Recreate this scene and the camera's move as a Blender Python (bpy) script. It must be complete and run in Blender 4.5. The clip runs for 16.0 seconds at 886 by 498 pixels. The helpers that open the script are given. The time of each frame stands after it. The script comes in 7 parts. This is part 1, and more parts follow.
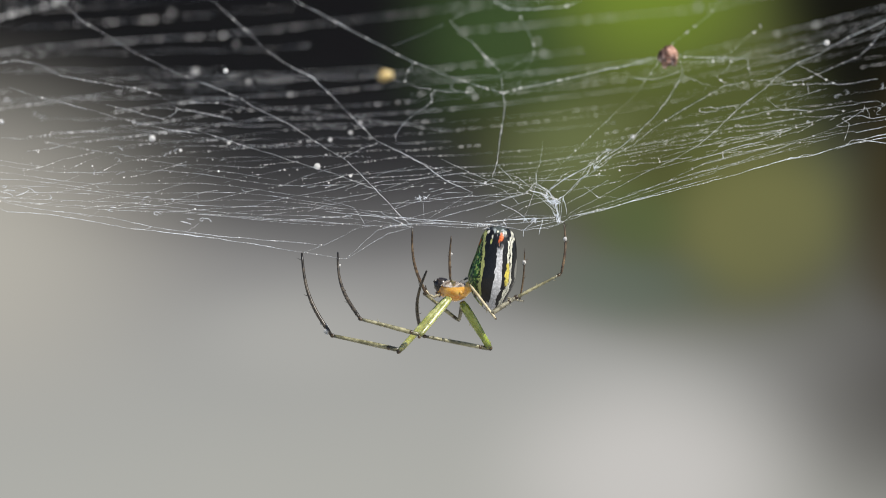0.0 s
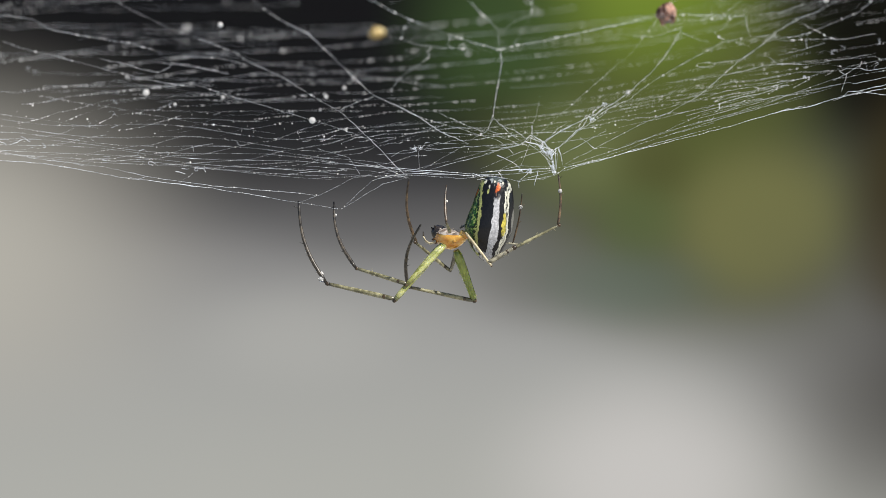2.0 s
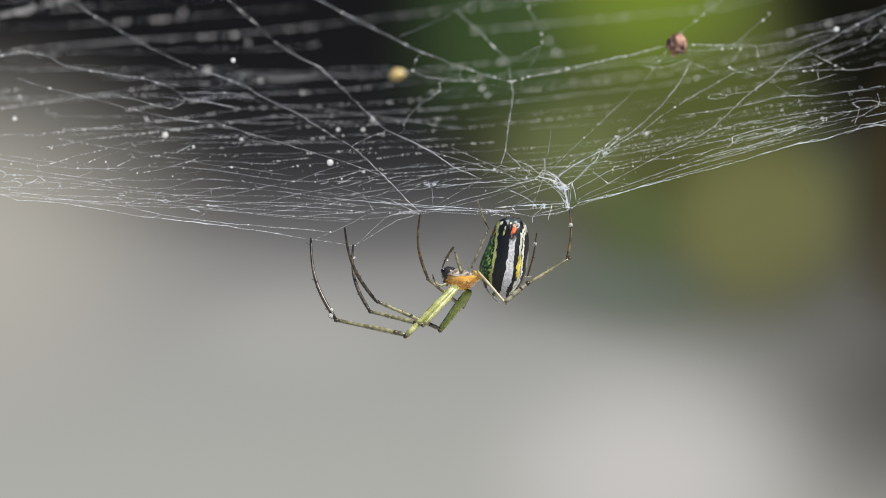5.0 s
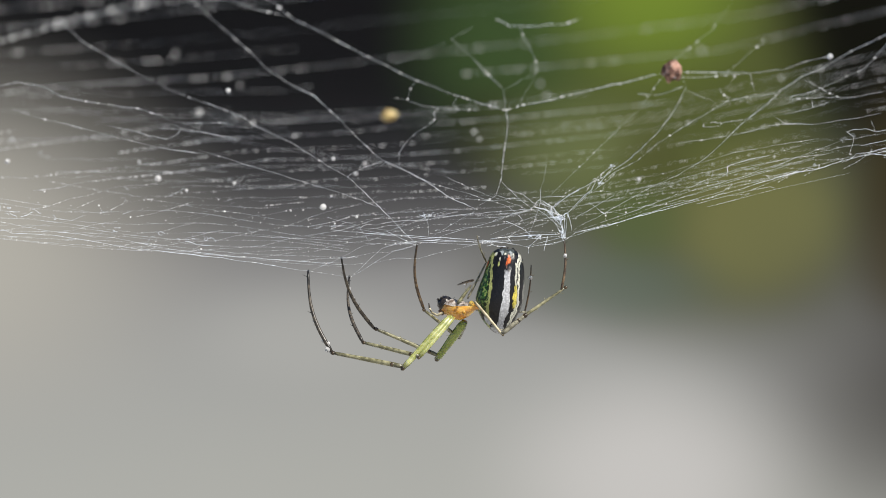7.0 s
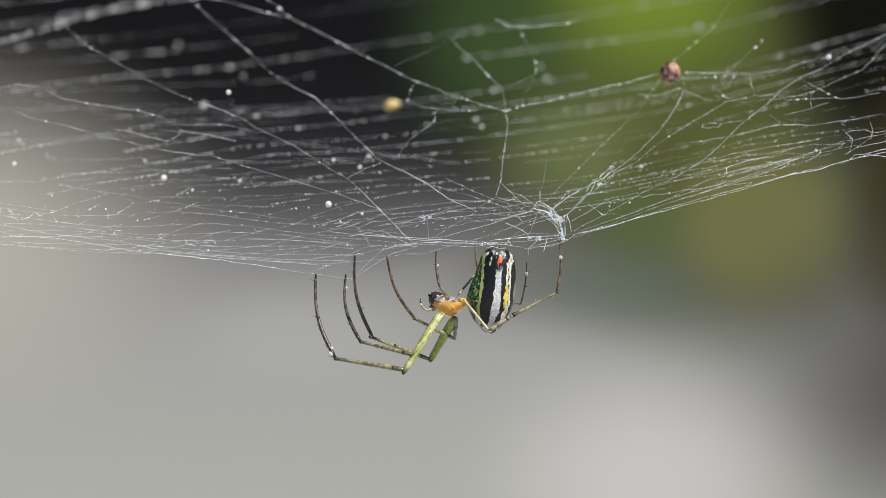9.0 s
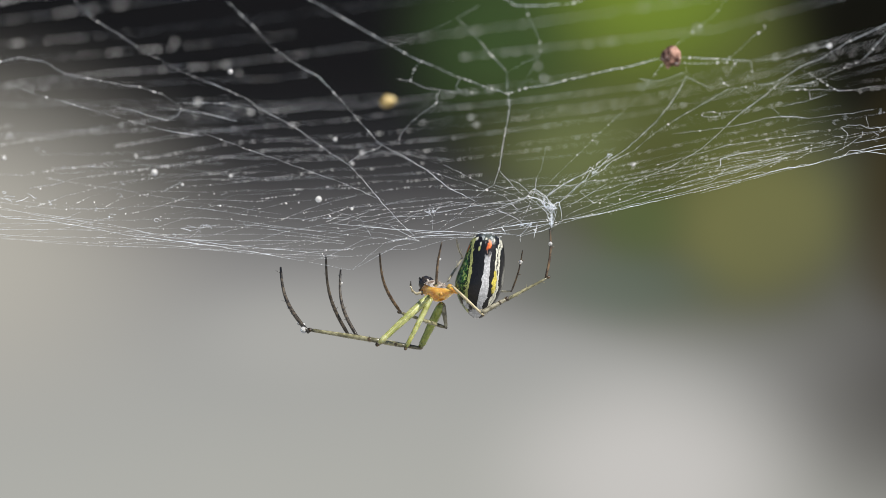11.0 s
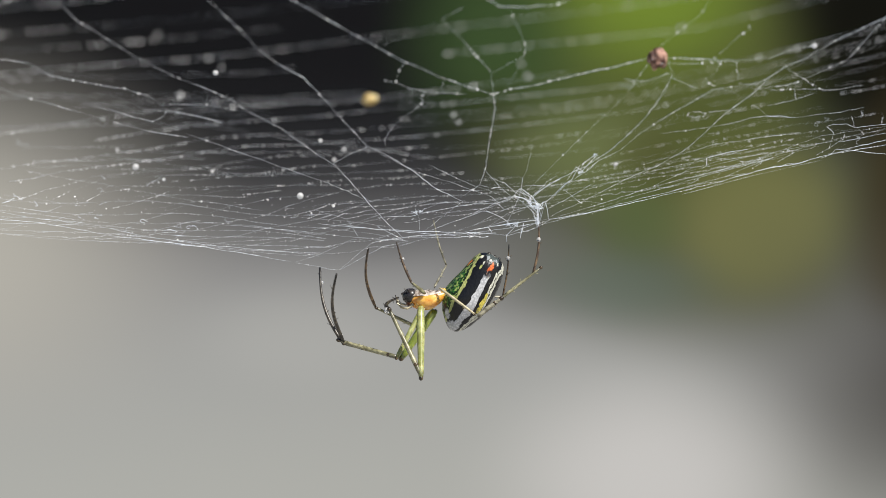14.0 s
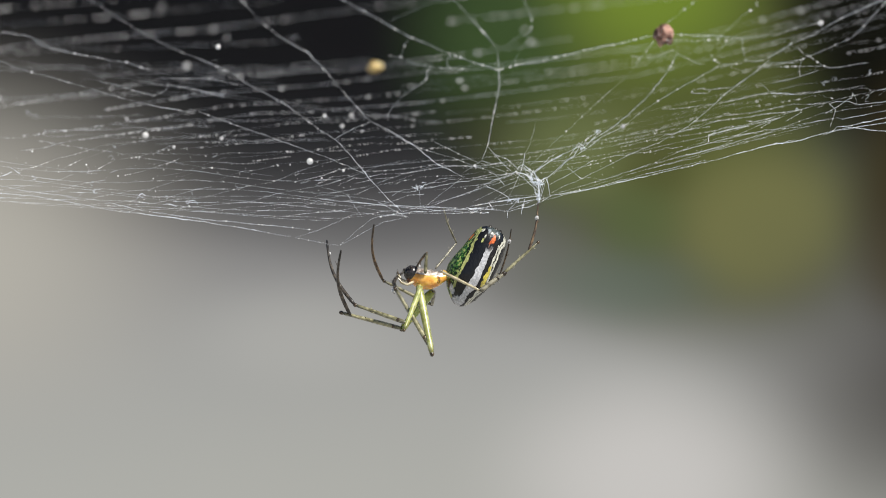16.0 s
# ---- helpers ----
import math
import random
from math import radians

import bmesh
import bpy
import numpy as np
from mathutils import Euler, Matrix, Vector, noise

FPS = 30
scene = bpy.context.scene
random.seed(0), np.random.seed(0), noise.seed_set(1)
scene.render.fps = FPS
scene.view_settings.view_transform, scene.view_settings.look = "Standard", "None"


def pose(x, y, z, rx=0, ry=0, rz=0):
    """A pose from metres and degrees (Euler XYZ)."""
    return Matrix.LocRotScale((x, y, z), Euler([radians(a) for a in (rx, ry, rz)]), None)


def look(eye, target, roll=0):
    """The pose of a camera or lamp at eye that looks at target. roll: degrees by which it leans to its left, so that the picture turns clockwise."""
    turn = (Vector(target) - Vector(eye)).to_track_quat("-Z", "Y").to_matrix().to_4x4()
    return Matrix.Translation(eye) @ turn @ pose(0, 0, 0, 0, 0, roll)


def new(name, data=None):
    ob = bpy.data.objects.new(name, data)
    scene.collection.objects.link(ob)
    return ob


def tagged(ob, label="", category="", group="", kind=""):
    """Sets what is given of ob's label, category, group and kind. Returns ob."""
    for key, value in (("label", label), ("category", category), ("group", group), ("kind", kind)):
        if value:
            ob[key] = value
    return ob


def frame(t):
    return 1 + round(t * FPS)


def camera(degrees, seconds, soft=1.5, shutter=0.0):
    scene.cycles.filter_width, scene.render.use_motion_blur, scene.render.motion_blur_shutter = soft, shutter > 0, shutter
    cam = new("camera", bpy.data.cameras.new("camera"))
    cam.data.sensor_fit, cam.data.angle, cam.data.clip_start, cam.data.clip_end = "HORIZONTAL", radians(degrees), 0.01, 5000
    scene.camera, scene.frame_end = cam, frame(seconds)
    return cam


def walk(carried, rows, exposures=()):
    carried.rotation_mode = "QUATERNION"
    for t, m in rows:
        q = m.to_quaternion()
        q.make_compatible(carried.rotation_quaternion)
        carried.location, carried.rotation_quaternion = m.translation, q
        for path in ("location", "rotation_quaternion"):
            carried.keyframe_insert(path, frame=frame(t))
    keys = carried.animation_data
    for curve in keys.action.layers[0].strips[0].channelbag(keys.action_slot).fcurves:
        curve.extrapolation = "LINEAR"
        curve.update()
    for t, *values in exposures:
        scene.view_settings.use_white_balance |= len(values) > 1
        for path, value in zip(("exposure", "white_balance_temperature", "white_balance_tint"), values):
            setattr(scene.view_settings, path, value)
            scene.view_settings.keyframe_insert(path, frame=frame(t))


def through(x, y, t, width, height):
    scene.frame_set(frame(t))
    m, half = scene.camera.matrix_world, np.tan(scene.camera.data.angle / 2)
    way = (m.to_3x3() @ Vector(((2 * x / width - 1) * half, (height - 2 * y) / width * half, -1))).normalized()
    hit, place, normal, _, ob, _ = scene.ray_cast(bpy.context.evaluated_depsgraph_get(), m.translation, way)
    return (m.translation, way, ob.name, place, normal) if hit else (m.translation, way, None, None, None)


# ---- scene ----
# Units: millimetres, turned to metres by MM.
MM = 0.001
EYE_Y = -86.0
cam = camera(30.0, 16.0, soft=0.9, shutter=0.5)
cam.data.dof.use_dof = True
cam.data.dof.focus_distance = 86.0 * MM
cam.data.dof.aperture_fstop = 68.0
walk(cam, [(0.0, pose(0, EYE_Y * MM, 0, 90, 0, 0)), (16.0, pose(0, EYE_Y * MM, 0, 90, 0, 0))])

# ---- light ----
world = bpy.data.worlds.new("sky")
scene.world = world
world.use_nodes = True
wn = world.node_tree.nodes
sky = wn.new("ShaderNodeTexSky")
sky.sky_type = "NISHITA"
sky.sun_disc = False
sky.sun_elevation = radians(50)
sky.sun_rotation = radians(132)
wn["Background"].inputs[1].default_value = 0.07
world.node_tree.links.new(sky.outputs[0], wn["Background"].inputs[0])
sun = new("sun", bpy.data.lights.new("sun", "SUN"))
sun.data.energy = 5.0
sun.data.angle = radians(0.5)
sun.data.color = (1.0, 0.95, 0.87)
sun.matrix_world = look((0.55, -0.50, 0.90), (0, 0, 0))
scene.view_settings.exposure = 0.3

# ---- materials ----
def mat(name, color, rough=0.5, metal=0.0, spec=0.5):
    m = bpy.data.materials.new(name)
    m.use_nodes = True
    b = m.node_tree.nodes["Principled BSDF"]
    b.inputs["Base Color"].default_value = (*color, 1)
    b.inputs["Roughness"].default_value = rough
    b.inputs["Metallic"].default_value = metal
    b.inputs["Specular IOR Level"].default_value = spec
    return m


def node(m, kind, **values):
    n = m.node_tree.nodes.new(kind)
    for k, v in values.items():
        n.inputs[k.replace("_", " ")].default_value = v
    return n


def wire(m, a, b):
    m.node_tree.links.new(a, b)


def garden_backdrop():
    """Glowing soft distance: pale ground, leaves and a brown stem, light and shade painted in, all far out of focus."""
    m = bpy.data.materials.new("glowing_garden_distance")
    m.use_nodes = True
    t = m.node_tree
    t.nodes.clear()
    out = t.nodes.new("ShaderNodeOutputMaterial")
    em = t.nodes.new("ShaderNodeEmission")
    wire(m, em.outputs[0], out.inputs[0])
    place = t.nodes.new("ShaderNodeTexCoord")
    co = t.nodes.new("ShaderNodeMapping")
    co.inputs["Location"].default_value = (.5, 0, .5)
    co.inputs["Scale"].default_value = (1 / 1.4, 1, 1 / .8)
    wire(m, place.outputs["Object"], co.inputs[0])
    sep = t.nodes.new("ShaderNodeSeparateXYZ")
    wire(m, co.outputs[0], sep.inputs[0])
    # pale ground fading upward into near-black shade, painted by height
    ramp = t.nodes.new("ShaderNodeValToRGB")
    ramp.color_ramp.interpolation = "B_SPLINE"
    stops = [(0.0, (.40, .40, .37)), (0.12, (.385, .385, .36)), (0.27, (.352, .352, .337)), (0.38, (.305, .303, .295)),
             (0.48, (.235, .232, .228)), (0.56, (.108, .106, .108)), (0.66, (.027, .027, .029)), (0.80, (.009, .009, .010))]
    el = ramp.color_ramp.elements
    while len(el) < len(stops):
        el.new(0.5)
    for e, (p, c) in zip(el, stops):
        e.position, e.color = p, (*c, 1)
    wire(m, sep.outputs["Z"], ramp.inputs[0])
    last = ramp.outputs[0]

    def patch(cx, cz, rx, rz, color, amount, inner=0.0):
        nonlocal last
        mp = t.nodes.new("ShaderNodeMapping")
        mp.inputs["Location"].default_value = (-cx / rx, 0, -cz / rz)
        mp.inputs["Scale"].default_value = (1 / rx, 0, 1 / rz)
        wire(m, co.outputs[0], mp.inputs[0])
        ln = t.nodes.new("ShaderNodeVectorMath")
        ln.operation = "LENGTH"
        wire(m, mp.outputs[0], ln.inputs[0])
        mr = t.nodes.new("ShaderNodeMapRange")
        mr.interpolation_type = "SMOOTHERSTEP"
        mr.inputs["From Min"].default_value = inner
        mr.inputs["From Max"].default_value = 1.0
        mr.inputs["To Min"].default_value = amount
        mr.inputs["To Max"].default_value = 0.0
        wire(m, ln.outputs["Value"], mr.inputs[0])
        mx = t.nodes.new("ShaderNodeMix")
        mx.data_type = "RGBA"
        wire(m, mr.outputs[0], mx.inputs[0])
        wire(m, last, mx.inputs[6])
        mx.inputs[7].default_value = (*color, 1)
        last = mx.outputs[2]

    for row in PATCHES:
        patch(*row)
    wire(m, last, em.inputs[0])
    # the sheet glows by itself; sun and sky add nothing to these colours
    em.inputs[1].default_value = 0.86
    return m


# Soft tones of wall, leaves, stem and ground, with sun and shade painted in.
PATCHES = [
    (-0.07, 0.50, 0.42, 0.52, (.44, .42, .37), 0.95, 0.0),      # pale wall
    (0.43, 0.53, 0.18, 0.10, (.09, .088, .09), 0.35, 0.0),      # painted shade
    (0.82, 0.54, 0.36, 0.36, (.085, .092, .050), 0.97, 0.15),   # leaves, shade painted in
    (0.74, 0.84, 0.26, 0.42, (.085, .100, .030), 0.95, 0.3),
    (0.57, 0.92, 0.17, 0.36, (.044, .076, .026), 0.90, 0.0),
    (0.735, 1.03, 0.18, 0.30, (.165, .240, .030), 0.90, 0.0),       # leaves, sunlight painted in
    (0.56, 0.72, 0.10, 0.16, (.030, .026, .014), 0.45, 0.0),    # brown shade, painted in
    (1.01, 0.96, 0.175, 0.36, (.007, .007, .005), 0.97, 0.25),   # dark gap, painted in
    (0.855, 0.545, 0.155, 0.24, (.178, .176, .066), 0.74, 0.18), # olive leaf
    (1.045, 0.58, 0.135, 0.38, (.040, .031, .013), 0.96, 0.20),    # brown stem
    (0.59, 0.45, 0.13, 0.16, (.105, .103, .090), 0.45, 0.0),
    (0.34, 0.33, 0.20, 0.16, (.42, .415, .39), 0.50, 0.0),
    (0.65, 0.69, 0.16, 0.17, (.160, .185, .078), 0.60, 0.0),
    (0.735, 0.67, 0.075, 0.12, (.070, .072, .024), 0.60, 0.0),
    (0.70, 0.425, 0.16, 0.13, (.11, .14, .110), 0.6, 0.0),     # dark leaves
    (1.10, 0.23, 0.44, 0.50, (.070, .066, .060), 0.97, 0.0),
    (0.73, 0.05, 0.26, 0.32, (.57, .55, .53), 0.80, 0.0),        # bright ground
    (0.72, 0.55, 0.085, 0.12, (.095, .130, .048), 0.50, 0.0),
    (1.05, 0.46, 0.13, 0.17, (.060, .048, .022), 0.70, 0.0),
]


def thread_silk():
    m = mat("silk", (.82, .88, .97), 0.3)
    b = m.node_tree.nodes["Principled BSDF"]
    # strands thin out and thicken from place to place
    tc = node(m, "ShaderNodeTexCoord")
    fib = node(m, "ShaderNodeTexNoise", Scale=2300.0, Detail=3.0, Roughness=.7)
    wire(m, tc.outputs["Object"], fib.inputs[0])
    al = node(m, "ShaderNodeMapRange")
    wire(m, fib.outputs[0], al.inputs[0])
    al.inputs["From Min"].default_value, al.inputs["From Max"].default_value = .40, .60
    al.inputs["To Min"].default_value, al.inputs["To Max"].default_value = .45, 1.0
    wire(m, al.outputs[0], b.inputs["Alpha"])
    n = node(m, "ShaderNodeTexNoise", Scale=900.0)
    r = node(m, "ShaderNodeMapRange")
    wire(m, n.outputs[0], r.inputs[0])
    r.inputs["To Min"].default_value, r.inputs["To Max"].default_value = .2, .5
    wire(m, r.outputs[0], b.inputs["Roughness"])
    b.inputs["Transmission Weight"].default_value = 0.0
    return m


def mottled(name, c1, c2, scale, rough, spec=.5, coat=0.0, bump=.2, through=0.0, along=None):
    """A skin of two tints in fine grain; along: tints from end to end of the piece."""
    m = mat(name, c1, rough, 0, spec)
    t = m.node_tree
    b = t.nodes["Principled BSDF"]
    co = t.nodes.new("ShaderNodeTexCoord")
    n = node(m, "ShaderNodeTexNoise", Scale=scale, Detail=4.0)
    wire(m, co.outputs["Object"], n.inputs[0])
    ramp = t.nodes.new("ShaderNodeValToRGB")
    ramp.color_ramp.elements[0].position, ramp.color_ramp.elements[1].position = .42, .6
    ramp.color_ramp.elements[0].color, ramp.color_ramp.elements[1].color = (*c1, 1), (*c2, 1)
    wire(m, n.outputs[0], ramp.inputs[0])
    last = ramp.outputs[0]
    if along:
        sep = t.nodes.new("ShaderNodeSeparateXYZ")
        wire(m, co.outputs["Generated"], sep.inputs[0])
        r2 = t.nodes.new("ShaderNodeValToRGB")
        el = r2.color_ramp.elements
        while len(el) < len(along):
            el.new(.5)
        for e, (p, v) in zip(el, along):
            e.position, e.color = p, (v, v, v, 1)
        wire(m, sep.outputs["Z"], r2.inputs[0])
        mx = t.nodes.new("ShaderNodeMix")
        mx.data_type, mx.blend_type = "RGBA", "MULTIPLY"
        mx.inputs[0].default_value = 1
        wire(m, last, mx.inputs[6])
        wire(m, r2.outputs[0], mx.inputs[7])
        last = mx.outputs[2]
    wire(m, last, b.inputs["Base Color"])
    bp = node(m, "ShaderNodeBump", Strength=bump, Distance=.00003)
    wire(m, n.outputs[0], bp.inputs["Height"])
    wire(m, bp.outputs[0], b.inputs["Normal"])
    b.inputs["Coat Weight"].default_value = coat
    b.inputs["Subsurface Weight"].default_value = through
    b.inputs["Subsurface Radius"].default_value = (.0004, .0003, .0001)
    b.inputs["Subsurface Scale"].default_value = 1.0
    return m


def striped_abdomen():
    """Silver with black, green, yellow and cream bands lengthwise, orange spots near the tail."""
    m = mat("abdomen_skin", (.7, .7, .7), .36, 0, .3)
    t = m.node_tree
    b = t.nodes["Principled BSDF"]
    co = t.nodes.new("ShaderNodeTexCoord")
    wav = node(m, "ShaderNodeTexNoise", Scale=1300.0, Detail=3.0)
    lng = t.nodes.new("ShaderNodeMapping")
    lng.inputs["Scale"].default_value = (1, 1, .4)
    wire(m, co.outputs["Object"], lng.inputs[0])
    wire(m, lng.outputs[0], wav.inputs[0])
    sx = t.nodes.new("ShaderNodeSeparateXYZ")
    wire(m, co.outputs["Object"], sx.inputs[0])

    def calc(op, a, c, clamp=False):
        n = t.nodes.new("ShaderNodeMath")
        n.operation, n.use_clamp = op, clamp
        for i, x in enumerate((a, c)):
            if isinstance(x, (int, float)):
                n.inputs[i].default_value = x
            else:
                wire(m, x, n.inputs[i])
        return n.outputs[0]

    jag = node(m, "ShaderNodeTexNoise", Scale=5200.0, Detail=3.0)
    wire(m, lng.outputs[0], jag.inputs[0])
    off = calc("ADD", calc("MULTIPLY", calc("SUBTRACT", wav.outputs[0], .5), .36), calc("MULTIPLY", calc("SUBTRACT", jag.outputs[0], .5), .20))
    # the bands draw together and bend towards the narrow end
    def along(z0, z1, a, b):
        n = t.nodes.new("ShaderNodeMapRange")
        for k, x in zip(("From Min", "From Max", "To Min", "To Max"), (z0, z1, a, b)):
            n.inputs[k].default_value = x * MM
        wire(m, sx.outputs[2], n.inputs[0])
        return n.outputs[0]

    across = calc("DIVIDE", calc("SUBTRACT", sx.outputs[0], along(-1.6, -.6, -.13, 0)), along(-2.2, -.8, .70, 1.24))
    pos = calc("ADD", calc("MULTIPLY", calc("ADD", across, off), .5), .5)
    ramp = t.nodes.new("ShaderNodeValToRGB")
    ramp.color_ramp.interpolation = "CONSTANT"
    black, silver, green = (.008, .008, .010), (.56, .57, .60), (.045, .17, .03)
    lime, yellow, cream = (.44, .47, .17), (.66, .56, .10), (.68, .68, .58)
    stops = [(0, (.07, .15, .05)), (.02, green), (.06, (.012, .04, .010)), (.075, green), (.125, (.012, .03, .010)), (.165, lime), (.232, black), (.45, silver), (.62, black), (.715, cream),
             (.758, (.05, .05, .04)), (.775, cream), (.82, black), (.92, (.22, .22, .20))]
    el = ramp.color_ramp.elements
    while len(el) < len(stops):
        el.new(.5)
    for e, (p, c) in zip(el, stops):
        e.position, e.color = p, (*c, 1)
    wire(m, pos, ramp.inputs[0])
    last = ramp.outputs[0]
    # lime and dark grains in the green
    flank = calc("LESS_THAN", pos, .165)
    grain = node(m, "ShaderNodeTexNoise", Scale=8200.0, Detail=2.0)
    wire(m, co.outputs["Object"], grain.inputs[0])
    for lo, hi, color in ((.56, .60, (.36, .44, .13)), (.46, .42, (.010, .028, .008))):
        gr = t.nodes.new("ShaderNodeMapRange")
        gr.inputs["From Min"].default_value, gr.inputs["From Max"].default_value = lo, hi
        wire(m, grain.outputs[0], gr.inputs[0])
        mg = t.nodes.new("ShaderNodeMix")
        mg.data_type = "RGBA"
        wire(m, calc("MULTIPLY", gr.outputs[0], flank), mg.inputs[0])
        wire(m, last, mg.inputs[6])
        mg.inputs[7].default_value = (*color, 1)
        last = mg.outputs[2]

    def spot_of(cx, cy, cz, r, color, edge=.75):
        nonlocal last
        d = t.nodes.new("ShaderNodeVectorMath")
        d.operation = "DISTANCE"
        sc = t.nodes.new("ShaderNodeVectorMath")
        sc.operation = "MULTIPLY"
        sc.inputs[1].default_value = (1, 1, .45)
        wire(m, co.outputs["Object"], sc.inputs[0])
        wire(m, sc.outputs[0], d.inputs[0])
        d.inputs[1].default_value = (cx * MM, cy * MM, cz * MM * .45)
        ragged = min(r, .12) * MM
        dist = calc("ADD", d.outputs["Value"], calc("ADD", calc("MULTIPLY", calc("SUBTRACT", wav.outputs[0], .5), ragged * 1.6),
                                                  calc("MULTIPLY", calc("SUBTRACT", jag.outputs[0], .5), ragged * 2.6)))
        mr = t.nodes.new("ShaderNodeMapRange")
        mr.inputs["From Min"].default_value, mr.inputs["From Max"].default_value = r * MM * edge, r * MM
        mr.inputs["To Min"].default_value, mr.inputs["To Max"].default_value = 1, 0
        wire(m, dist, mr.inputs[0])
        mx = t.nodes.new("ShaderNodeMix")
        mx.data_type = "RGBA"
        wire(m, mr.outputs[0], mx.inputs[0])
        wire(m, last, mx.inputs[6])
        mx.inputs[7].default_value = (*color, 1)
        last = mx.outputs[2]

    spot_of(.07, -.98, 1.90, .42, black)
    spot_of(-.48, -.84, 1.75, .13, black)
    spot_of(-.41, -.86, 1.48, .075, lime)
    spot_of(-.38, -.84, 1.82, .085, cream)
    spot_of(0, -.45, 2.40, .42, (.07, .085, .08))
    spot_of(-.30, -.60, 2.20, .10, (.34, .38, .40))
    spot_of(.16, -.62, 2.24, .09, (.34, .38, .40))
    spot_of(-.60, -.55, 2.02, .08, cream)
    spot_of(-.10, -.72, 2.12, .07, cream)
    spot_of(.34, -.66, 2.10, .06, cream)
    spot_of(.10, -.90, 1.80, .17, (1.0, .20, .045))
    spot_of(.13, -1.0, 1.42, .13, (.86, .50, .38))
    spot_of(.22, -1.0, 1.12, .09, cream)
    spot_of(.38, -.97, .98, .09, cream)
    spot_of(-.90, -.20, 1.42, .14, (.85, .22, .05))
    spot_of(-.2, -.4, -2.0, .32, silver)
    spot_of(-.95, -.45, -1.25, .18, (.05, .035, .02))
    spot_of(-.72, -.55, -1.55, .20, silver)
    spot_of(-.45, -.62, -1.75, .09, black)
    spot_of(.60, -.93, .30, .10, yellow)
    spot_of(.62, -.95, -.12, .14, yellow)
    spot_of(.66, -.93, -.58, .16, yellow)
    # fine flecks in the silver
    fl = node(m, "ShaderNodeTexVoronoi", Scale=9000.0)
    wire(m, co.outputs["Object"], fl.inputs["Vector"])
    mr = t.nodes.new("ShaderNodeMapRange")
    mr.inputs["From Min"].default_value, mr.inputs["From Max"].default_value = 0, .7
    mr.inputs["To Min"].default_value, mr.inputs["To Max"].default_value = 1.12, .66
    wire(m, fl.outputs["Distance"], mr.inputs[0])
    mx = t.nodes.new("ShaderNodeMix")
    mx.data_type, mx.blend_type = "RGBA", "MULTIPLY"
    mx.inputs[0].default_value = 1
    wire(m, last, mx.inputs[6])
    wire(m, mr.outputs[0], mx.inputs[7])
    wire(m, mx.outputs[2], b.inputs["Base Color"])
    bp = node(m, "ShaderNodeBump", Strength=.35, Distance=.00003)
    wire(m, fl.outputs["Distance"], bp.inputs["Height"])
    wire(m, bp.outputs[0], b.inputs["Normal"])
    b.inputs["Coat Weight"].default_value = .22
    return m


def whitened_dew(name="dew", clear=0.25):
    # white body colour stands in for sun glints; clear sets how much shows through
    m = mat(name, (1, 1, 1), 0.03)
    b = m.node_tree.nodes["Principled BSDF"]
    b.inputs["Transmission Weight"].default_value = clear
    b.inputs["IOR"].default_value = 1.33
    return m


silk = thread_silk()
concrete = mottled("pale_concrete", (.28, .275, .26), (.35, .34, .32), 60.0, .85, .3)
dew = whitened_dew()
water = whitened_dew("water", 0.6)
drop_water = whitened_dew("drop_water", 0.6)
bark = mottled("seed_husk", (.07, .03, .02), (.46, .27, .21), 3000, .75, .3, 0, .8)
pollen = mottled("pollen_crumb", (.42, .28, .08), (.68, .55, .28), 4000, .7)
abdomen_skin = striped_abdomen()
orange_shell = mottled("orange_shell", (.66, .27, .03), (1.0, .60, .14), 1700, .26, .6, .6, .15, .35)
pale_shell = mottled("pale_shell", (.15, .105, .075), (.64, .58, .52), 3000, .40, .5, .2, .5)
black_shell = mottled("black_shell", (.006, .006, .008), (.035, .028, .024), 5000, .26, .5, .3, .6)
leg_green = mottled("leg_green", (.25, .27, .08), (.47, .49, .23), 2500, .3, .5, .3, .2, .3,
                    ((0, .8), (.12, 1), (.82, 1), (.97, .5)))
# greener copy of leg_green, with backlight through the leg put into its colour
leg_backlit = mottled("leg_backlit", (.20, .26, .035), (.33, .39, .08), 2200, .28, .6, .5, .2, .4,
                    ((0, .8), (.12, 1), (.85, 1), (.97, .55)))
leg_pale = mottled("leg_pale", (.36, .30, .18), (.56, .50, .34), 2500, .3, .6, .4)
leg_grey = mottled("leg_grey", (.10, .09, .06), (.35, .33, .24), 3000, .35, .6, .3)
leg_tibia = mottled("leg_tibia", (.15, .14, .07), (.36, .34, .20), 3500, .33, .6, .3, .2, 0,
                    ((0, .35), (.10, .5), (.2, 1), (.82, .8), (.95, .3)))
leg_dark = mottled("leg_dark", (.030, .025, .020), (.10, .082, .060), 4000, .35, .45, .15, .2, 0,
                   ((0, .25), (.07, .45), (.25, 1.0), (.66, 1.0), (.74, .3), (.80, .9), (.90, .2)))
coxa_shell = mottled("coxa_shell", (.52, .26, .04), (.66, .46, .14), 2400, .28, .5, .4, .2, .3)
fang_shell = mottled("fang_shell", (.10, .03, .01), (.34, .14, .04), 3000, .3, .5, .3)
leg_joint = mottled("leg_joint", (.020, .013, .007), (.10, .065, .03), 4000, .33, .5, .2)
leg_brown = mottled("leg_brown", (.045, .027, .015), (.16, .105, .055), 4000, .33, .5, .25, .2, 0,
                    ((0, .4), (.10, 1), (.7, 1), (.86, .5), (.95, .25)))

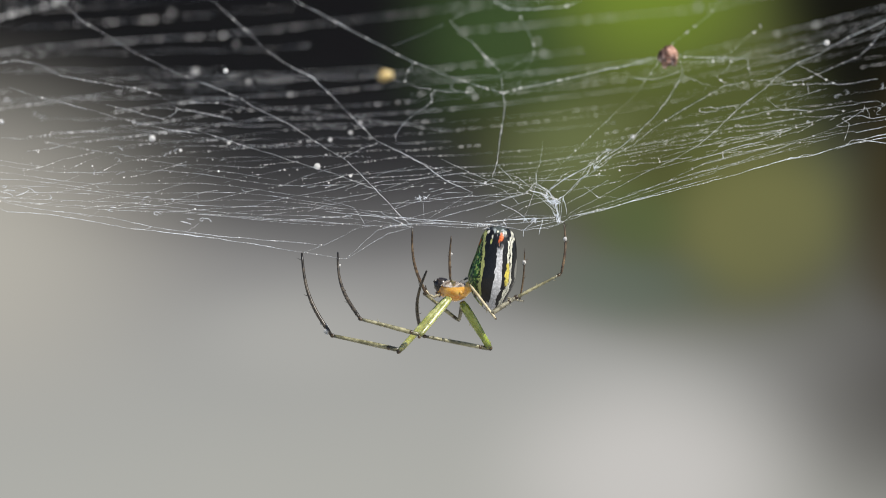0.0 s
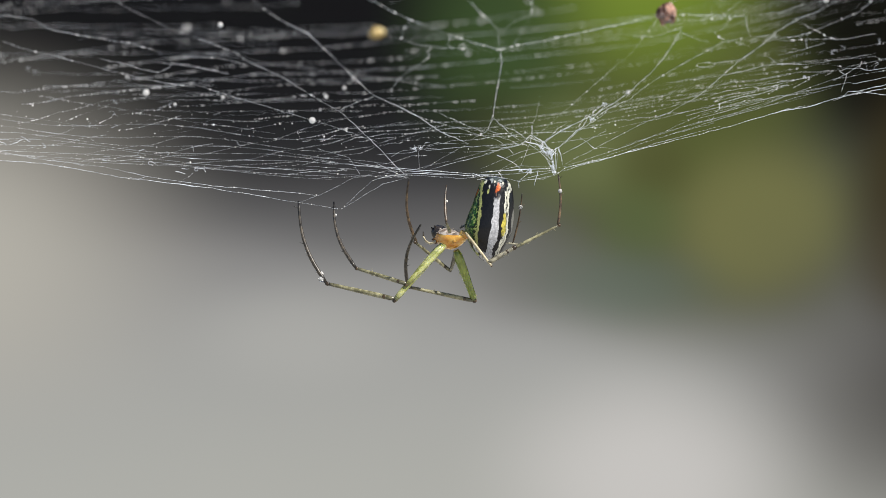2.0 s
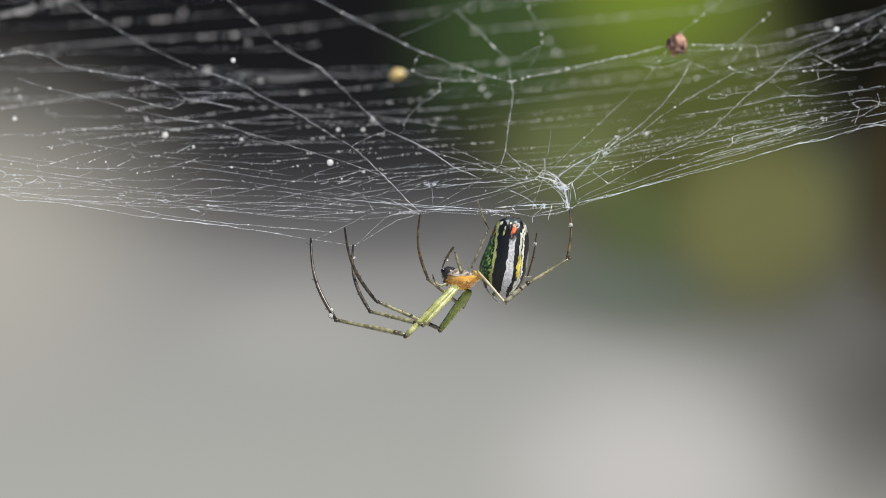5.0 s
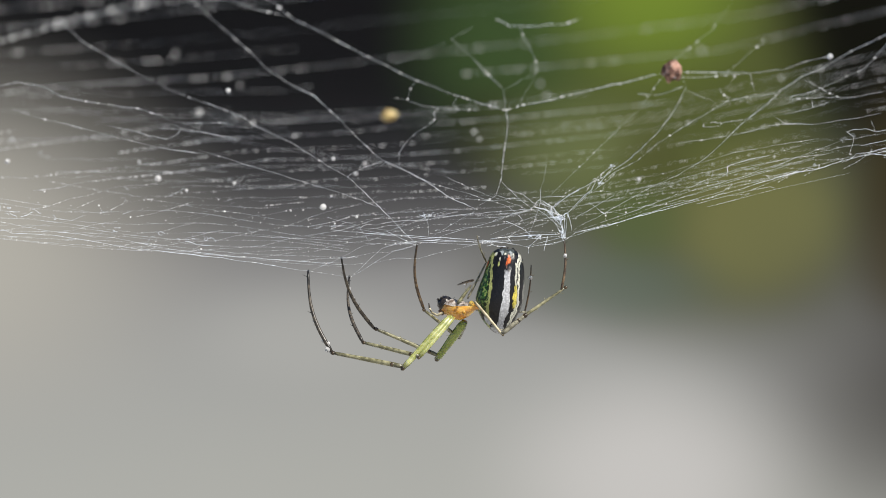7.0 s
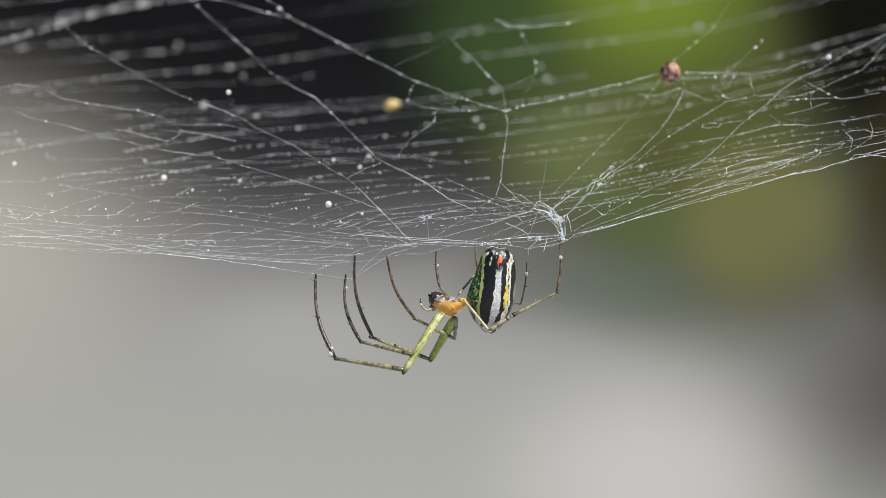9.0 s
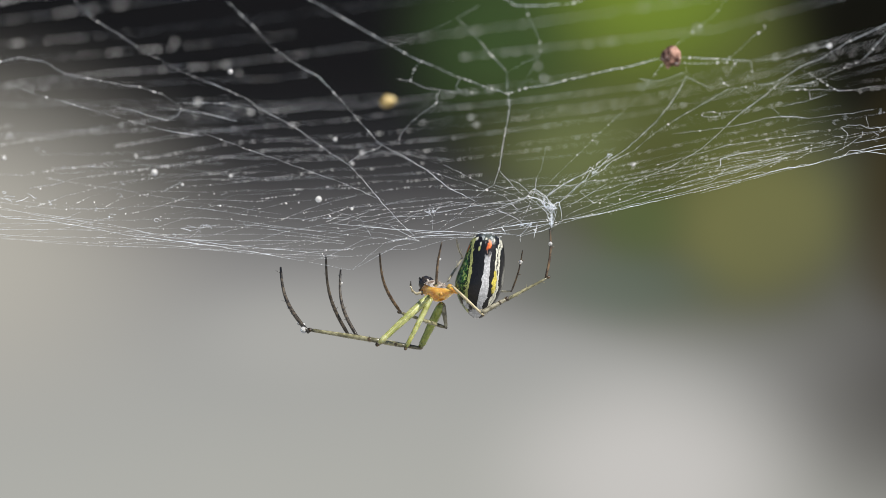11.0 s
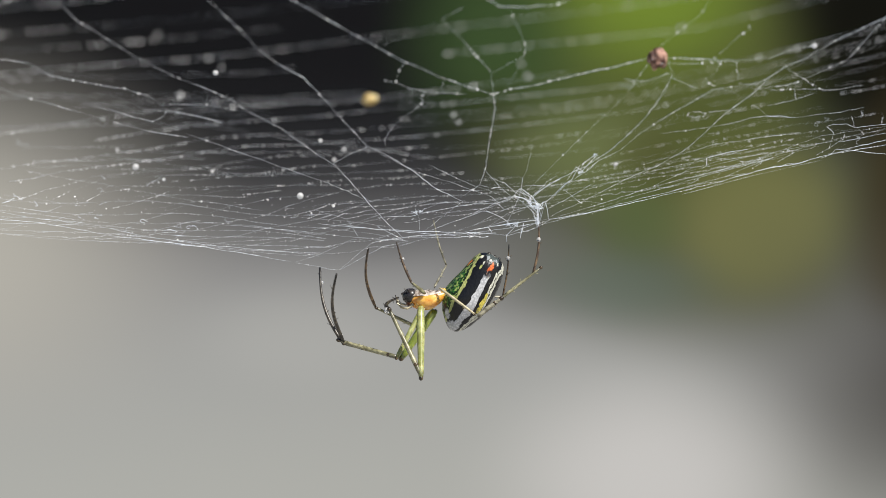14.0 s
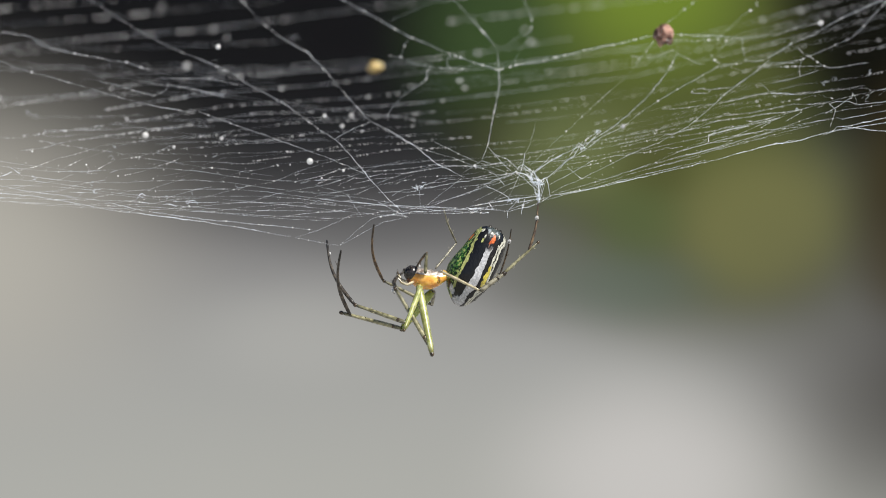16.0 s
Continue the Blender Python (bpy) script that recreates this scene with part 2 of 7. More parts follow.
# ---- the place ----
def mesh_of(name, verts, faces, material):
    me = bpy.data.meshes.new(name)
    me.from_pydata([tuple(v) for v in verts], [], faces)
    me.materials.append(material)
    me.update()
    return me


def smooth(me):
    me.polygons.foreach_set("use_smooth", [True] * len(me.polygons))
    return me


def piece(name, me, parent=None, label="", kind=""):
    ob = new(name, me)
    ob.parent = parent
    return tagged(ob, label=label, kind=kind)


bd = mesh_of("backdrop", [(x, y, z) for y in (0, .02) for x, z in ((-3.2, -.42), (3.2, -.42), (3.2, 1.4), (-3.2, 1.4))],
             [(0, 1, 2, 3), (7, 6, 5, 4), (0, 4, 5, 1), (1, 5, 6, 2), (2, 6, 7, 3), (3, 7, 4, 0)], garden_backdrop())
ground = piece("ground", mesh_of("ground", [(-40, -40, 0), (40, -40, 0), (40, 40, 0), (-40, 40, 0)], [(0, 1, 2, 3)], concrete))
ground.location = (0, 0, -0.42)
tagged(ground, "pale grey concrete ground in the sun", "ground", kind="structure")
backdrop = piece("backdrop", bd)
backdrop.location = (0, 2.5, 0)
tagged(backdrop, "glowing painted backdrop, softly blurred garden of grey ground and green leaves", "backdrop", kind="structure")

# Sheet of the web, in mm about the hub: X to the side, Y away from the eye.
HUB = Vector((5.3, 0.0, 5.1))


def sheet(X, Y):
    side = 0.26 * 0.5 * (math.hypot(X, 4) + X) + 0.05 * 0.5 * (math.hypot(X, 4) - X) - 0.6
    depth = 0.10 * 0.5 * (math.hypot(Y, 4) - Y) + 0.02 * 0.5 * (math.hypot(Y, 4) + Y) - 0.2
    return side + depth


def on_web(X, Y, lift=0.0):
    return Vector((X, Y, sheet(X, Y) + lift))


def spot(a, b, Y):
    """A place about the hub, by its bearing from the eye in mm at the spider's distance, and its depth."""
    s = (Y - EYE_Y) / -EYE_Y
    return Vector((a * s, Y, b * s)) - HUB


def tube(pts, radii, sides=5):
    """A thin round strand along the points, in mm."""
    verts, faces = [], []
    n = len(pts)
    for i, p in enumerate(pts):
        d = (pts[min(i + 1, n - 1)] - pts[max(i - 1, 0)]).normalized()
        a = Vector((0, 1, 0)).cross(d) if abs(d.z) > .9 else d.cross(Vector((0, 0, 1)))
        a.normalize()
        b = d.cross(a)
        r = radii if isinstance(radii, float) else radii[i]
        for k in range(sides):
            w = 2 * math.pi * k / sides
            verts.append((p + (a * math.cos(w) + b * math.sin(w)) * r) * MM)
    for i in range(n - 1):
        for k in range(sides):
            j = (k + 1) % sides
            faces.append((i * sides + k, i * sides + j, (i + 1) * sides + j, (i + 1) * sides + k))
    faces.append(tuple(range(sides - 1, -1, -1)))
    faces.append(tuple((n - 1) * sides + k for k in range(sides)))
    return verts, faces


def strand(name, pts, radius, parent, label="", material=None):
    v, f = tube(pts, radius)
    return piece(name, smooth(mesh_of(name, v, f, material or silk)), parent, label)


def ball(c, rx, ry, rz, seg=10, rings=7):
    """Verts and faces of an ellipsoid, in mm."""
    verts = [Vector((c[0], c[1], c[2] + rz)) * MM]
    for i in range(1, rings):
        v = math.pi * i / rings
        for k in range(seg):
            u = 2 * math.pi * k / seg
            verts.append(Vector((c[0] + rx * math.sin(v) * math.cos(u), c[1] + ry * math.sin(v) * math.sin(u),
                                 c[2] + rz * math.cos(v))) * MM)
    verts.append(Vector((c[0], c[1], c[2] - rz)) * MM)
    last = len(verts) - 1
    faces = [(0, 1 + k, 1 + (k + 1) % seg) for k in range(seg)]
    for i in range(rings - 2):
        a, b = 1 + i * seg, 1 + (i + 1) * seg
        faces += [(a + k, b + k, b + (k + 1) % seg, a + (k + 1) % seg) for k in range(seg)]
    a = 1 + (rings - 2) * seg
    faces += [(a + k, last, a + (k + 1) % seg) for k in range(seg)]
    return verts, faces


def gather(parts):
    verts, faces = [], []
    for v, f in parts:
        o = len(verts)
        verts += v
        faces += [tuple(i + o for i in face) for face in f]
    return verts, faces


rng = random.Random(7)
web = new("orb_web")
tagged(web, "white silk orb web, beaded with dew and frayed, hung nearly level", "spider web")
guys = new("support_web")
tagged(guys, "slack white silk support strands knotted together at the hub", "spider web")
SPOKES = 21
SLANT = (math.cos(radians(-25)), math.sin(radians(-25)))
angles = sorted(2 * math.pi * (k + rng.uniform(-.36, .36)) / SPOKES for k in range(SPOKES))
beads = {"orb_web": [], "support_web": []}


def polar(r, th):
    a, b = 1.5 * r * math.cos(th), -r * math.sin(th)
    return a * SLANT[0] - b * SLANT[1], a * SLANT[1] + b * SLANT[0]


def bead_run(pts, share, big, parent):
    """Dew beads along a strand, in loose runs."""
    for p, q in zip(pts, pts[1:]):
        run = (q - p).length
        if rng.random() > share or run < .05:
            continue
        n = int(run / rng.uniform(.10, .34) + rng.random())
        for _ in range(n):
            r = .010 + (big - .010) * rng.random() ** 2.2
            r *= 1.7 if rng.random() < .03 else 1.0
            c = p.lerp(q, rng.random())
            beads[parent.name].append(ball((c.x, c.y, c.z - r * .5), r, r, r, 6, 4))


def dashes(pts):
    """The strand cut into short spans, so that its width can change along it."""
    out = [pts[0]]
    for p, q in zip(pts, pts[1:]):
        n = max(1, int((q - p).length / .45))
        out += [p.lerp(q, k / n) for k in range(1, n + 1)]
    return out


r = 4.6
while r < 46:
    step = 0.72 + 0.032 * r
    pts = []
    wob = [rng.gauss(0, .20) * step for _ in range(SPOKES)]
    for i in range(SPOKES * 3 + 1):
        k, s = divmod(i, 3)
        a0 = angles[k % SPOKES] + (2 * math.pi if k >= SPOKES else 0)
        a1 = angles[(k + 1) % SPOKES] + (2 * math.pi if k + 1 >= SPOKES else 0)
        w0, w1 = wob[k % SPOKES], wob[(k + 1) % SPOKES]
        f = s / 3
        # chords between spokes, with a little sag
        p = on_web(*polar(r + step * i / (SPOKES * 3) + w0, a0)).lerp(on_web(*polar(r + step * (i + 3) / (SPOKES * 3) + w1, a1)), f)
        p.z -= .10 * (1 - abs(2 * f - 1)) * rng.uniform(.2, 1.6)
        pts.append(p)
    # broken here and there, and open behind the hub
    rad = rng.choice((.0009, .0014, .0022, .0038))
    runs, run = [], []
    gap = 0
    for k, p in enumerate(pts):
        if gap == 0 and rng.random() < .07:
            gap = rng.randint(1, 6)
        if gap or p.y > (1.2 if p.x < 4 else -1.2) + rng.uniform(-1, 1):
            gap = max(gap - 1, 0)
            if len(run) > 1:
                runs.append(run)
            run = []
        else:
            run.append(p)
    if len(run) > 1:
        runs.append(run)
    for run in runs:
        line = dashes(run)
        strand("spiral_thread", line, [rad * math.exp(rng.gauss(0, .35)) for q in line], web)
        bead_run(run, .45 + .45 * (rad > .0015), .024 + .0006 * r, web)
    r += step * rng.uniform(.7, 1.35)


# The strands about the hub give way in the second half: side and height by which each place moves.
YIELD = [(-17, 0, 0), (-11, .28, -.15), (-6.9, .47, -.30), (.42, -.44, .35), (5, -.28, .14), (12, -.10, .05), (19, 0, 0)]
settled = []


def give(p):
    dx = dz = 0.0
    for a, b in zip(YIELD, YIELD[1:]):
        if a[0] <= p.x <= b[0]:
            f = (p.x - a[0]) / (b[0] - a[0])
            dx, dz = a[1] + (b[1] - a[1]) * f, a[2] + (b[2] - a[2]) * f
    # less towards the eye, and less above the hub
    share = min(1, max(0, 1 + p.y / 7))
    high = min(1, max(0, (p.z + 1.3) / 1.2)) * math.exp(-((p.x - .4) / 2) ** 2)
    return Vector((dx, 0, dz)) * share * (1 - .5 * high)


def settle(ob, pts):
    """Note how a strand lies once its ends have given way: moved and turned, not stretched."""
    ends = [p + give(p) for p in pts]
    if max((q - p).length for p, q in zip(pts, ends)) < .03:
        return
    c0, c1 = sum(pts, Vector()) / len(pts), sum(ends, Vector()) / len(pts)
    turn = along = 0.0
    for p, q in zip(pts, ends):
        u, w = p - c0, q - c1
        turn += u.z * w.x - u.x * w.z
        along += u.x * w.x + u.z * w.z
    m = Matrix.Translation(c1 * MM) @ Matrix.Rotation(math.atan2(turn, along) if len(pts) > 1 else 0, 4, "Y") @ Matrix.Translation(-c0 * MM)
    settled.append((ob, m))


# Single strands that stand out, by their bends about the hub.
def stay(radius, *points):
    pts = []
    ends = [Vector(p) for p in points]
    for a, b in zip(ends, ends[1:]):
        n = max(2, int((b - a).length / .35))
        for k in range(n):
            p = a.lerp(b, k / n)
            jit = .012 if pts else 0
            pts.append(p + Vector((rng.gauss(0, jit), 0, rng.gauss(0, jit))))
    pts.append(ends[-1])
    # thick and thin by stretches
    drift, widths = rng.gauss(0, .3), []
    for p in pts:
        drift = .85 * drift + rng.gauss(0, .2)
        widths.append(max(.002, radius * math.exp(rng.gauss(-.32, .25) + drift - .065 * max(0, -p.y - 4))))
    for k, f in enumerate((.3, .6, .85)):
        if len(pts) > 8:
            widths[k] *= f
            widths[-1 - k] *= f
    thread = strand("stay_thread", pts, widths, guys)
    settle(thread, pts)
    dewy = []
    for p, q in zip(pts, pts[1:]):
        # white bead runs on the strand stand in for dew and frayed-silk glints
        full = rng.random() ** .6
        for _ in range(3):
            if rng.random() < full * .75:
                r = radius * (.55 + 1.2 * rng.random() ** 2.5) + .003
                c = p.lerp(q, rng.random()) + Vector((0, rng.gauss(0, radius * .4), rng.gauss(0, radius * .4)))
                dewy.append(ball(c, r * rng.uniform(1, 1.7), r, r, 6, 4))
        if rng.random() < .30:
            r = .011 + .024 * rng.random() ** 2.2 + .0022 * max(0, -p.y - 4) * rng.random()
            c = p.lerp(q, rng.random())
            dewy.append(ball(c, r * rng.uniform(1, 1.4), r, r, 8, 6))
    if dewy:
        v, f = gather(dewy)
        piece("dew_spray", smooth(mesh_of("dew_spray", v, f, dew)), thread, "", "stuff")


# long spokes and the broad upper strands
stay(0.030, (-22.74, -26.64, 4.01), (-18.64, -29.70, 4.31), (-16.28, -31.47, 4.51), (-13.49, -32.79, 4.61), (-11.23, -33.71, 4.68))
stay(0.020, (-22.01, -29.00, 4.36), (-18.53, -30.13, 4.38), (-16.50, -31.35, 4.50), (-14.17, -32.63, 4.62))
stay(0.012, (-21.52, -17.61, 6.90), (-20.89, -16.41, 6.21), (-18.78, -14.26, 5.05), (-17.38, -13.04, 4.44), (-14.84, -11.40, 3.64), (-14.31, -10.55, 3.29), (-12.78, -9.09, 2.68), (-10.99, -6.24, 1.66), (-10.42, -5.49, 1.41), (-9.61, -3.14, 0.71), (-8.80, 0.15, -0.02), (-7.91, 0.00, -0.98), (-7.17, 0.00, -1.66))
stay(0.013, (-16.12, -19.33, 7.67), (-14.99, -17.80, 6.69), (-13.69, -15.99, 5.65), (-13.21, -15.07, 5.17), (-12.34, -14.07, 4.66), (-11.31, -13.22, 4.24), (-10.66, -12.02, 3.70), (-8.88, -7.96, 2.13), (-8.61, -7.50, 1.97), (-7.86, -6.80, 1.71), (-6.56, -5.09, 1.15), (-5.49, -3.06, 0.55), (-4.08, -1.18, 0.08))
stay(0.014, (-16.25, -19.38, 7.71), (-15.69, -19.21, 7.57), (-14.45, -18.99, 7.38), (-13.56, -18.66, 7.13), (-11.75, -18.19, 6.77))
stay(0.020, (-13.41, -19.77, 7.83), (-12.58, -19.07, 7.34), (-11.75, -18.16, 6.75), (-10.42, -17.29, 6.20), (-9.07, -16.28, 5.61), (-7.85, -15.37, 5.10), (-6.86, -14.62, 4.71), (-5.28, -13.66, 4.23), (-4.29, -13.13, 3.97), (-3.16, -12.56, 3.72), (-2.83, -12.38, 3.65))
stay(0.012, (-25.76, -12.87, 4.78), (-24.39, -13.39, 4.94), (-23.32, -13.13, 4.77), (-22.74, -12.38, 4.42), (-20.68, -11.86, 4.10), (-19.44, -11.62, 3.95), (-18.50, -11.17, 3.73), (-18.06, -10.61, 3.49))
stay(0.010, (-21.09, -10.00, 3.41), (-19.88, -9.47, 3.16), (-18.67, -8.87, 2.88), (-18.04, -9.42, 3.05), (-17.78, -9.97, 3.23), (-18.06, -10.61, 3.49))
stay(0.010, (-17.78, -9.97, 3.23), (-16.91, -9.83, 3.14), (-15.92, -9.38, 2.93), (-15.35, -9.15, 2.82))
stay(0.009, (-18.07, -10.51, 3.45), (-15.72, -10.70, 3.41), (-14.43, -10.24, 3.18))
stay(0.006, (-17.31, -7.90, 2.49), (-16.25, -7.21, 2.21), (-15.02, -6.32, 1.87), (-13.75, -5.45, 1.54), (-12.20, -4.26, 1.13), (-10.88, -3.25, 0.79), (-8.75, -0.82, 0.14))
stay(0.008, (-10.42, -5.49, 1.41), (-9.50, -6.68, 1.74), (-8.61, -7.50, 1.97))
stay(0.006, (-8.13, -6.97, 1.78), (-6.29, -4.90, 1.08), (-4.35, -3.50, 0.65), (-2.49, -1.61, 0.18), (-1.96, 0.24, -0.13))
stay(0.007, (-25.23, -11.33, 4.03), (-24.35, -10.71, 3.75), (-22.47, -9.84, 3.35), (-21.05, -9.07, 3.01), (-18.85, -7.95, 2.54), (-17.06, -7.60, 2.35))
stay(0.010, (-18.80, -10.13, 3.28), (-16.89, -9.84, 3.08), (-15.32, -9.40, 2.86))
# slack strand that hangs in folds, and the upright strand over the hub
stay(0.009, (-7.79, -13.28, 4.13), (-7.17, -13.09, 4.03), (-6.56, -12.68, 3.83), (-5.85, -12.57, 3.77), (-5.30, -12.45, 3.70), (-4.04, -12.43, 3.67))
stay(0.010, (-5.85, -12.57, 3.77), (-6.07, -12.11, 3.58), (-6.01, -11.65, 3.39), (-6.49, -10.90, 3.11), (-7.04, -10.17, 2.85), (-7.53, -9.18, 2.50), (-7.79, -8.32, 2.21), (-7.79, -7.67, 1.99))
stay(0.009, (-6.79, -14.50, 4.65), (-7.06, -13.93, 4.40), (-7.20, -13.09, 4.03))
stay(0.008, (-4.98, -13.46, 4.13), (-5.19, -12.81, 3.85), (-4.92, -12.42, 3.68))
stay(0.016, (-2.97, -13.97, 4.34), (-2.83, -12.38, 3.65), (-2.71, -11.30, 3.21), (-2.86, -8.46, 2.17), (-2.96, -5.31, 1.16), (-3.14, -3.41, 0.62))
stay(0.007, (-2.96, -5.31, 1.16), (-2.08, -3.04, 0.54), (-0.94, -0.05, -0.04))
stay(0.006, (-4.08, -1.75, 0.20), (-3.50, -2.78, 0.45), (-3.14, -3.41, 0.62), (-2.36, -2.73, 0.45), (-0.92, -2.02, 0.34))
stay(0.010, (-2.37, -17.90, 6.35), (-2.12, -17.20, 5.96), (-1.61, -15.87, 5.26), (-1.59, -15.10, 4.88), (-2.26, -14.59, 4.63), (-2.92, -13.97, 4.34))
stay(0.006, (-1.61, -15.02, 4.85), (-2.04, -13.57, 4.17), (-2.33, -12.68, 3.78))
stay(0.010, (-4.30, -17.90, 6.36), (-5.20, -17.24, 6.00), (-4.07, -15.73, 5.18), (-2.97, -13.97, 4.34))
stay(0.006, (-7.66, -15.60, 5.21), (-5.45, -17.01, 5.88))
stay(0.020, (-3.31, -18.33, 6.60), (-2.84, -17.96, 6.39), (-1.91, -17.92, 6.36), (-0.50, -18.01, 6.45), (0.23, -18.29, 6.65))
# the strand that holds the seed
stay(0.026, (-2.83, -12.38, 3.65), (-2.03, -12.80, 3.83), (-0.78, -13.11, 4.00), (0.69, -13.61, 4.32), (2.15, -13.87, 4.59), (3.61, -14.11, 4.91), (4.26, -14.04, 4.99))
stay(0.012, (2.98, -12.89, 4.29), (3.99, -12.39, 4.26), (5.00, -12.75, 4.60))
stay(0.004, (-0.77, -1.99, 0.34), (1.31, -7.67, 2.15), (3.12, -11.35, 3.71), (4.38, -15.00, 5.44), (5.77, -16.49, 6.42), (6.46, -18.31, 7.51))
# strands beyond the seed, and the long ones from the hub to the side
stay(0.013, (4.52, -14.02, 5.02), (5.34, -13.76, 5.07), (6.14, -13.40, 5.09), (6.93, -13.11, 5.14), (8.01, -12.59, 5.18))
stay(0.012, (4.51, -13.63, 4.85), (5.66, -13.23, 4.92), (6.96, -12.92, 5.07), (8.02, -12.54, 5.17), (8.80, -12.41, 5.30), (9.32, -12.31, 5.38), (9.68, -12.14, 5.40))
stay(0.014, (6.91, -13.21, 5.18), (7.32, -13.79, 5.50), (7.81, -14.52, 5.92), (8.25, -14.83, 6.15), (8.13, -15.08, 6.23))
stay(0.009, (8.01, -12.59, 5.18), (8.21, -11.73, 4.90), (8.45, -10.90, 4.66))
stay(0.009, (9.65, -12.20, 5.42), (10.31, -12.41, 5.66), (11.33, -12.39, 5.89), (11.69, -12.36, 5.97))
stay(0.013, (15.99, -13.91, 7.63), (13.77, -12.93, 6.70), (13.27, -12.71, 6.49), (12.59, -12.40, 6.20), (12.15, -12.09, 5.98), (11.73, -11.67, 5.73), (11.48, -11.40, 5.57), (10.58, -11.05, 5.23), (9.92, -10.46, 4.86), (9.62, -10.14, 4.68), (8.93, -10.23, 4.54), (8.48, -10.57, 4.55))
stay(0.009, (9.85, -10.28, 4.78), (9.38, -9.16, 4.29), (8.96, -8.51, 3.99), (8.58, -7.95, 3.72), (8.15, -6.93, 3.31), (7.78, -5.82, 2.90), (7.14, -4.11, 2.29), (5.99, -2.56, 1.64), (4.83, -1.60, 1.16), (3.21, 0.00, 0.32), (2.50, 0.00, -0.08), (1.58, 0.00, -0.54), (0.90, 0.00, -0.94))
stay(0.011, (14.80, -14.05, 7.36), (14.05, -11.78, 6.34), (13.80, -11.02, 6.00), (13.59, -10.26, 5.69), (12.88, -9.95, 5.41), (12.41, -9.72, 5.22), (11.70, -9.40, 4.93), (11.47, -9.24, 4.83), (10.81, -9.21, 4.66), (9.85, -9.46, 4.51), (9.30, -9.59, 4.42))
stay(0.008, (11.47, -9.24, 4.83), (11.55, -8.45, 4.60), (11.84, -7.43, 4.35))
stay(0.009, (10.48, -11.18, 5.19), (12.02, -9.10, 4.92), (12.77, -8.09, 4.79), (13.14, -7.64, 4.74), (14.01, -7.36, 4.87), (15.19, -7.13, 5.10))
stay(0.007, (9.79, -9.77, 4.59), (11.23, -9.09, 4.72), (11.52, -9.21, 4.83))
stay(0.006, (10.16, -9.18, 4.49), (11.61, -8.53, 4.64), (12.80, -7.96, 4.75))
stay(0.010, (4.89, -13.62, 4.92), (5.15, -12.51, 4.53))
stay(0.013, (5.15, -12.51, 4.53), (4.84, -10.75, 3.81), (4.39, -9.00, 3.12), (3.75, -7.54, 2.52), (3.13, -6.18, 2.00), (1.92, -4.44, 1.30))
stay(0.009, (8.52, -10.34, 4.48), (7.85, -10.47, 4.37), (7.33, -10.46, 4.25), (6.52, -9.78, 3.83), (5.95, -9.22, 3.52), (5.36, -8.64, 3.20), (4.89, -8.15, 2.95), (4.42, -7.58, 2.67), (3.64, -5.99, 2.04), (2.70, -5.11, 1.61), (2.10, -3.97, 1.20))
stay(0.008, (5.17, -12.36, 4.48), (5.74, -11.73, 4.35), (6.18, -11.28, 4.28), (6.62, -10.92, 4.25))
stay(0.008, (7.31, -12.72, 5.07), (7.21, -12.10, 4.81), (7.02, -11.70, 4.62))
stay(0.007, (6.74, -11.82, 4.61), (7.02, -11.19, 4.44), (7.27, -10.86, 4.38), (7.88, -10.29, 4.32), (8.83, -9.29, 4.20))
stay(0.007, (6.49, -8.70, 3.47), (6.49, -8.34, 3.35), (6.90, -8.04, 3.36), (7.35, -7.91, 3.42), (7.41, -8.25, 3.54), (6.96, -8.56, 3.53), (6.49, -8.70, 3.47))
stay(0.007, (7.41, -8.25, 3.54), (8.23, -8.09, 3.68), (8.94, -7.86, 3.78))
stay(0.007, (5.28, -7.11, 2.71), (6.54, -6.78, 2.89), (7.94, -6.53, 3.14), (9.06, -6.37, 3.36), (9.84, -6.55, 3.60), (10.73, -6.19, 3.72), (12.31, -5.16, 3.82))
stay(0.009, (10.67, -6.23, 3.71), (11.49, -5.76, 3.79), (12.31, -5.16, 3.82))
stay(0.005, (9.74, -7.88, 3.98), (10.29, -7.05, 3.86), (10.73, -6.19, 3.72))
stay(0.006, (10.49, -7.43, 4.02), (11.57, -7.41, 4.28), (12.61, -7.58, 4.59))
stay(0.006, (12.31, -5.16, 3.82), (13.79, -4.73, 4.08), (14.70, -4.39, 4.22), (15.90, -4.29, 4.49))
stay(0.008, (14.46, -2.74, 3.75), (14.78, -2.82, 3.85), (15.60, -2.36, 3.95), (16.20, -1.45, 3.90), (16.65, -1.25, 3.98), (19.00, -0.21, 4.40))
stay(0.009, (14.46, -2.74, 3.75), (15.16, -1.41, 3.64), (15.55, 0.73, 3.43), (15.22, 0.00, 2.95))
stay(0.005, (16.20, -1.45, 3.90), (15.58, -3.40, 4.19))
stay(0.007, (15.61, 0.37, 3.48), (15.87, 0.00, 3.35), (16.25, 0.00, 3.43), (18.79, 0.00, 3.97))
# knot of the hub
stay(0.006, (-5.68, -5.85, 1.36), (-4.89, -4.93, 1.07), (-3.45, -3.20, 0.58), (-2.64, -2.47, 0.39), (-1.99, -1.75, 0.24), (-1.43, -0.71, 0.04))
stay(0.004, (-6.00, -3.12, 0.59), (-4.90, -2.89, 0.51), (-3.44, -2.61, 0.42), (-2.79, -2.66, 0.44), (-2.31, -2.95, 0.52), (-1.30, -2.54, 0.45))
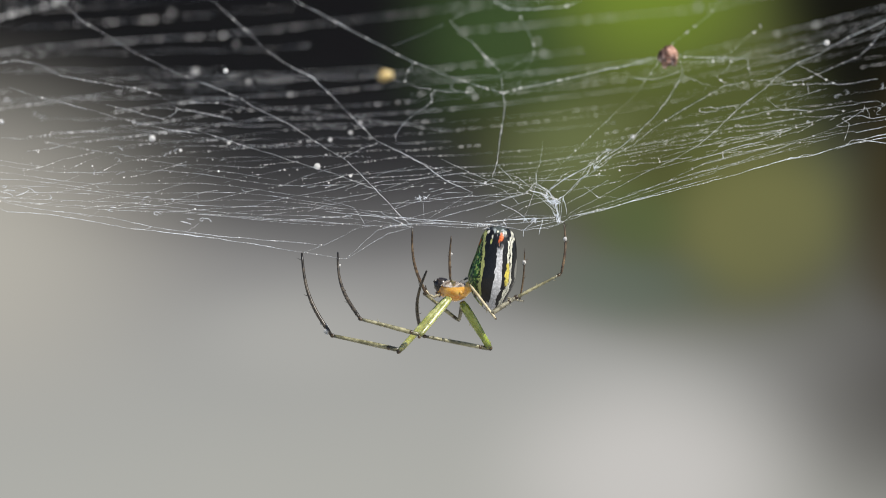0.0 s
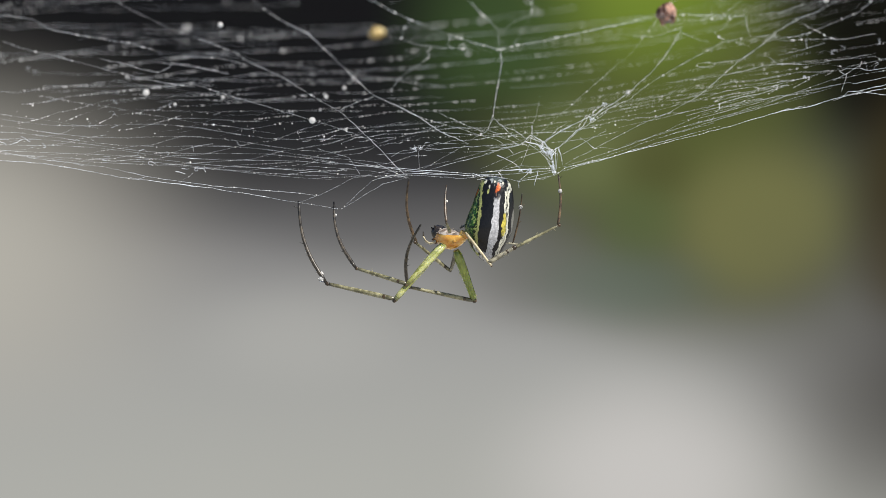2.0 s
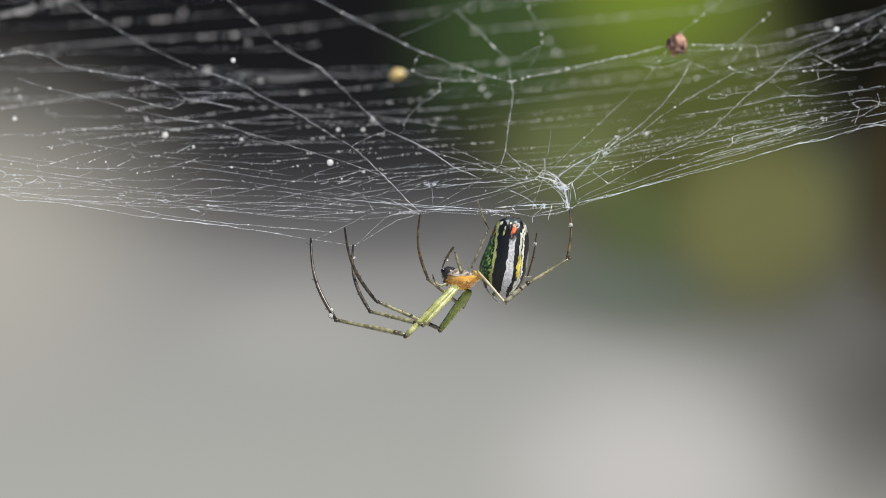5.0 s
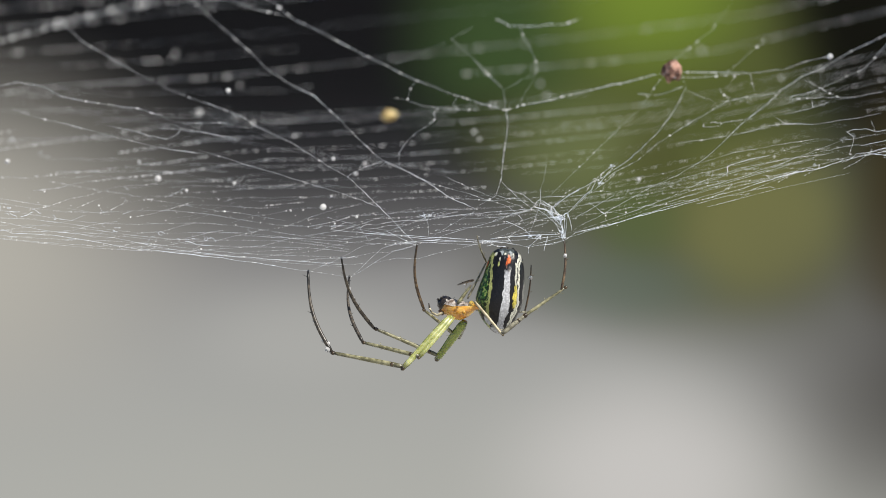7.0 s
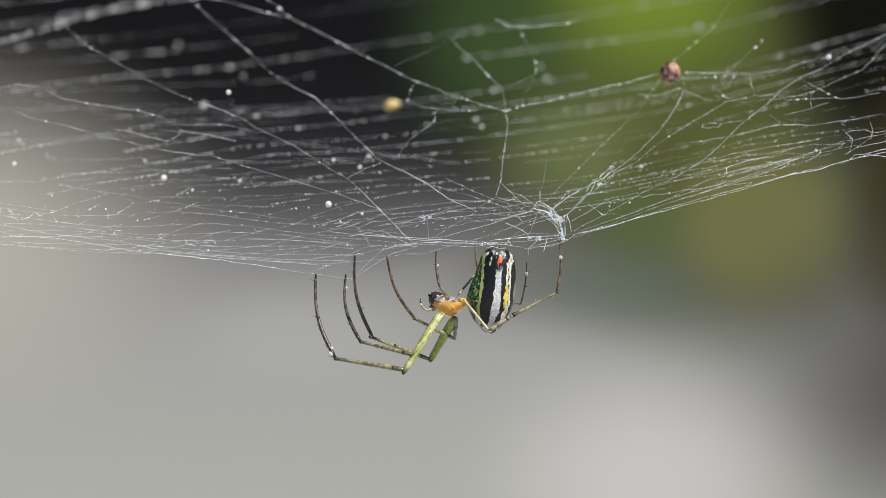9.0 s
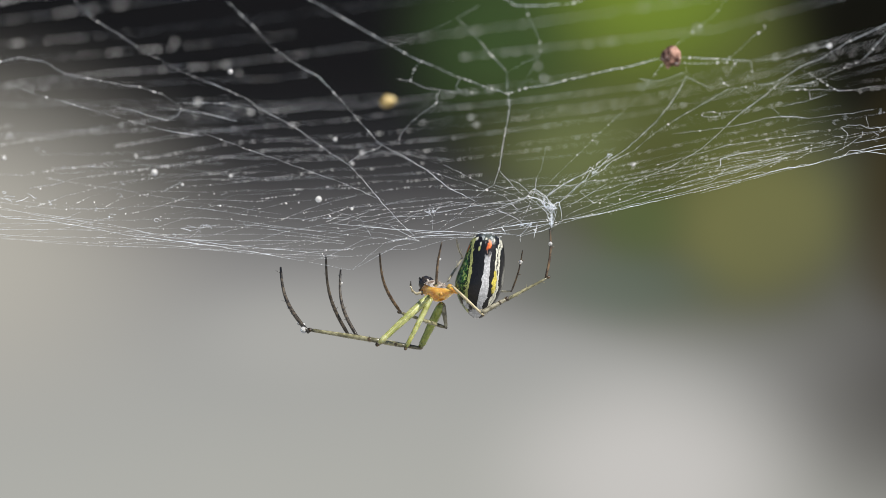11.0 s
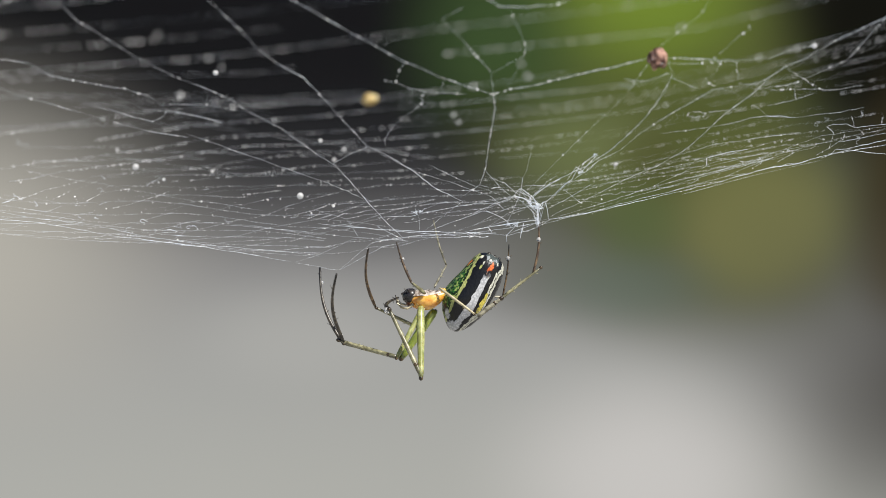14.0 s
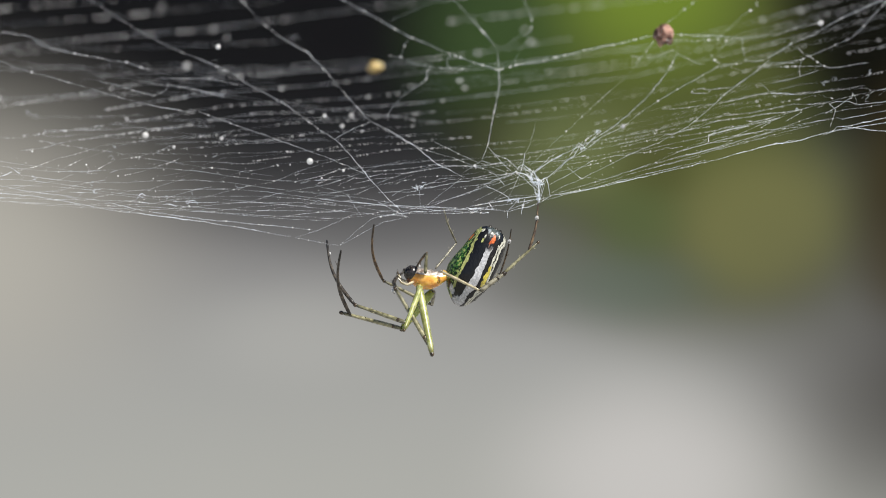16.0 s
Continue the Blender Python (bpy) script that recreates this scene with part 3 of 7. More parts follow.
stay(0.007, (-6.35, 0.00, -0.25), (-4.91, -0.05, -0.10), (-3.47, -0.66, -0.01), (-2.63, -0.81, 0.02), (-1.68, -0.99, 0.09), (-1.08, -0.72, 0.07))
stay(0.010, (-6.07, 0.00, -1.23), (-4.92, 0.00, -0.89), (-3.47, 0.00, -0.53), (-2.67, 0.00, -0.27), (-1.95, -0.47, -0.02), (-1.38, -0.92, 0.09), (-0.96, -1.92, 0.33))
stay(0.009, (-3.26, 0.00, -0.41), (-2.23, -0.13, -0.08), (-1.52, -0.73, 0.04))
stay(0.011, (-2.59, 0.00, -0.45), (-1.83, 0.00, -0.78), (-1.42, 0.00, -1.09))
stay(0.010, (-1.42, 0.00, -1.09), (-1.12, 0.00, -0.44), (-0.94, -0.80, 0.09), (-0.90, -2.45, 0.46))
stay(0.013, (-0.99, -3.96, 0.85), (-0.90, -2.45, 0.46))
stay(0.005, (-0.83, -7.70, 1.98), (-0.83, -6.67, 1.65), (-0.84, -5.07, 1.17), (-0.98, -3.81, 0.80))
stay(0.014, (-1.43, -0.71, 0.04), (-1.18, -1.59, 0.24), (-1.07, -2.40, 0.43), (-0.90, -2.45, 0.46))
stay(0.025, (-0.90, -2.45, 0.46), (-0.64, -1.93, 0.35), (-0.16, -0.85, 0.16), (0.06, 0.00, -0.10), (0.27, 0.00, -0.17))
stay(0.025, (-1.17, -1.39, 0.19), (-1.01, -1.15, 0.15), (-0.65, -0.81, 0.11), (-0.32, -0.05, 0.02), (0.06, 0.00, -0.10))
stay(0.010, (-0.94, -0.68, 0.07), (-0.32, 0.00, -0.31), (0.26, 0.00, -0.84))
stay(0.011, (-0.68, -1.46, 0.24), (-0.17, 0.00, -0.25), (0.20, 0.00, -0.67))
stay(0.016, (0.12, 0.00, -0.13), (0.36, 0.00, -0.17), (0.62, 0.00, -0.02), (0.70, 0.00, -0.38), (0.81, 0.00, -0.94))
stay(0.025, (0.12, 0.00, -0.19), (0.23, 0.00, -0.52), (0.32, 0.00, -0.84), (0.42, 0.00, -1.41))
stay(0.015, (0.21, 0.00, -0.25), (0.35, 0.00, -0.76), (0.45, 0.00, -1.38))
stay(0.013, (-0.31, 0.10, -0.00), (-0.00, 0.00, -0.40), (0.26, 0.00, -0.67))
stay(0.020, (-0.21, -0.76, 0.14), (0.11, -1.77, 0.38), (0.54, -2.87, 0.69), (1.19, -3.67, 0.98), (1.92, -4.52, 1.32), (2.01, -5.08, 1.49), (2.58, -6.17, 1.90))
stay(0.014, (-0.31, -0.44, 0.08), (0.01, -2.00, 0.42), (0.35, -3.19, 0.75), (0.75, -3.93, 0.99))
stay(0.018, (-0.10, -1.36, 0.27), (0.42, -2.48, 0.58), (0.96, -3.28, 0.85))
stay(0.015, (0.62, 0.00, -0.02), (1.17, -1.86, 0.53), (1.60, -3.07, 0.88), (1.82, -4.72, 1.36))
stay(0.009, (0.87, 0.12, 0.13), (1.43, -2.28, 0.67), (2.42, -4.11, 1.29), (2.70, -5.11, 1.61))
stay(0.015, (1.38, -3.01, 0.84), (1.66, -4.64, 1.31), (2.01, -4.09, 1.21), (2.55, -5.83, 1.79))
stay(0.009, (-1.31, -2.89, 0.54), (-0.02, -2.73, 0.59), (1.14, -2.43, 0.66), (1.69, -2.68, 0.80), (2.26, -2.63, 0.88), (2.63, -2.32, 0.87))
stay(0.007, (0.08, -0.74, 0.17), (1.11, -0.64, 0.28), (2.14, -0.63, 0.44), (3.00, -0.76, 0.62), (3.63, -0.92, 0.77))
stay(0.009, (1.64, -0.98, 0.42), (2.10, 0.47, 0.28), (2.47, 0.00, -0.08))
stay(0.006, (2.47, 0.00, -0.08), (2.91, 0.00, -0.03), (3.64, 0.00, -0.13))
stay(0.007, (0.64, 0.00, -0.47), (1.59, 0.00, 0.02), (2.30, -0.37, 0.42), (2.93, -1.56, 0.76))
stay(0.008, (-0.50, -0.76, 0.11), (0.34, 0.00, -1.29))
stay(0.008, (0.62, 0.00, -0.02), (0.45, 0.00, -1.38))
stay(0.009, (0.15, 0.38, 0.01), (0.40, 0.00, -1.29))
stay(0.008, (-0.17, 0.00, -0.16), (0.37, 0.00, -1.35))
stay(0.008, (0.45, 0.00, -0.05), (0.42, 0.00, -1.38))
stay(0.009, (-0.89, -2.27, 0.41), (0.06, 0.00, -0.10))
stay(0.010, (-1.08, -2.14, 0.37), (-0.22, -0.87, 0.16), (0.21, 0.00, -0.14))
# bundle along the lower side of the hub
stay(0.026, (-3.42, 0.00, -1.35), (-2.25, 0.00, -1.25), (-1.07, 0.00, -1.18), (-0.19, 0.00, -1.13), (0.19, 0.00, -1.11))
stay(0.006, (-2.69, 0.00, -1.30), (-1.95, 0.00, -1.11), (-1.36, 0.00, -1.00), (0.11, 0.00, -1.05))
stay(0.012, (-3.48, 0.00, -1.44), (-2.84, 0.00, -1.54), (-2.31, 0.00, -1.63), (-1.43, 0.00, -1.79), (-0.49, 0.00, -1.66), (0.42, 0.00, -1.43))
stay(0.011, (-1.43, 0.00, -1.79), (-1.07, 0.00, -1.47), (-0.90, 0.00, -1.30))
stay(0.009, (-2.51, 0.00, -1.33), (-2.31, 0.00, -1.63))
stay(0.010, (-1.43, 0.00, -1.79), (-1.44, 0.00, -2.12))
stay(0.014, (-0.45, 0.00, -1.22), (-0.55, 0.00, -1.66), (-0.64, 0.00, -2.01))
stay(0.005, (-0.55, 0.00, -1.66), (-0.20, 0.00, -1.69), (0.45, 0.00, -1.44))
stay(0.012, (-3.72, 0.00, -1.55), (-3.31, 0.00, -1.47), (-2.84, 0.00, -1.57))
stay(0.010, (-3.61, 0.00, -1.73), (-3.31, 0.00, -1.65), (-2.93, 0.00, -1.77), (-2.61, 0.00, -1.75))
stay(0.009, (-3.84, 0.00, -1.40), (-3.43, 0.00, -1.56), (-3.07, 0.00, -1.47))
# lower edge towards the side
stay(0.0153, (0.45, 0.00, -1.44), (0.99, 0.00, -1.09), (1.87, 0.00, -0.87), (3.05, 0.00, -0.59))
stay(0.0145, (3.05, 0.00, -0.59), (4.23, 0.00, -0.25), (6.29, 0.00, 0.28), (9.15, 0.00, 1.03), (12.18, 0.00, 1.93), (13.59, 0.00, 2.17), (15.04, 0.00, 2.65), (16.94, 0.00, 3.01), (19.49, 0.00, 3.49))
stay(0.0062, (0.51, 0.00, -1.35), (1.58, 0.00, -1.01), (3.05, 0.00, -0.62), (4.53, 0.00, -0.11), (6.00, 0.00, 0.31), (8.95, 0.00, 1.12))
stay(0.0055, (0.46, 0.00, -1.11), (1.58, 0.00, -0.92), (2.76, 0.00, -0.58), (3.94, 0.00, -0.16), (4.97, 0.00, 0.21), (6.00, 0.00, 0.55), (8.66, 0.00, 1.30))
stay(0.0047, (0.99, 0.00, -0.97), (2.46, 0.00, -0.49), (3.94, 0.00, -0.01), (6.01, 0.00, 0.78), (8.66, 0.00, 1.54))
stay(0.0145, (12.12, 0.00, 1.93), (12.42, 0.00, 2.04), (12.77, 0.00, 2.01), (13.07, 0.00, 2.18), (13.59, 0.00, 2.20))
stay(0.0136, (14.83, 0.00, 2.48), (15.27, 0.00, 2.65), (15.57, 0.00, 2.94), (16.15, 0.00, 2.99), (16.95, 0.00, 3.18), (19.48, 0.00, 3.78))
stay(0.0119, (15.13, 0.00, 2.71), (15.71, 0.00, 2.82), (16.30, 0.00, 2.93), (16.94, 0.00, 2.86), (19.52, 0.00, 2.58))
stay(0.0136, (10.68, -2.06, 2.65), (9.67, -2.25, 2.44), (8.58, -2.05, 2.13), (8.79, -0.89, 1.95), (8.63, -0.24, 1.81))
stay(0.0055, (8.37, 0.00, 1.57), (8.51, 0.00, 1.39), (8.63, 0.00, 1.60))
stay(0.0055, (8.51, 0.00, 1.39), (8.48, 0.00, 1.22))
# fine fan
stay(0.0039, (6.00, 0.00, 0.55), (8.95, 0.00, 1.48), (12.49, 0.00, 2.51), (14.84, 0.00, 3.16))
stay(0.0039, (6.01, 0.00, 0.78), (8.04, -0.85, 1.76), (9.67, -1.01, 2.19), (12.60, -0.18, 2.79))
stay(0.0039, (6.87, -0.00, 1.36), (8.60, -0.39, 1.83), (11.79, -0.57, 2.64), (14.25, 0.00, 2.96))
stay(0.0031, (3.94, 0.00, 0.08), (7.48, 0.00, 1.20), (10.72, 0.00, 2.04), (13.37, 0.00, 2.62))
stay(0.0031, (3.41, -1.71, 0.89), (4.96, -1.79, 1.23), (6.93, -1.92, 1.71), (9.54, -1.81, 2.32), (12.58, -2.45, 3.21))
stay(0.0039, (5.04, -3.32, 1.61), (6.97, -3.68, 2.14), (8.61, -4.01, 2.61), (10.97, -3.42, 3.04), (13.07, -2.81, 3.42))
stay(0.0039, (7.19, 0.00, 1.06), (9.84, 0.00, 1.85), (12.73, -0.29, 2.83), (15.73, 0.00, 3.44))
stay(0.0039, (10.13, 0.00, 1.84), (12.73, -0.29, 2.83), (14.56, -1.27, 3.46), (16.81, -0.61, 3.91), (19.26, 0.11, 4.40))
# the side away from the hub
stay(0.007, (-3.41, 0.00, -1.15), (-2.47, 0.00, -0.74), (-1.73, 0.00, -0.39), (-0.83, 0.42, -0.10), (0.12, 0.00, -0.13))
stay(0.006, (-1.73, 0.00, -0.39), (-2.03, -0.18, -0.08), (-3.20, -0.53, -0.04))
stay(0.005, (-1.29, -0.96, 0.08), (-2.46, 0.46, -0.17), (-4.08, 0.00, -0.29), (-5.55, 0.00, -0.34))
stay(0.005, (-4.08, -1.18, 0.08), (-5.41, 0.00, -0.58), (-6.44, 0.00, -1.22))
# bundle along the lower side of the hub
stay(0.013, (-8.50, 0.00, -1.57), (-6.73, 0.00, -1.43), (-4.09, 0.00, -1.50), (-2.47, 0.00, -1.45), (-0.86, 0.00, -1.34), (0.41, 0.00, -1.20))
stay(0.008, (-10.27, 0.00, -0.82), (-8.50, 0.00, -1.09), (-6.44, 0.00, -1.25), (-4.09, 0.00, -1.41), (-2.47, 0.00, -1.48))
stay(0.007, (-11.74, 0.00, -0.81), (-8.50, 0.00, -1.15), (-6.14, 0.00, -1.37), (-3.50, 0.00, -1.56))
stay(0.006, (-8.79, 0.00, -1.53), (-6.44, 0.00, -1.52), (-4.38, 0.00, -1.67), (-2.47, 0.00, -1.51))
stay(0.009, (-5.70, 0.03, -0.10), (-6.75, 0.59, -0.14), (-7.47, 0.00, -0.24), (-8.06, 0.00, -0.56))
stay(0.008, (-6.67, 0.00, -0.28), (-6.61, 0.00, -1.22))
stay(0.006, (-6.82, 0.00, -0.28), (-7.91, 0.00, -0.39), (-8.79, 0.00, -0.47))
stay(0.006, (-8.79, 0.00, -0.92), (-8.06, 0.00, -1.33), (-7.32, 0.00, -1.66))
stay(0.005, (-11.89, 0.00, -0.16), (-10.27, 0.00, -0.64), (-9.68, 0.00, -1.50))
stay(0.006, (-12.86, 0.00, -2.96), (-11.74, 0.00, -2.55), (-9.97, 0.00, -1.65), (-8.79, 0.00, -1.51))
stay(0.006, (-10.65, 0.00, -3.29), (-9.09, 0.00, -1.83), (-8.06, 0.00, -1.54), (-7.17, 0.00, -1.63))
stay(0.005, (-10.65, 0.00, -3.29), (-8.50, 0.00, -1.98), (-7.17, 0.00, -1.63))
stay(0.007, (-12.86, 0.00, -2.96), (-11.44, 0.00, -3.20), (-10.65, 0.00, -3.29))
# lower edge of the web
stay(0.011, (-29.55, 0.00, -0.46), (-28.35, 0.00, -0.88), (-26.26, 0.00, -1.01), (-24.48, 0.00, -1.28), (-21.50, 0.00, -1.80), (-19.13, 0.00, -2.05), (-17.35, 0.00, -2.26), (-12.86, 0.00, -2.96))
stay(0.006, (-29.55, 0.00, -0.16), (-26.57, 0.00, -0.77), (-22.99, 0.00, -1.17), (-20.61, 0.00, -1.69), (-17.35, 0.00, -2.11), (-11.74, 0.00, -2.58))
stay(0.006, (-25.37, 0.00, -1.22), (-24.93, 0.00, -0.92), (-23.94, 0.00, -1.14), (-23.59, 0.00, -0.84))
stay(0.006, (-19.13, 0.00, -2.05), (-18.78, 0.00, -1.78), (-18.36, 0.00, -1.46))
stay(0.007, (-21.65, 0.00, -1.71), (-21.21, 0.00, -1.80), (-20.85, 0.00, -1.68))
stay(0.006, (0.15, 0.61, -0.03), (-1.44, 0.00, -0.60), (-2.47, 0.00, -1.24))
stay(0.005, (0.41, 0.00, -1.26), (-0.71, 0.00, -1.54), (-1.59, 0.00, -1.78))
stay(0.006, (-0.98, -1.49, 0.21), (-1.81, -3.40, 0.64), (-2.87, -4.46, 0.91))
stay(0.005, (-6.82, 0.00, -0.28), (-5.53, -1.13, 0.09), (-4.08, -1.18, 0.08))
stay(0.005, (-7.17, 0.00, -1.66), (-8.50, 0.00, -1.39), (-10.27, 0.00, -1.20), (-12.63, 0.00, -1.07))
stay(0.005, (-7.91, 0.00, -0.98), (-9.97, 0.00, -0.73), (-12.63, 0.00, -0.60))
stay(0.005, (-7.17, 0.00, -1.66), (-9.68, 0.00, -1.56), (-12.63, 0.00, -1.31), (-16.77, 0.00, -1.08))

# Curtain of the sheet that hangs down to the lower edge: along it f, up it g.
FOLD = (Vector((-30.16, -0.05, -0.62)),
        Vector((-10.14, -1.05, -1.95)),
        Vector((-28.72, -5.03, 1.16)),
        Vector((-9.37, -5.00, 0.20)))


def curtain(f, g):
    low, high = FOLD[0].lerp(FOLD[1], f), FOLD[2].lerp(FOLD[3], f)
    return low.lerp(high, g) + Vector((0, 0, -.35 * math.sin(math.pi * g)))


f0 = -.12
while f0 < .93:
    # spiral threads that rise away from the lower edge
    top = rng.uniform(.7, 1.25)
    span = rng.uniform(.42, .52) * top
    line = []
    for k in range(11):
        p = curtain(f0 + span * k / 10, top * k / 10)
        line.append(p + Vector((0, rng.gauss(0, .05), rng.gauss(0, .04) - .06 * (k % 3 == 1))))
    bead_run(line, .85, .022, web)
    if rng.random() < .3:
        cut = rng.randint(3, 7)
        strand("spiral_thread", line[:cut], rng.uniform(.0018, .0032), web)
        line = line[cut:]
    line = dashes(line)
    strand("spiral_thread", line, [.0024 * math.exp(rng.gauss(0, .5)) for _ in line], web)
    f0 += rng.uniform(.085, .15)


for k in range(8):
    # long threads beside the lower edge
    g = -.05 + .14 * k + rng.uniform(-.05, .05)
    line = dashes([curtain(-.15 + 1.1 * n / 12, g + .06 * math.sin(n + k)) for n in range(13)])
    strand("spiral_thread", line, [.0026 * math.exp(rng.gauss(0, .6)) for _ in line], web)
    bead_run(line, .6, .022, web)


for k in range(26):
    # torn runs of the spiral towards the side, most of them level, a few aslant
    X, Y = rng.uniform(-32, -14), rng.uniform(-30, -4)
    way = rng.gauss(-.30, .06) if k % 6 else rng.uniform(.4, .9)
    line = []
    for n in range(rng.randint(5, 14)):
        line.append(on_web(X + n, Y + way * n + rng.gauss(0, .06), rng.gauss(0, .03)))
    rad = rng.uniform(.0012, .0028)
    bead_run(line, .6, .026, web)
    line = dashes(line)
    strand("spiral_thread", line, [rad * math.exp(rng.gauss(0, .4)) for _ in line], web)


def curl(p, size, parent, radius):
    """A crumpled loose end of silk that winds back on itself."""
    u, turn = rng.uniform(-.5, .5), rng.gauss(0, .2)
    side = rng.choice((-1, 1))
    pts = [p.copy()]
    for _ in range(rng.randint(9, 17)):
        turn = .8 * turn + rng.gauss(0, .2)
        u += turn
        p = p + Vector((side * math.cos(u), rng.gauss(0, .3), math.sin(u) * .6)) * size * rng.uniform(.05, .10)
        pts.append(p.copy())
    strand("tuft", pts, [radius * math.exp(rng.gauss(0, .35)) for _ in pts], parent)
    bead_run(pts, .8, radius * 2.4, parent)


for _ in range(18):
    p = Vector((-30, 0, .25)).lerp(Vector((-17, 0, -1.9)), rng.random() ** 1.6) + Vector((0, -rng.random(), .5 * rng.random()))
    curl(p, rng.uniform(.35, .9), guys, rng.uniform(.008, .015))
for _ in range(9):
    curl(curtain(rng.uniform(-.1, 1), rng.uniform(0, 1.1)), rng.uniform(.3, .8), web, rng.uniform(.004, .009))
for _ in range(6):
    curl(on_web(rng.uniform(4, 19), rng.uniform(-14, -1)), rng.uniform(.4, 1.0), web, rng.uniform(.005, .010))
for _ in range(4):
    curl(on_web(rng.uniform(-28, -6), rng.uniform(-12, 0)), rng.uniform(.3, .7), web, rng.uniform(.004, .010))
for _ in range(4):
    curl(on_web(rng.uniform(-26, -12), rng.uniform(-20, -8)), rng.uniform(.5, 1.1), web, rng.uniform(.005, .009))
for x0, x1, y0, y1, count in ((7, 20, -8, 3, 10),):
    # torn cross threads along the fold
    ends = [on_web(rng.uniform(x0, x1), rng.uniform(y0, y1), rng.gauss(0, .12)) for _ in range(count)]
    for a in ends:
        b = sorted(ends, key=lambda n: (n - a).length)[rng.randint(1, 3)]
        mid = a.lerp(b, rng.uniform(.3, .7)) + Vector((rng.gauss(0, .15), 0, rng.gauss(0, .10)))
        strand("tangle_thread", [a, mid, b], rng.uniform(.0025, .0045), web)
        bead_run([a, mid, b], .8, .022, web)
for row in ((5.45, 4.83, 0, .13, 36), (4.95, 5.18, 0, .15, 20), (5.60, 4.10, 0, .07, 10), (5.68, 3.76, 0, .05, 7), (3.95, 3.86, 0, .05, 6), (4.4, 3.84, 0, .05, 7), (7.6, 6.55, -3, .06, 9), (-1.54, 4.96, 0, .06, 9), (-1.25, 5.02, 0, .05, 7), (4.47, 3.82, 0, .04, 5), (8.28, 7.42, -6, .05, 7)):
    # knots of packed silk: lumps with short loose ends
    bits = []
    for k in range(row[4]):
        p = spot(*row[:3]) + Vector((rng.gauss(0, row[3] * 1.2), rng.gauss(0, .12), rng.gauss(0, row[3] * .55)))
        if k % 3 == 0:
            r = rng.uniform(.018, .042)
            bits.append(ball(p, r * rng.uniform(1, 2.2), r, r * rng.uniform(.6, 1), 7, 5))
        else:
            d = Vector((rng.gauss(0, 1), rng.gauss(0, .3), rng.gauss(0, .6))).normalized() * rng.uniform(.06, .18)
            bits.append(tube([p - d, p + Vector((rng.gauss(0, .02), 0, rng.gauss(0, .03))), p + d], rng.uniform(.007, .015), 5))
    v, f = gather(bits)
    knot = piece("silk_knot", smooth(mesh_of("silk_knot", v, f, silk)), guys, "dense white knot of silk")
    settle(knot, [spot(*row[:3])])

for _ in range(70):
    # drops on the curtain
    c = curtain(rng.uniform(-.1, 1), rng.uniform(0, 1.1))
    r = rng.uniform(.007, .017) + .034 * rng.random() ** 5
    beads["orb_web"].append(ball(c, r, r, r, 8, 6))
for _ in range(60):
    # loose drops on the fold
    c = on_web(rng.uniform(-29, 6), rng.uniform(-7, 2), rng.gauss(0, .05))
    r = rng.uniform(.009, .019) + .034 * rng.random() ** 5
    beads["orb_web"].append(ball(c, r, r, r, 8, 6))
for parent in (web, guys):
    v, f = gather(beads[parent.name])
    piece("dew_spray", smooth(mesh_of("dew_spray", v, f, dew)), parent, "spray of tiny dew beads, whitened in place of glints", "stuff")
DROPS = [(web, -11.81, -5.74, .74, .19), (web, -10.34, -3.13, .47, .10), (web, -18.63, -12.44, 1.44, .17), (web, -14.36, -27.88, 2.38, .17),
         (web, -2.3, -30.82, 2.66, .12), (web, -4.06, -29.07, 2.57, .12), (web, -4.45, -23.56, 2.04, .11), (web, -15.26, -12.13, 1.29, .10),
         (web, -24.89, -14.19, 1.95, .12), (web, -23.35, -19.12, 2.36, .11), (web, -17.84, -9.5, 1.16, .09), (web, -9.08, -18.07, 1.62, .14),
         (web, -9.6, -15.86, 1.42, .10), (web, -12.88, -24.73, 2.43, .12), (web, -2.57, -32.0, 2.88, .10), (web, 2.33, -34.41, 3.62, .12),
         (web, -12.6, -30.42, 2.98, .09), (web, -14.17, -34.05, 3.41, .10), (web, -18.81, -15.86, 1.82, .08), (web, 2.7, -13.02, 1.57, .11),
         (guys, -15.53, -10.38, 4.94, .14), (guys, -10.55, -12.31, 1.55, .11), (guys, 11.64, -12.17, 5.98, .15), (guys, -3.46, -2.31, 0.51, .08),
         (guys, -.85, .2, -1.30, .09)]
for parent, x, y, z, r in DROPS:
    r *= .62 if y < -18 else .85
    v, f = ball((0, 0, 0), r, r * .95, r, 14, 9)
    d = piece("dewdrop", smooth(mesh_of("dewdrop", v, f, drop_water)), parent, "round half-clear dewdrop, whitened in place of glints")
    d.location = (x * MM, y * MM, z * MM)

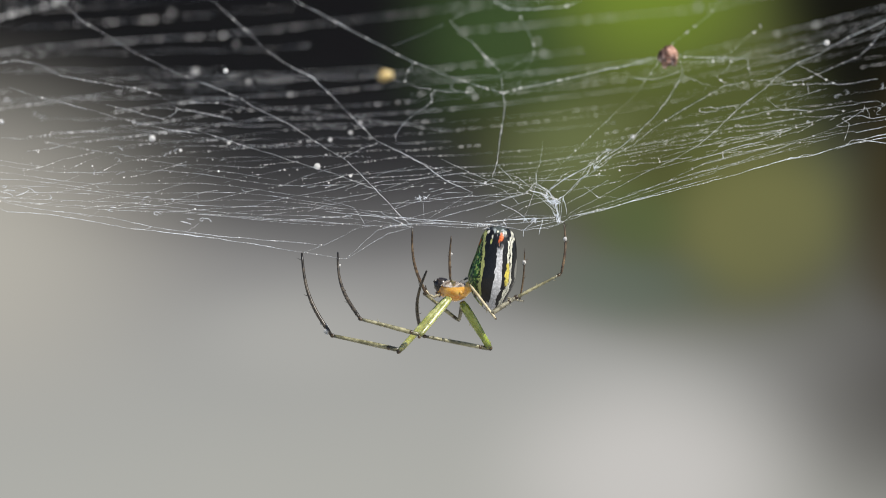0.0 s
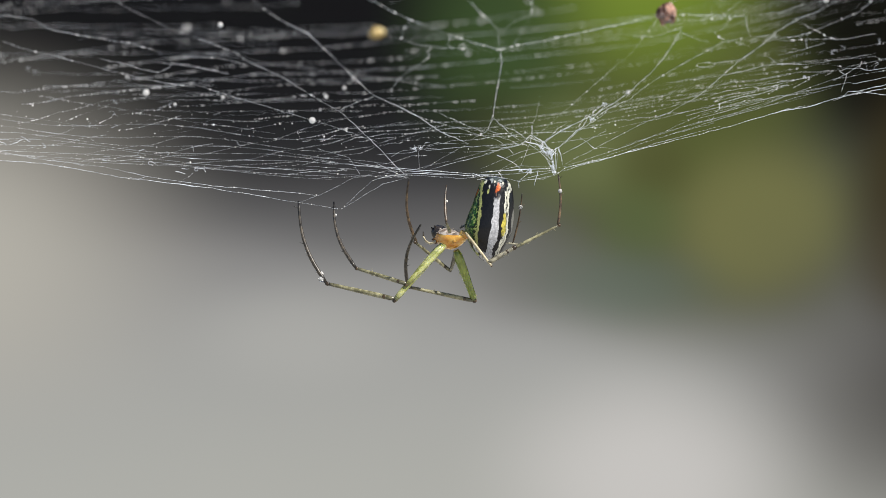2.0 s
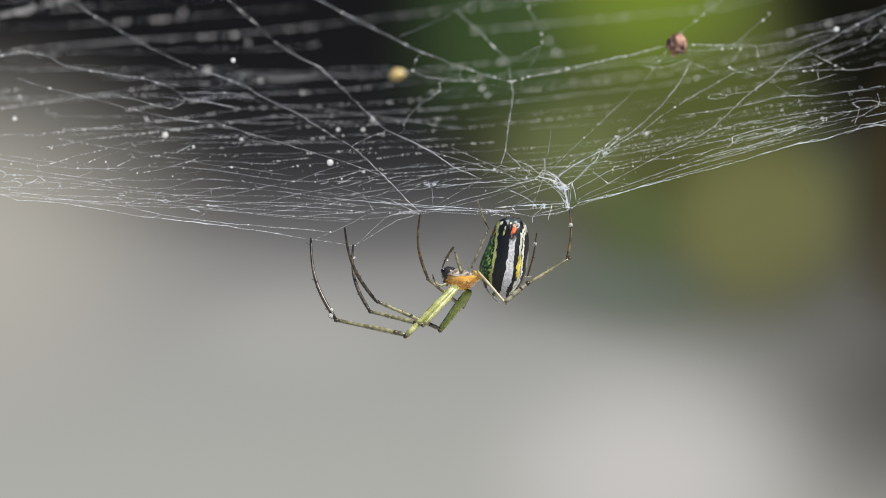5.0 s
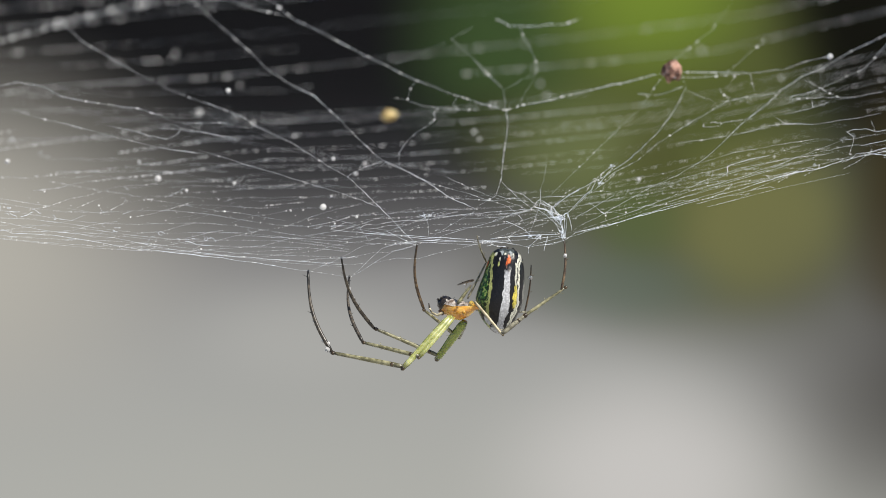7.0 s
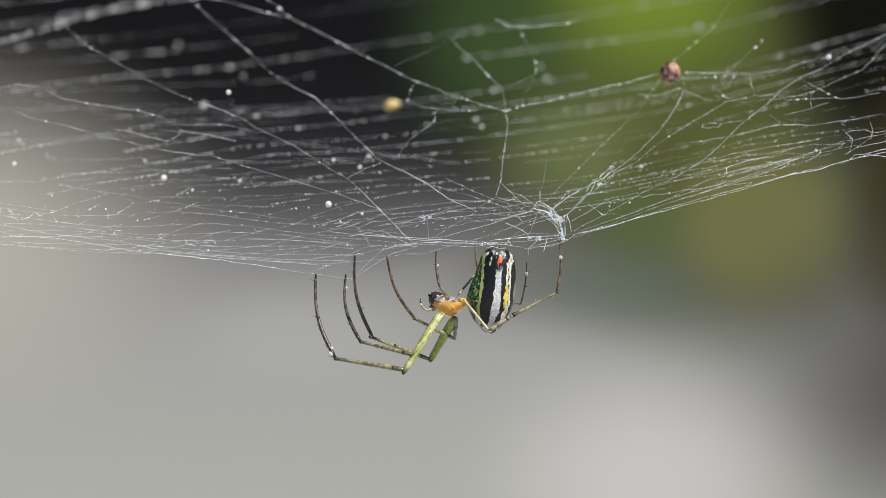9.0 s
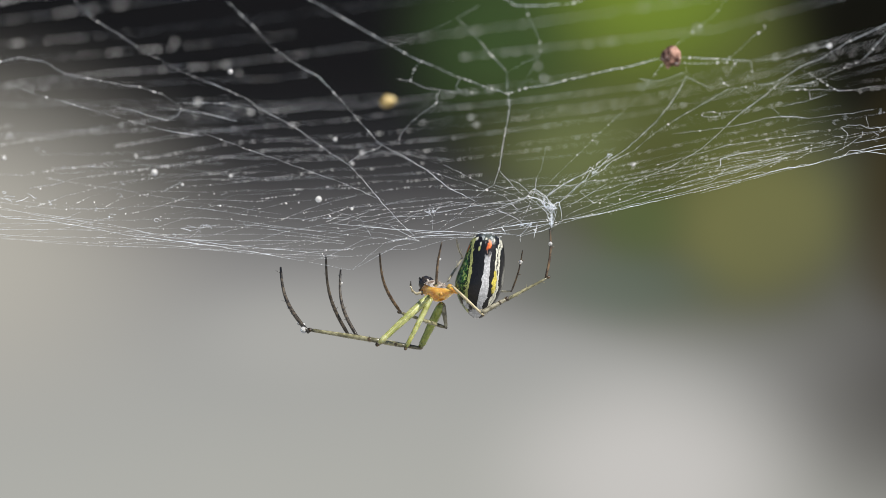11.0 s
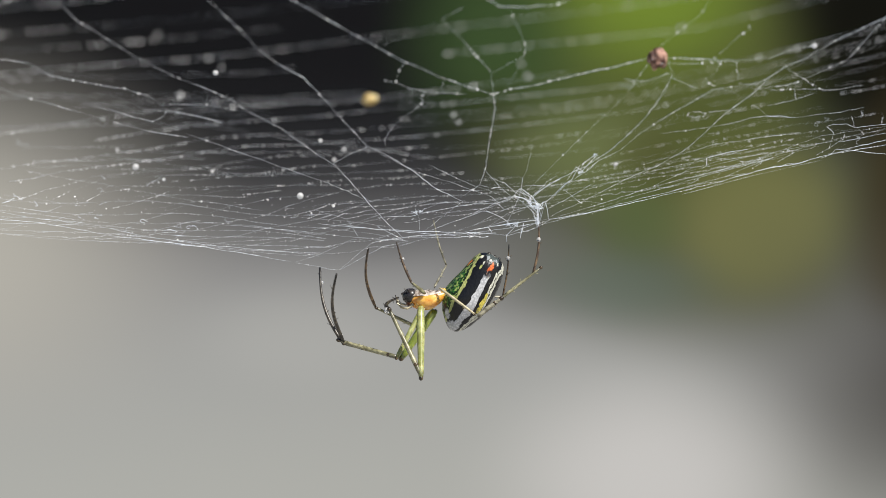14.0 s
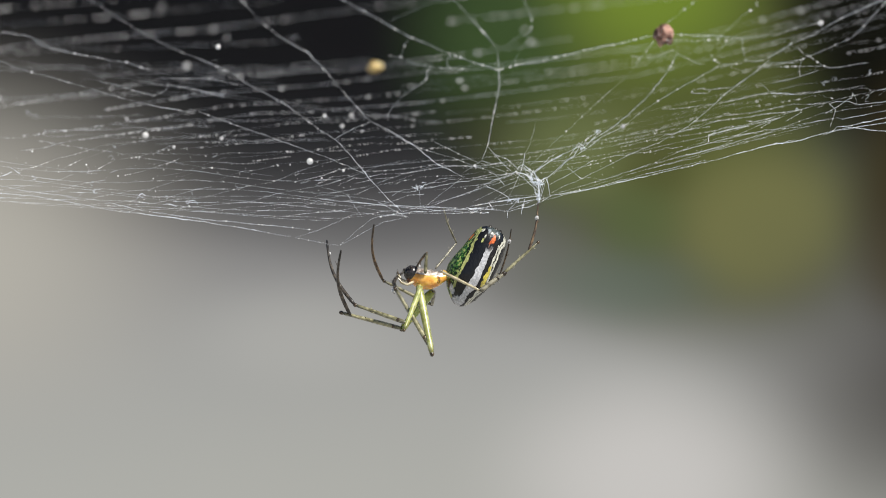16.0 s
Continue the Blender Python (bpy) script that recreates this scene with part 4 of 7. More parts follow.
GUY_ROWS = [
    (0, pose(0.00563, -0.00005, 0.00275, -2.54, 0.16, -0.58)),
    (0.5, pose(0.00551, -0.00017, 0.00401, -0.93, 0.21, -0.47)),
    (0.8, pose(0.00547, -0.00022, 0.00479, -1.05, 0.36, -0.43)),
    (1, pose(0.00543, -0.00025, 0.00452, -1.13, 0.47, -0.41)),
    (1.2, pose(0.00538, -0.00015, 0.00508, -0.68, 0.28, -0.25)),
    (1.5, pose(0.00530, -0.00000, 0.00510, 0.01, -0.00, -0.00)),
    (2, pose(0.00539, -0.00026, 0.00530, 0.65, 0.35, -0.20)),
    (2.5, pose(0.00534, -0.00026, 0.00557, 0.40, 0.51, -0.27)),
    (3, pose(0.00563, 0.00012, 0.00665, 1.58, 1.28, -0.48)),
    (3.2, pose(0.00561, 0.00010, 0.00617, 1.72, 0.85, -0.31)),
    (3.5, pose(0.00560, 0.00008, 0.00604, 1.91, 0.21, -0.06)),
    (4, pose(0.00579, 0.00013, 0.00549, 1.62, 0.35, -0.42)),
    (4.5, pose(0.00623, 0.00006, 0.00328, -1.83, -0.78, -0.90)),
    (4.8, pose(0.00615, -0.00010, 0.00378, -1.60, -0.36, -0.97)),
    (5, pose(0.00609, -0.00019, 0.00348, -1.43, -0.08, -1.01)),
    (7.5, pose(0.00584, -0.00022, 0.00189, -3.20, -0.42, -0.88)),
    (8, pose(0.00582, -0.00021, 0.00218, -3.03, -0.06, -1.21)),
    (8.2, pose(0.00590, -0.00013, 0.00226, -3.42, -0.15, -1.27)),
    (8.5, pose(0.00602, -0.00001, 0.00128, -3.98, -0.28, -1.38)),
    (9, pose(0.00585, -0.00004, 0.00182, -3.33, -0.51, -0.81)),
    (11.5, pose(0.00567, 0.00016, 0.00242, -4.80, 0.52, 0.22)),
    (11.8, pose(0.00574, 0.00027, 0.00251, -4.68, 0.52, 0.17)),
    (12, pose(0.00578, 0.00035, 0.00192, -4.60, 0.53, 0.12)),
    (12.2, pose(0.00569, 0.00047, 0.00164, -4.11, 0.32, 0.37)),
    (12.5, pose(0.00555, 0.00065, 0.00328, -3.37, 0.00, 0.74)),
    (12.8, pose(0.00525, 0.00051, 0.00348, -2.68, 0.52, 0.58)),
    (13, pose(0.00505, 0.00041, 0.00435, -2.23, 0.86, 0.47)),
    (13.2, pose(0.00497, 0.00035, 0.00277, -2.56, 0.59, 0.70)),
    (13.5, pose(0.00484, 0.00026, 0.00311, -3.06, 0.20, 1.05)),
    (14, pose(0.00497, 0.00008, 0.00230, -4.45, 0.24, 0.49)),
    (14.2, pose(0.00493, 0.00015, 0.00335, -4.00, 0.44, 0.60)),
    (14.5, pose(0.00486, 0.00026, 0.00347, -3.33, 0.73, 0.77)),
    (14.8, pose(0.00485, 0.00032, 0.00353, -1.79, 1.34, 0.63)),
    (15, pose(0.00485, 0.00037, 0.00557, -0.76, 1.75, 0.54)),
    (15.2, pose(0.00498, 0.00018, 0.00422, -2.25, 1.33, 0.31)),
    (15.5, pose(0.00519, -0.00010, 0.00263, -4.48, 0.72, -0.04)),
    (15.8, pose(0.00508, -0.00018, 0.00389, -3.86, 0.57, 0.74)),
    (16, pose(0.00501, -0.00022, 0.00354, -3.45, 0.46, 1.25))]

WEB_ROWS = [
    (0, pose(0.00572, -0.00008, 0.00305, -1.50, 0.35, -0.19)),
    (0.5, pose(0.00569, -0.00012, 0.00362, -0.97, 0.11, -0.23)),
    (0.8, pose(0.00570, -0.00013, 0.00449, -0.58, 0.26, -0.17)),
    (1, pose(0.00569, -0.00012, 0.00428, -0.31, 0.37, -0.13)),
    (1.2, pose(0.00554, -0.00007, 0.00493, -0.19, 0.23, -0.07)),
    (1.5, pose(0.00530, 0.00000, 0.00510, 0.01, 0.02, -0.00)),
    (2, pose(0.00550, -0.00022, 0.00543, 0.41, 0.52, -0.31)),
    (2.5, pose(0.00571, -0.00028, 0.00537, 0.43, 0.52, -0.39)),
    (3, pose(0.00594, -0.00001, 0.00642, 1.42, 1.27, -0.52)),
    (3.2, pose(0.00585, -0.00002, 0.00611, 1.39, 1.25, -0.46)),
    (3.5, pose(0.00572, -0.00002, 0.00623, 1.35, 1.23, -0.36)),
    (4, pose(0.00593, 0.00006, 0.00530, -0.06, 1.23, -0.55)),
    (4.5, pose(0.00646, -0.00003, 0.00307, -1.97, -0.28, -0.67)),
    (4.8, pose(0.00642, -0.00015, 0.00357, -1.46, 0.12, -0.70)),
    (5, pose(0.00640, -0.00021, 0.00327, -1.11, 0.38, -0.72)),
    (7.5, pose(0.00601, -0.00018, 0.00080, -3.15, 0.63, -0.61)),
    (8, pose(0.00625, 0.00012, 0.00126, -3.28, 0.04, -1.02)),
    (8.2, pose(0.00632, 0.00000, 0.00135, -3.60, 0.54, -0.93)),
    (8.5, pose(0.00642, -0.00019, 0.00039, -4.06, 1.29, -0.79)),
    (9, pose(0.00631, 0.00026, 0.00127, -3.44, -0.80, -0.84)),
    (11.5, pose(0.00574, 0.00014, 0.00160, -2.97, -0.10, -0.02)),
    (11.8, pose(0.00576, 0.00012, 0.00179, -2.94, 0.68, -0.10)),
    (12, pose(0.00577, 0.00011, 0.00127, -2.91, 1.21, -0.17)),
    (12.2, pose(0.00560, 0.00011, 0.00100, -2.51, 0.78, -0.01)),
    (12.5, pose(0.00534, 0.00011, 0.00265, -1.90, 0.12, 0.21)),
    (12.8, pose(0.00512, 0.00033, 0.00295, -1.17, 0.37, 0.36)),
    (13, pose(0.00496, 0.00049, 0.00389, -0.68, 0.53, 0.47)),
    (13.2, pose(0.00486, 0.00040, 0.00234, -1.19, 0.36, 0.65)),
    (13.5, pose(0.00470, 0.00026, 0.00273, -1.96, 0.13, 0.94)),
    (14, pose(0.00481, 0.00016, 0.00150, -3.06, 0.16, 0.57)),
    (14.2, pose(0.00472, 0.00018, 0.00259, -2.60, 0.20, 0.66)),
    (14.5, pose(0.00458, 0.00022, 0.00277, -1.90, 0.24, 0.80)),
    (14.8, pose(0.00467, 0.00027, 0.00297, -0.44, -0.33, 0.72)),
    (15, pose(0.00473, 0.00030, 0.00510, 0.53, -0.72, 0.68)),
    (15.2, pose(0.00491, 0.00019, 0.00369, -0.53, -0.37, 0.57)),
    (15.5, pose(0.00520, 0.00001, 0.00202, -2.12, 0.15, 0.41)),
    (15.8, pose(0.00528, 0.00026, 0.00362, -1.77, -0.26, 0.13)),
    (16, pose(0.00533, 0.00042, 0.00350, -1.54, -0.55, -0.06))]


def crumb(name, rx, ry, rz, rough, material, seed):
    rg = random.Random(seed)
    v, f = ball((0, 0, 0), rx, ry, rz, 14, 10)
    v = [p * (1 + rough * noise.noise(p * 4000 + Vector((seed, 0, 0))) + rg.uniform(-.04, .04)) for p in v]
    return mesh_of(name, v, f, material)


seed = tagged(piece("seed", crumb("seed", .47, .43, .46, .35, bark, 3)), "small brown seed caught on a web strand", "seed")
seed_off = pose(4.45 * MM, -12.75 * MM, 5.25 * MM)
speck = tagged(piece("petal_crumb", crumb("petal_crumb", .25, .17, .16, .6, pollen, 9)), "small yellow plant crumb stuck in the web", "crumb")
speck_off = pose(-7.68 * MM, -27.99 * MM, 2.26 * MM)


# ---- the spider ----
spider = new("spider")
tagged(spider, "green, orange and silver striped spider hanging under its web", "spider")
part = {}


def limb(key, name, length, r0, r1, material, parent, bow=0.0, spines=0, label=""):
    """One joint of a leg along its own z, with a slight bow towards x and stiff hairs."""
    n = 13
    pts, radii = [], []
    for i in range(n):
        f = i / (n - 1)
        pts.append(Vector((bow * length * math.sin(math.pi * f), 0, length * f)))
        swell = 1 + .16 * math.sin(math.pi * min(f * 1.4, 1))
        radii.append((r0 + (r1 - r0) * f) * swell * (.75 if i in (0, n - 1) else 1))
    bits = [tube(pts, radii, 9)]
    rg = random.Random(len(key) * 31 + int(length * 1000))
    for _ in range(spines):
        i = rg.randint(1, n - 2)
        u = rg.uniform(0, 2 * math.pi)
        d = Vector((math.cos(u), math.sin(u), .9)).normalized()
        p = pts[i]
        s = rg.uniform(.10, .30)
        bits.append(tube([p, p + d * (radii[i] + s * .5), p + d * (radii[i] + s)], [.022, .014, .004], 4))
    v, f = gather(bits)
    ob = piece(name, smooth(mesh_of(name, v, f, material)), parent, label)
    part[key] = ob
    return ob


def knuckle(parent, r, z=0.0):
    v, f = ball((0, 0, z), r, r, r * 1.25, 10, 7)
    return piece("joint", smooth(mesh_of("joint", v, f, leg_joint)), parent)


def drop_on(parent, z, x, r):
    v, f = ball((x, -.05, z), r, r, r * 1.1, 12, 8)
    return piece("dewdrop", smooth(mesh_of("dewdrop", v, f, water)), parent, "half-clear dewdrop on the leg, whitened in place of glints")


# Abdomen: long egg, widest above the middle, blunt at the tail end that hangs uppermost.
prof = [(2.31, .0), (2.29, .26), (2.22, .50), (2.07, .71), (1.77, .88), (1.2, 1.00), (.5, 1.09), (-.1, 1.15), (-.45, 1.17), (-.9, 1.10),
        (-1.5, .84), (-1.85, .56), (-2.05, .34), (-2.14, .18), (-2.18, .0)]
fine = []
for (z0, r0), (z1, r1) in zip(prof, prof[1:]):
    for k in range(3):
        fine.append((z0 + (z1 - z0) * k / 3, r0 + (r1 - r0) * k / 3))
fine.append(prof[-1])
av, af = [], []
SEG = 40
for z, r in fine:
    for k in range(SEG):
        u = 2 * math.pi * k / SEG
        lump = 1 + .012 * noise.noise(Vector((math.cos(u) * 2, math.sin(u) * 2, z * 2)))
        av.append(Vector((max(r, .004) * math.cos(u) * lump - .02 - .15 * math.exp(-((z + 1.1) / .9) ** 2)
                          - .16 * max(0, -math.cos(u)) * math.exp(-((z + .15) / .9) ** 2), max(r, .004) * math.sin(u) * lump * .95, z)) * MM)
for i in range(len(fine) - 1):
    for k in range(SEG):
        j = (k + 1) % SEG
        af.append((i * SEG + k, (i + 1) * SEG + k, (i + 1) * SEG + j, i * SEG + j))
part["abdomen"] = piece("abdomen", smooth(mesh_of("abdomen", av, af, abdomen_skin)), spider, "silver abdomen with black, green and yellow stripes")
for k, (x, y) in enumerate(((-.28, -.12), (.02, -.2), (.26, -.05))):
    pts = [Vector((x, y, 2.08)), Vector((x * 1.1, y, 2.26)), Vector((x * 1.1, y, 2.36))]
    v, f = tube(pts, [.15, .11, .05], 9)
    piece("spinneret", smooth(mesh_of("spinneret", v, f, leg_dark)), part["abdomen"])

# Fore body, from the waist (origin) towards -x: rings of x, half width, top and bottom.
RINGS = [(.04, .13, -.28, -.50), (-.25, .26, -.24, -.70), (-.6, .44, -.18, -.95), (-1.0, .56, -.10, -1.10), (-1.4, .53, -.04, -1.08),
         (-1.75, .43, -.02, -.95), (-2.02, .32, -.06, -.76), (-2.16, .14, -.22, -.58)]


def loft(u0, u1, grow, rough=0.0, seg=22):
    """Skin over the rings between two angles about the body's length, closed behind."""
    v, f = [], []
    for x, w, top, low in RINGS:
        mid, h = (top + low) / 2, (top - low) / 2
        for k in range(seg + 1):
            u = radians(u0 + (u1 - u0) * k / seg)
            n = 1 + rough * noise.noise(Vector((x * 4, math.cos(u) * 3, math.sin(u) * 3)))
            v.append(Vector((x, w * grow * n * math.cos(u), mid + h * grow * n * math.sin(u))) * MM)
    m = seg + 1
    for i in range(len(RINGS) - 1):
        f += [(i * m + k, i * m + k + 1, (i + 1) * m + k + 1, (i + 1) * m + k) for k in range(seg)]
    f.append(tuple(range(m)))
    f.append(tuple((len(RINGS) - 1) * m + k for k in range(seg, -1, -1)))
    return v, f


v, f = loft(0, 360, 1.0, .04)
body = piece("prosoma", smooth(mesh_of("prosoma", v, f, orange_shell)), spider, "glossy orange front body")
part["prosoma"] = body
v, f = loft(28, 152, 1.05, .16)
piece("carapace", smooth(mesh_of("carapace", v, f, pale_shell)), body, "pale pinkish grey shield with fine hair")
rg = random.Random(5)
for k in range(34):
    # short pale hairs on the shield
    x, u = rg.uniform(-1.7, -.2), radians(rg.uniform(35, 145))
    i = max(n for n in range(len(RINGS) - 1) if RINGS[n][0] >= x)
    w, top, low = [a + (b - a) * (RINGS[i][0] - x) / (RINGS[i][0] - RINGS[i + 1][0]) for a, b in zip(RINGS[i][1:], RINGS[i + 1][1:])]
    p = Vector((x, w * math.cos(u), (top + low) / 2 + (top - low) / 2 * math.sin(u) * 1.03))
    d = Vector((rg.uniform(.1, .8), math.cos(u), math.sin(u))).normalized() * rg.uniform(.10, .22)
    hv, hf = tube([p, p + d * .6, p + d + Vector((.04, 0, -.02))], [.014, .010, .003], 4)
    piece("hair", mesh_of("hair", hv, hf, pale_shell), body)
for y in (-1, 1):
    for x, z in ((-1.62, -.84), (-1.28, -.96), (-.95, -.95), (-.60, -.82)):
        # stout first joints of the legs
        v, f = ball((x, y * .33, z + .16), .13, .12, .13, 14, 9)
        piece("coxa", smooth(mesh_of("coxa", v, f, coxa_shell)), body, "yellowish leg base")
v, f = ball((0, 0, 0), .42, .43, .42, 22, 14)
v = [p * (1 + .07 * noise.noise(p * 5200)) + Vector((-1.95, 0, -.24)) * MM for p in v]
head = piece("head", smooth(mesh_of("head", v, f, black_shell)), body, "black glossy head")
for k in range(12):
    u, w = rg.uniform(-1.2, 1.2), rg.uniform(.2, 1.3)
    p = Vector((-1.95 - .34 * math.cos(u) * math.cos(w), .36 * math.sin(u), -.24 + .34 * math.sin(w)))
    d = (p - Vector((-1.95, 0, -.24))).normalized() * rg.uniform(.14, .30)
    hv, hf = tube([p, p + d], [.012, .003], 4)
    piece("hair", mesh_of("hair", hv, hf, leg_grey), head)
for x, y, z in ((-2.28, -.22, -.01), (-2.35, -.08, -.03), (-2.15, -.35, .03), (-1.98, -.32, .11), (-2.35, .1, -.03), (-2.26, .26, -.01)):
    v, f = ball((x, y, z), .055, .055, .055, 8, 6)
    piece("eye", smooth(mesh_of("eye", v, f, black_shell)), head)
for y in (-.17, .17):
    v, f = tube([Vector((-1.97, y, -.40)), Vector((-2.09, y, -.62)), Vector((-2.03, y, -.84))], [.20, .19, .05], 10)
    piece("fang", smooth(mesh_of("fang", v, f, fang_shell)), body)
for y, lift in ((-.34, 0), (.36, .14)):
    pts = [Vector((-1.85, y, -.66)), Vector((-2.2, y * 1.2, -.82 + lift)), Vector((-2.50, y * 1.3, -.70 + lift)),
           Vector((-2.66, y * 1.3, -.44 + lift)), Vector((-2.72, y * 1.2, -.18 + lift))]
    v, f = tube(pts, [.075, .07, .065, .05, .02], 8)
    palp = piece("palp", smooth(mesh_of("palp", v, f, leg_pale)), body, "thin pale grey feeler")
    v, f = tube(pts[-2:], [.052, .025], 8)
    piece("tip", smooth(mesh_of("tip", v, f, leg_dark)), palp)
v, f = tube([Vector((-.35, 0, -.32)), Vector((.0, 0, -.37)), Vector((.30, 0, -.44))], [.25, .17, .14], 12)
piece("waist", smooth(mesh_of("waist", v, f, orange_shell)), body)

LEGS = {'A': [3.903, 3.876, 4.683], 'B': [2.975, 3.212, 4.416], 'C': [3.06, 3.806, 4.582], 'D': [1.297, 2.938, 3.654], 'E': [1.13, 2.21], 'F': [2.363, 1.555, 2.741, 2.725], 'G': [3.586, 2.78], 'H': [2.069, 2.498]}
WIDE = {"A": (.17, .135, .105, .092, .060), "B": (.125, .10, .095, .082, .052), "C": (.195, .16, .095, .084, .052), "D": (.105, .08, .08, .072, .046),
        "E": (.075, .06, 0, .06, .035), "F": (.058, .06, .09, .06, .04), "G": (.055, .05, 0, .045, .03), "H": (.05, .045, 0, .048, .03)}
for key, ls in LEGS.items():
    wd = [w * 1.12 for w in WIDE[key]]
    skin = leg_pale if key == "F" else leg_tibia if key == "E" else leg_grey if key in "DHG" else leg_backlit if key == "C" else leg_green
    limb(key + "_femur", "femur", ls[0], wd[0], wd[1], skin, spider, spines=4, label="" if key in "DEHG" else "pale upper leg" if key == "F" else "yellow-green upper leg")
    knuckle(part[key + "_femur"], wd[1] * .78, ls[0])
    if key == "F":
        limb(key + "_patella", "patella", ls[1], .12, .10, leg_grey, spider, spines=6)
        knuckle(part[key + "_patella"], .13, ls[1])
        knuckle(part[key + "_patella"], .12, ls[1] * .72)
        limb(key + "_tibia", "tibia", ls[2], .078, .062, leg_tibia, spider, spines=6)
        knuckle(part[key + "_tibia"], .09, ls[2])
        limb(key + "_metatarsus", "metatarsus", ls[3], wd[3], wd[4], leg_brown, spider, .05, 4, "thin brown lower leg")
    elif len(ls) == 3:
        limb(key + "_tibia", "tibia", ls[1], wd[2], wd[2] * .8, leg_tibia, spider, -.015, 3, "olive middle leg with dark ends")
        knuckle(part[key + "_tibia"], wd[2] * .98, ls[1] * .99)
        knuckle(part[key + "_tibia"], wd[2] * 1.04, ls[1] * .16)
        limb(key + "_metatarsus", "metatarsus", ls[2], wd[3], wd[4], leg_brown if key == "D" else leg_dark, spider, .085, 4, "thin dark lower leg")
    else:
        limb(key + "_metatarsus", "metatarsus", ls[1], wd[3], wd[4], leg_grey if key == "H" else leg_brown, spider, .03, 4, "thin brownish lower leg")
drop_on(part["A_metatarsus"], .30, .17, .17)
drop_on(part["A_metatarsus"], .58, .12, .14)
drop_on(part["A_metatarsus"], .80, .27, .10)
drop_on(part["A_metatarsus"], 1.5, .40, .06)
drop_on(part["B_metatarsus"], .35, .10, .09)
drop_on(part["C_metatarsus"], .4, .10, .09)
drop_on(part["C_metatarsus"], 2.1, .36, .07)
drop_on(part["A_metatarsus"], 2.0, .42, .1)
drop_on(part["F_metatarsus"], 1.85, .1, .11)
drop_on(part["G_metatarsus"], 2.05, .05, .11)
drop_on(part["B_metatarsus"], 3.6, .12, .07)
drop_on(part["E_metatarsus"], 1.3, -.03, .06)


# ---- what moves ----
def at(t, x, y, z, rx, ry, rz):
    return t, pose(x * MM, y * MM, z * MM, rx, ry, rz)


def motions():
    walk(guys, GUY_ROWS)
    for ob, m in settled:
        walk(ob, [(0, pose(0, 0, 0)), (9.3, pose(0, 0, 0)), (11.2, m), (16, m)])
    walk(web, WEB_ROWS)
    walk(seed, [(t, m @ seed_off) for t, m in GUY_ROWS])
    walk(speck, [(t, m @ speck_off) for t, m in WEB_ROWS])
    walk(spider, [
         at(0, 1.558, 0.000, -1.587, 0.0, 0.0, 0.0),
         at(0.5, 1.411, 0.000, -0.118, 0.0, 0.0, 0.0),
         at(0.8, 1.340, 0.000, 0.617, 0.0, 0.0, 0.0),
         at(1, 1.293, 0.000, 0.323, 0.0, 0.0, 0.0),
         at(1.2, 1.223, 0.000, 0.858, 0.0, 0.0, 0.0),
         at(1.5, 1.117, 0.000, 0.852, 0.0, 0.0, 0.0),
         at(2, 1.264, 0.000, 1.058, 0.0, 0.0, 0.0),
         at(2.5, 1.264, 0.000, 1.352, 0.0, 0.0, 0.0),
         at(3, 1.411, 0.000, 2.469, 0.0, 0.0, 0.0),
         at(3.2, 1.411, 0.000, 1.963, 0.0, 0.0, 0.0),
         at(3.5, 1.411, 0.000, 1.793, 0.0, 0.0, 0.0),
         at(4, 1.499, 0.000, 1.146, 0.0, 0.0, 0.0),
         at(4.5, 1.793, 0.000, -0.999, 0.0, 0.0, 0.0),
         at(4.8, 1.881, 0.000, -0.617, 0.0, 0.0, 0.0),
         at(5, 1.940, 0.000, -0.999, 0.0, 0.0, 0.0),
         at(7.5, 1.646, 0.000, -2.616, 0.0, 0.0, 0.0),
         at(8, 1.587, 0.000, -2.175, 0.0, 0.0, 0.0),
         at(8.2, 1.704, 0.000, -2.087, 0.0, 0.0, 0.0),
         at(8.5, 1.881, 0.000, -3.056, 0.0, 0.0, 0.0),
         at(9, 1.205, 0.000, -2.410, 0.0, 0.0, 0.0),
         at(11.5, 0.617, 0.000, -1.587, 0.0, 0.0, 0.0),
         at(11.8, 0.670, 0.000, -1.469, 0.0, 0.0, 0.0),
         at(12, 0.705, 0.000, -2.028, 0.0, 0.0, 0.0),
         at(12.2, 0.494, 0.000, -2.439, 0.0, 0.0, 0.0),
         at(12.5, 0.176, 0.000, -0.999, 0.0, 0.0, 0.0),
         at(12.8, -0.088, 0.000, -0.823, 0.0, 0.0, 0.0),
         at(13, -0.264, 0.000, 0.029, 0.0, 0.0, 0.0),
         at(13.2, -0.264, 0.000, -1.528, 0.0, 0.0, 0.0),
         at(13.5, -0.264, 0.000, -1.146, 0.0, 0.0, 0.0),
         at(14, 0.176, 0.000, -1.881, 0.0, 0.0, 0.0),
         at(14.2, 0.118, 0.000, -0.823, 0.0, 0.0, 0.0),
         at(14.5, 0.029, 0.000, -0.705, 0.0, 0.0, 0.0),
         at(14.8, -0.024, 0.000, -0.764, 0.0, 0.0, 0.0),
         at(15, -0.059, 0.000, 1.205, 0.0, 0.0, 0.0),
         at(15.2, 0.094, 0.000, -0.147, 0.0, 0.0, 0.0),
         at(15.5, 0.323, 0.000, -1.734, 0.0, 0.0, 0.0),
         at(15.8, 0.323, 0.000, -0.588, 0.0, 0.0, 0.0),
         at(16, 0.323, 0.000, -0.999, 0.0, 0.0, 0.0)])
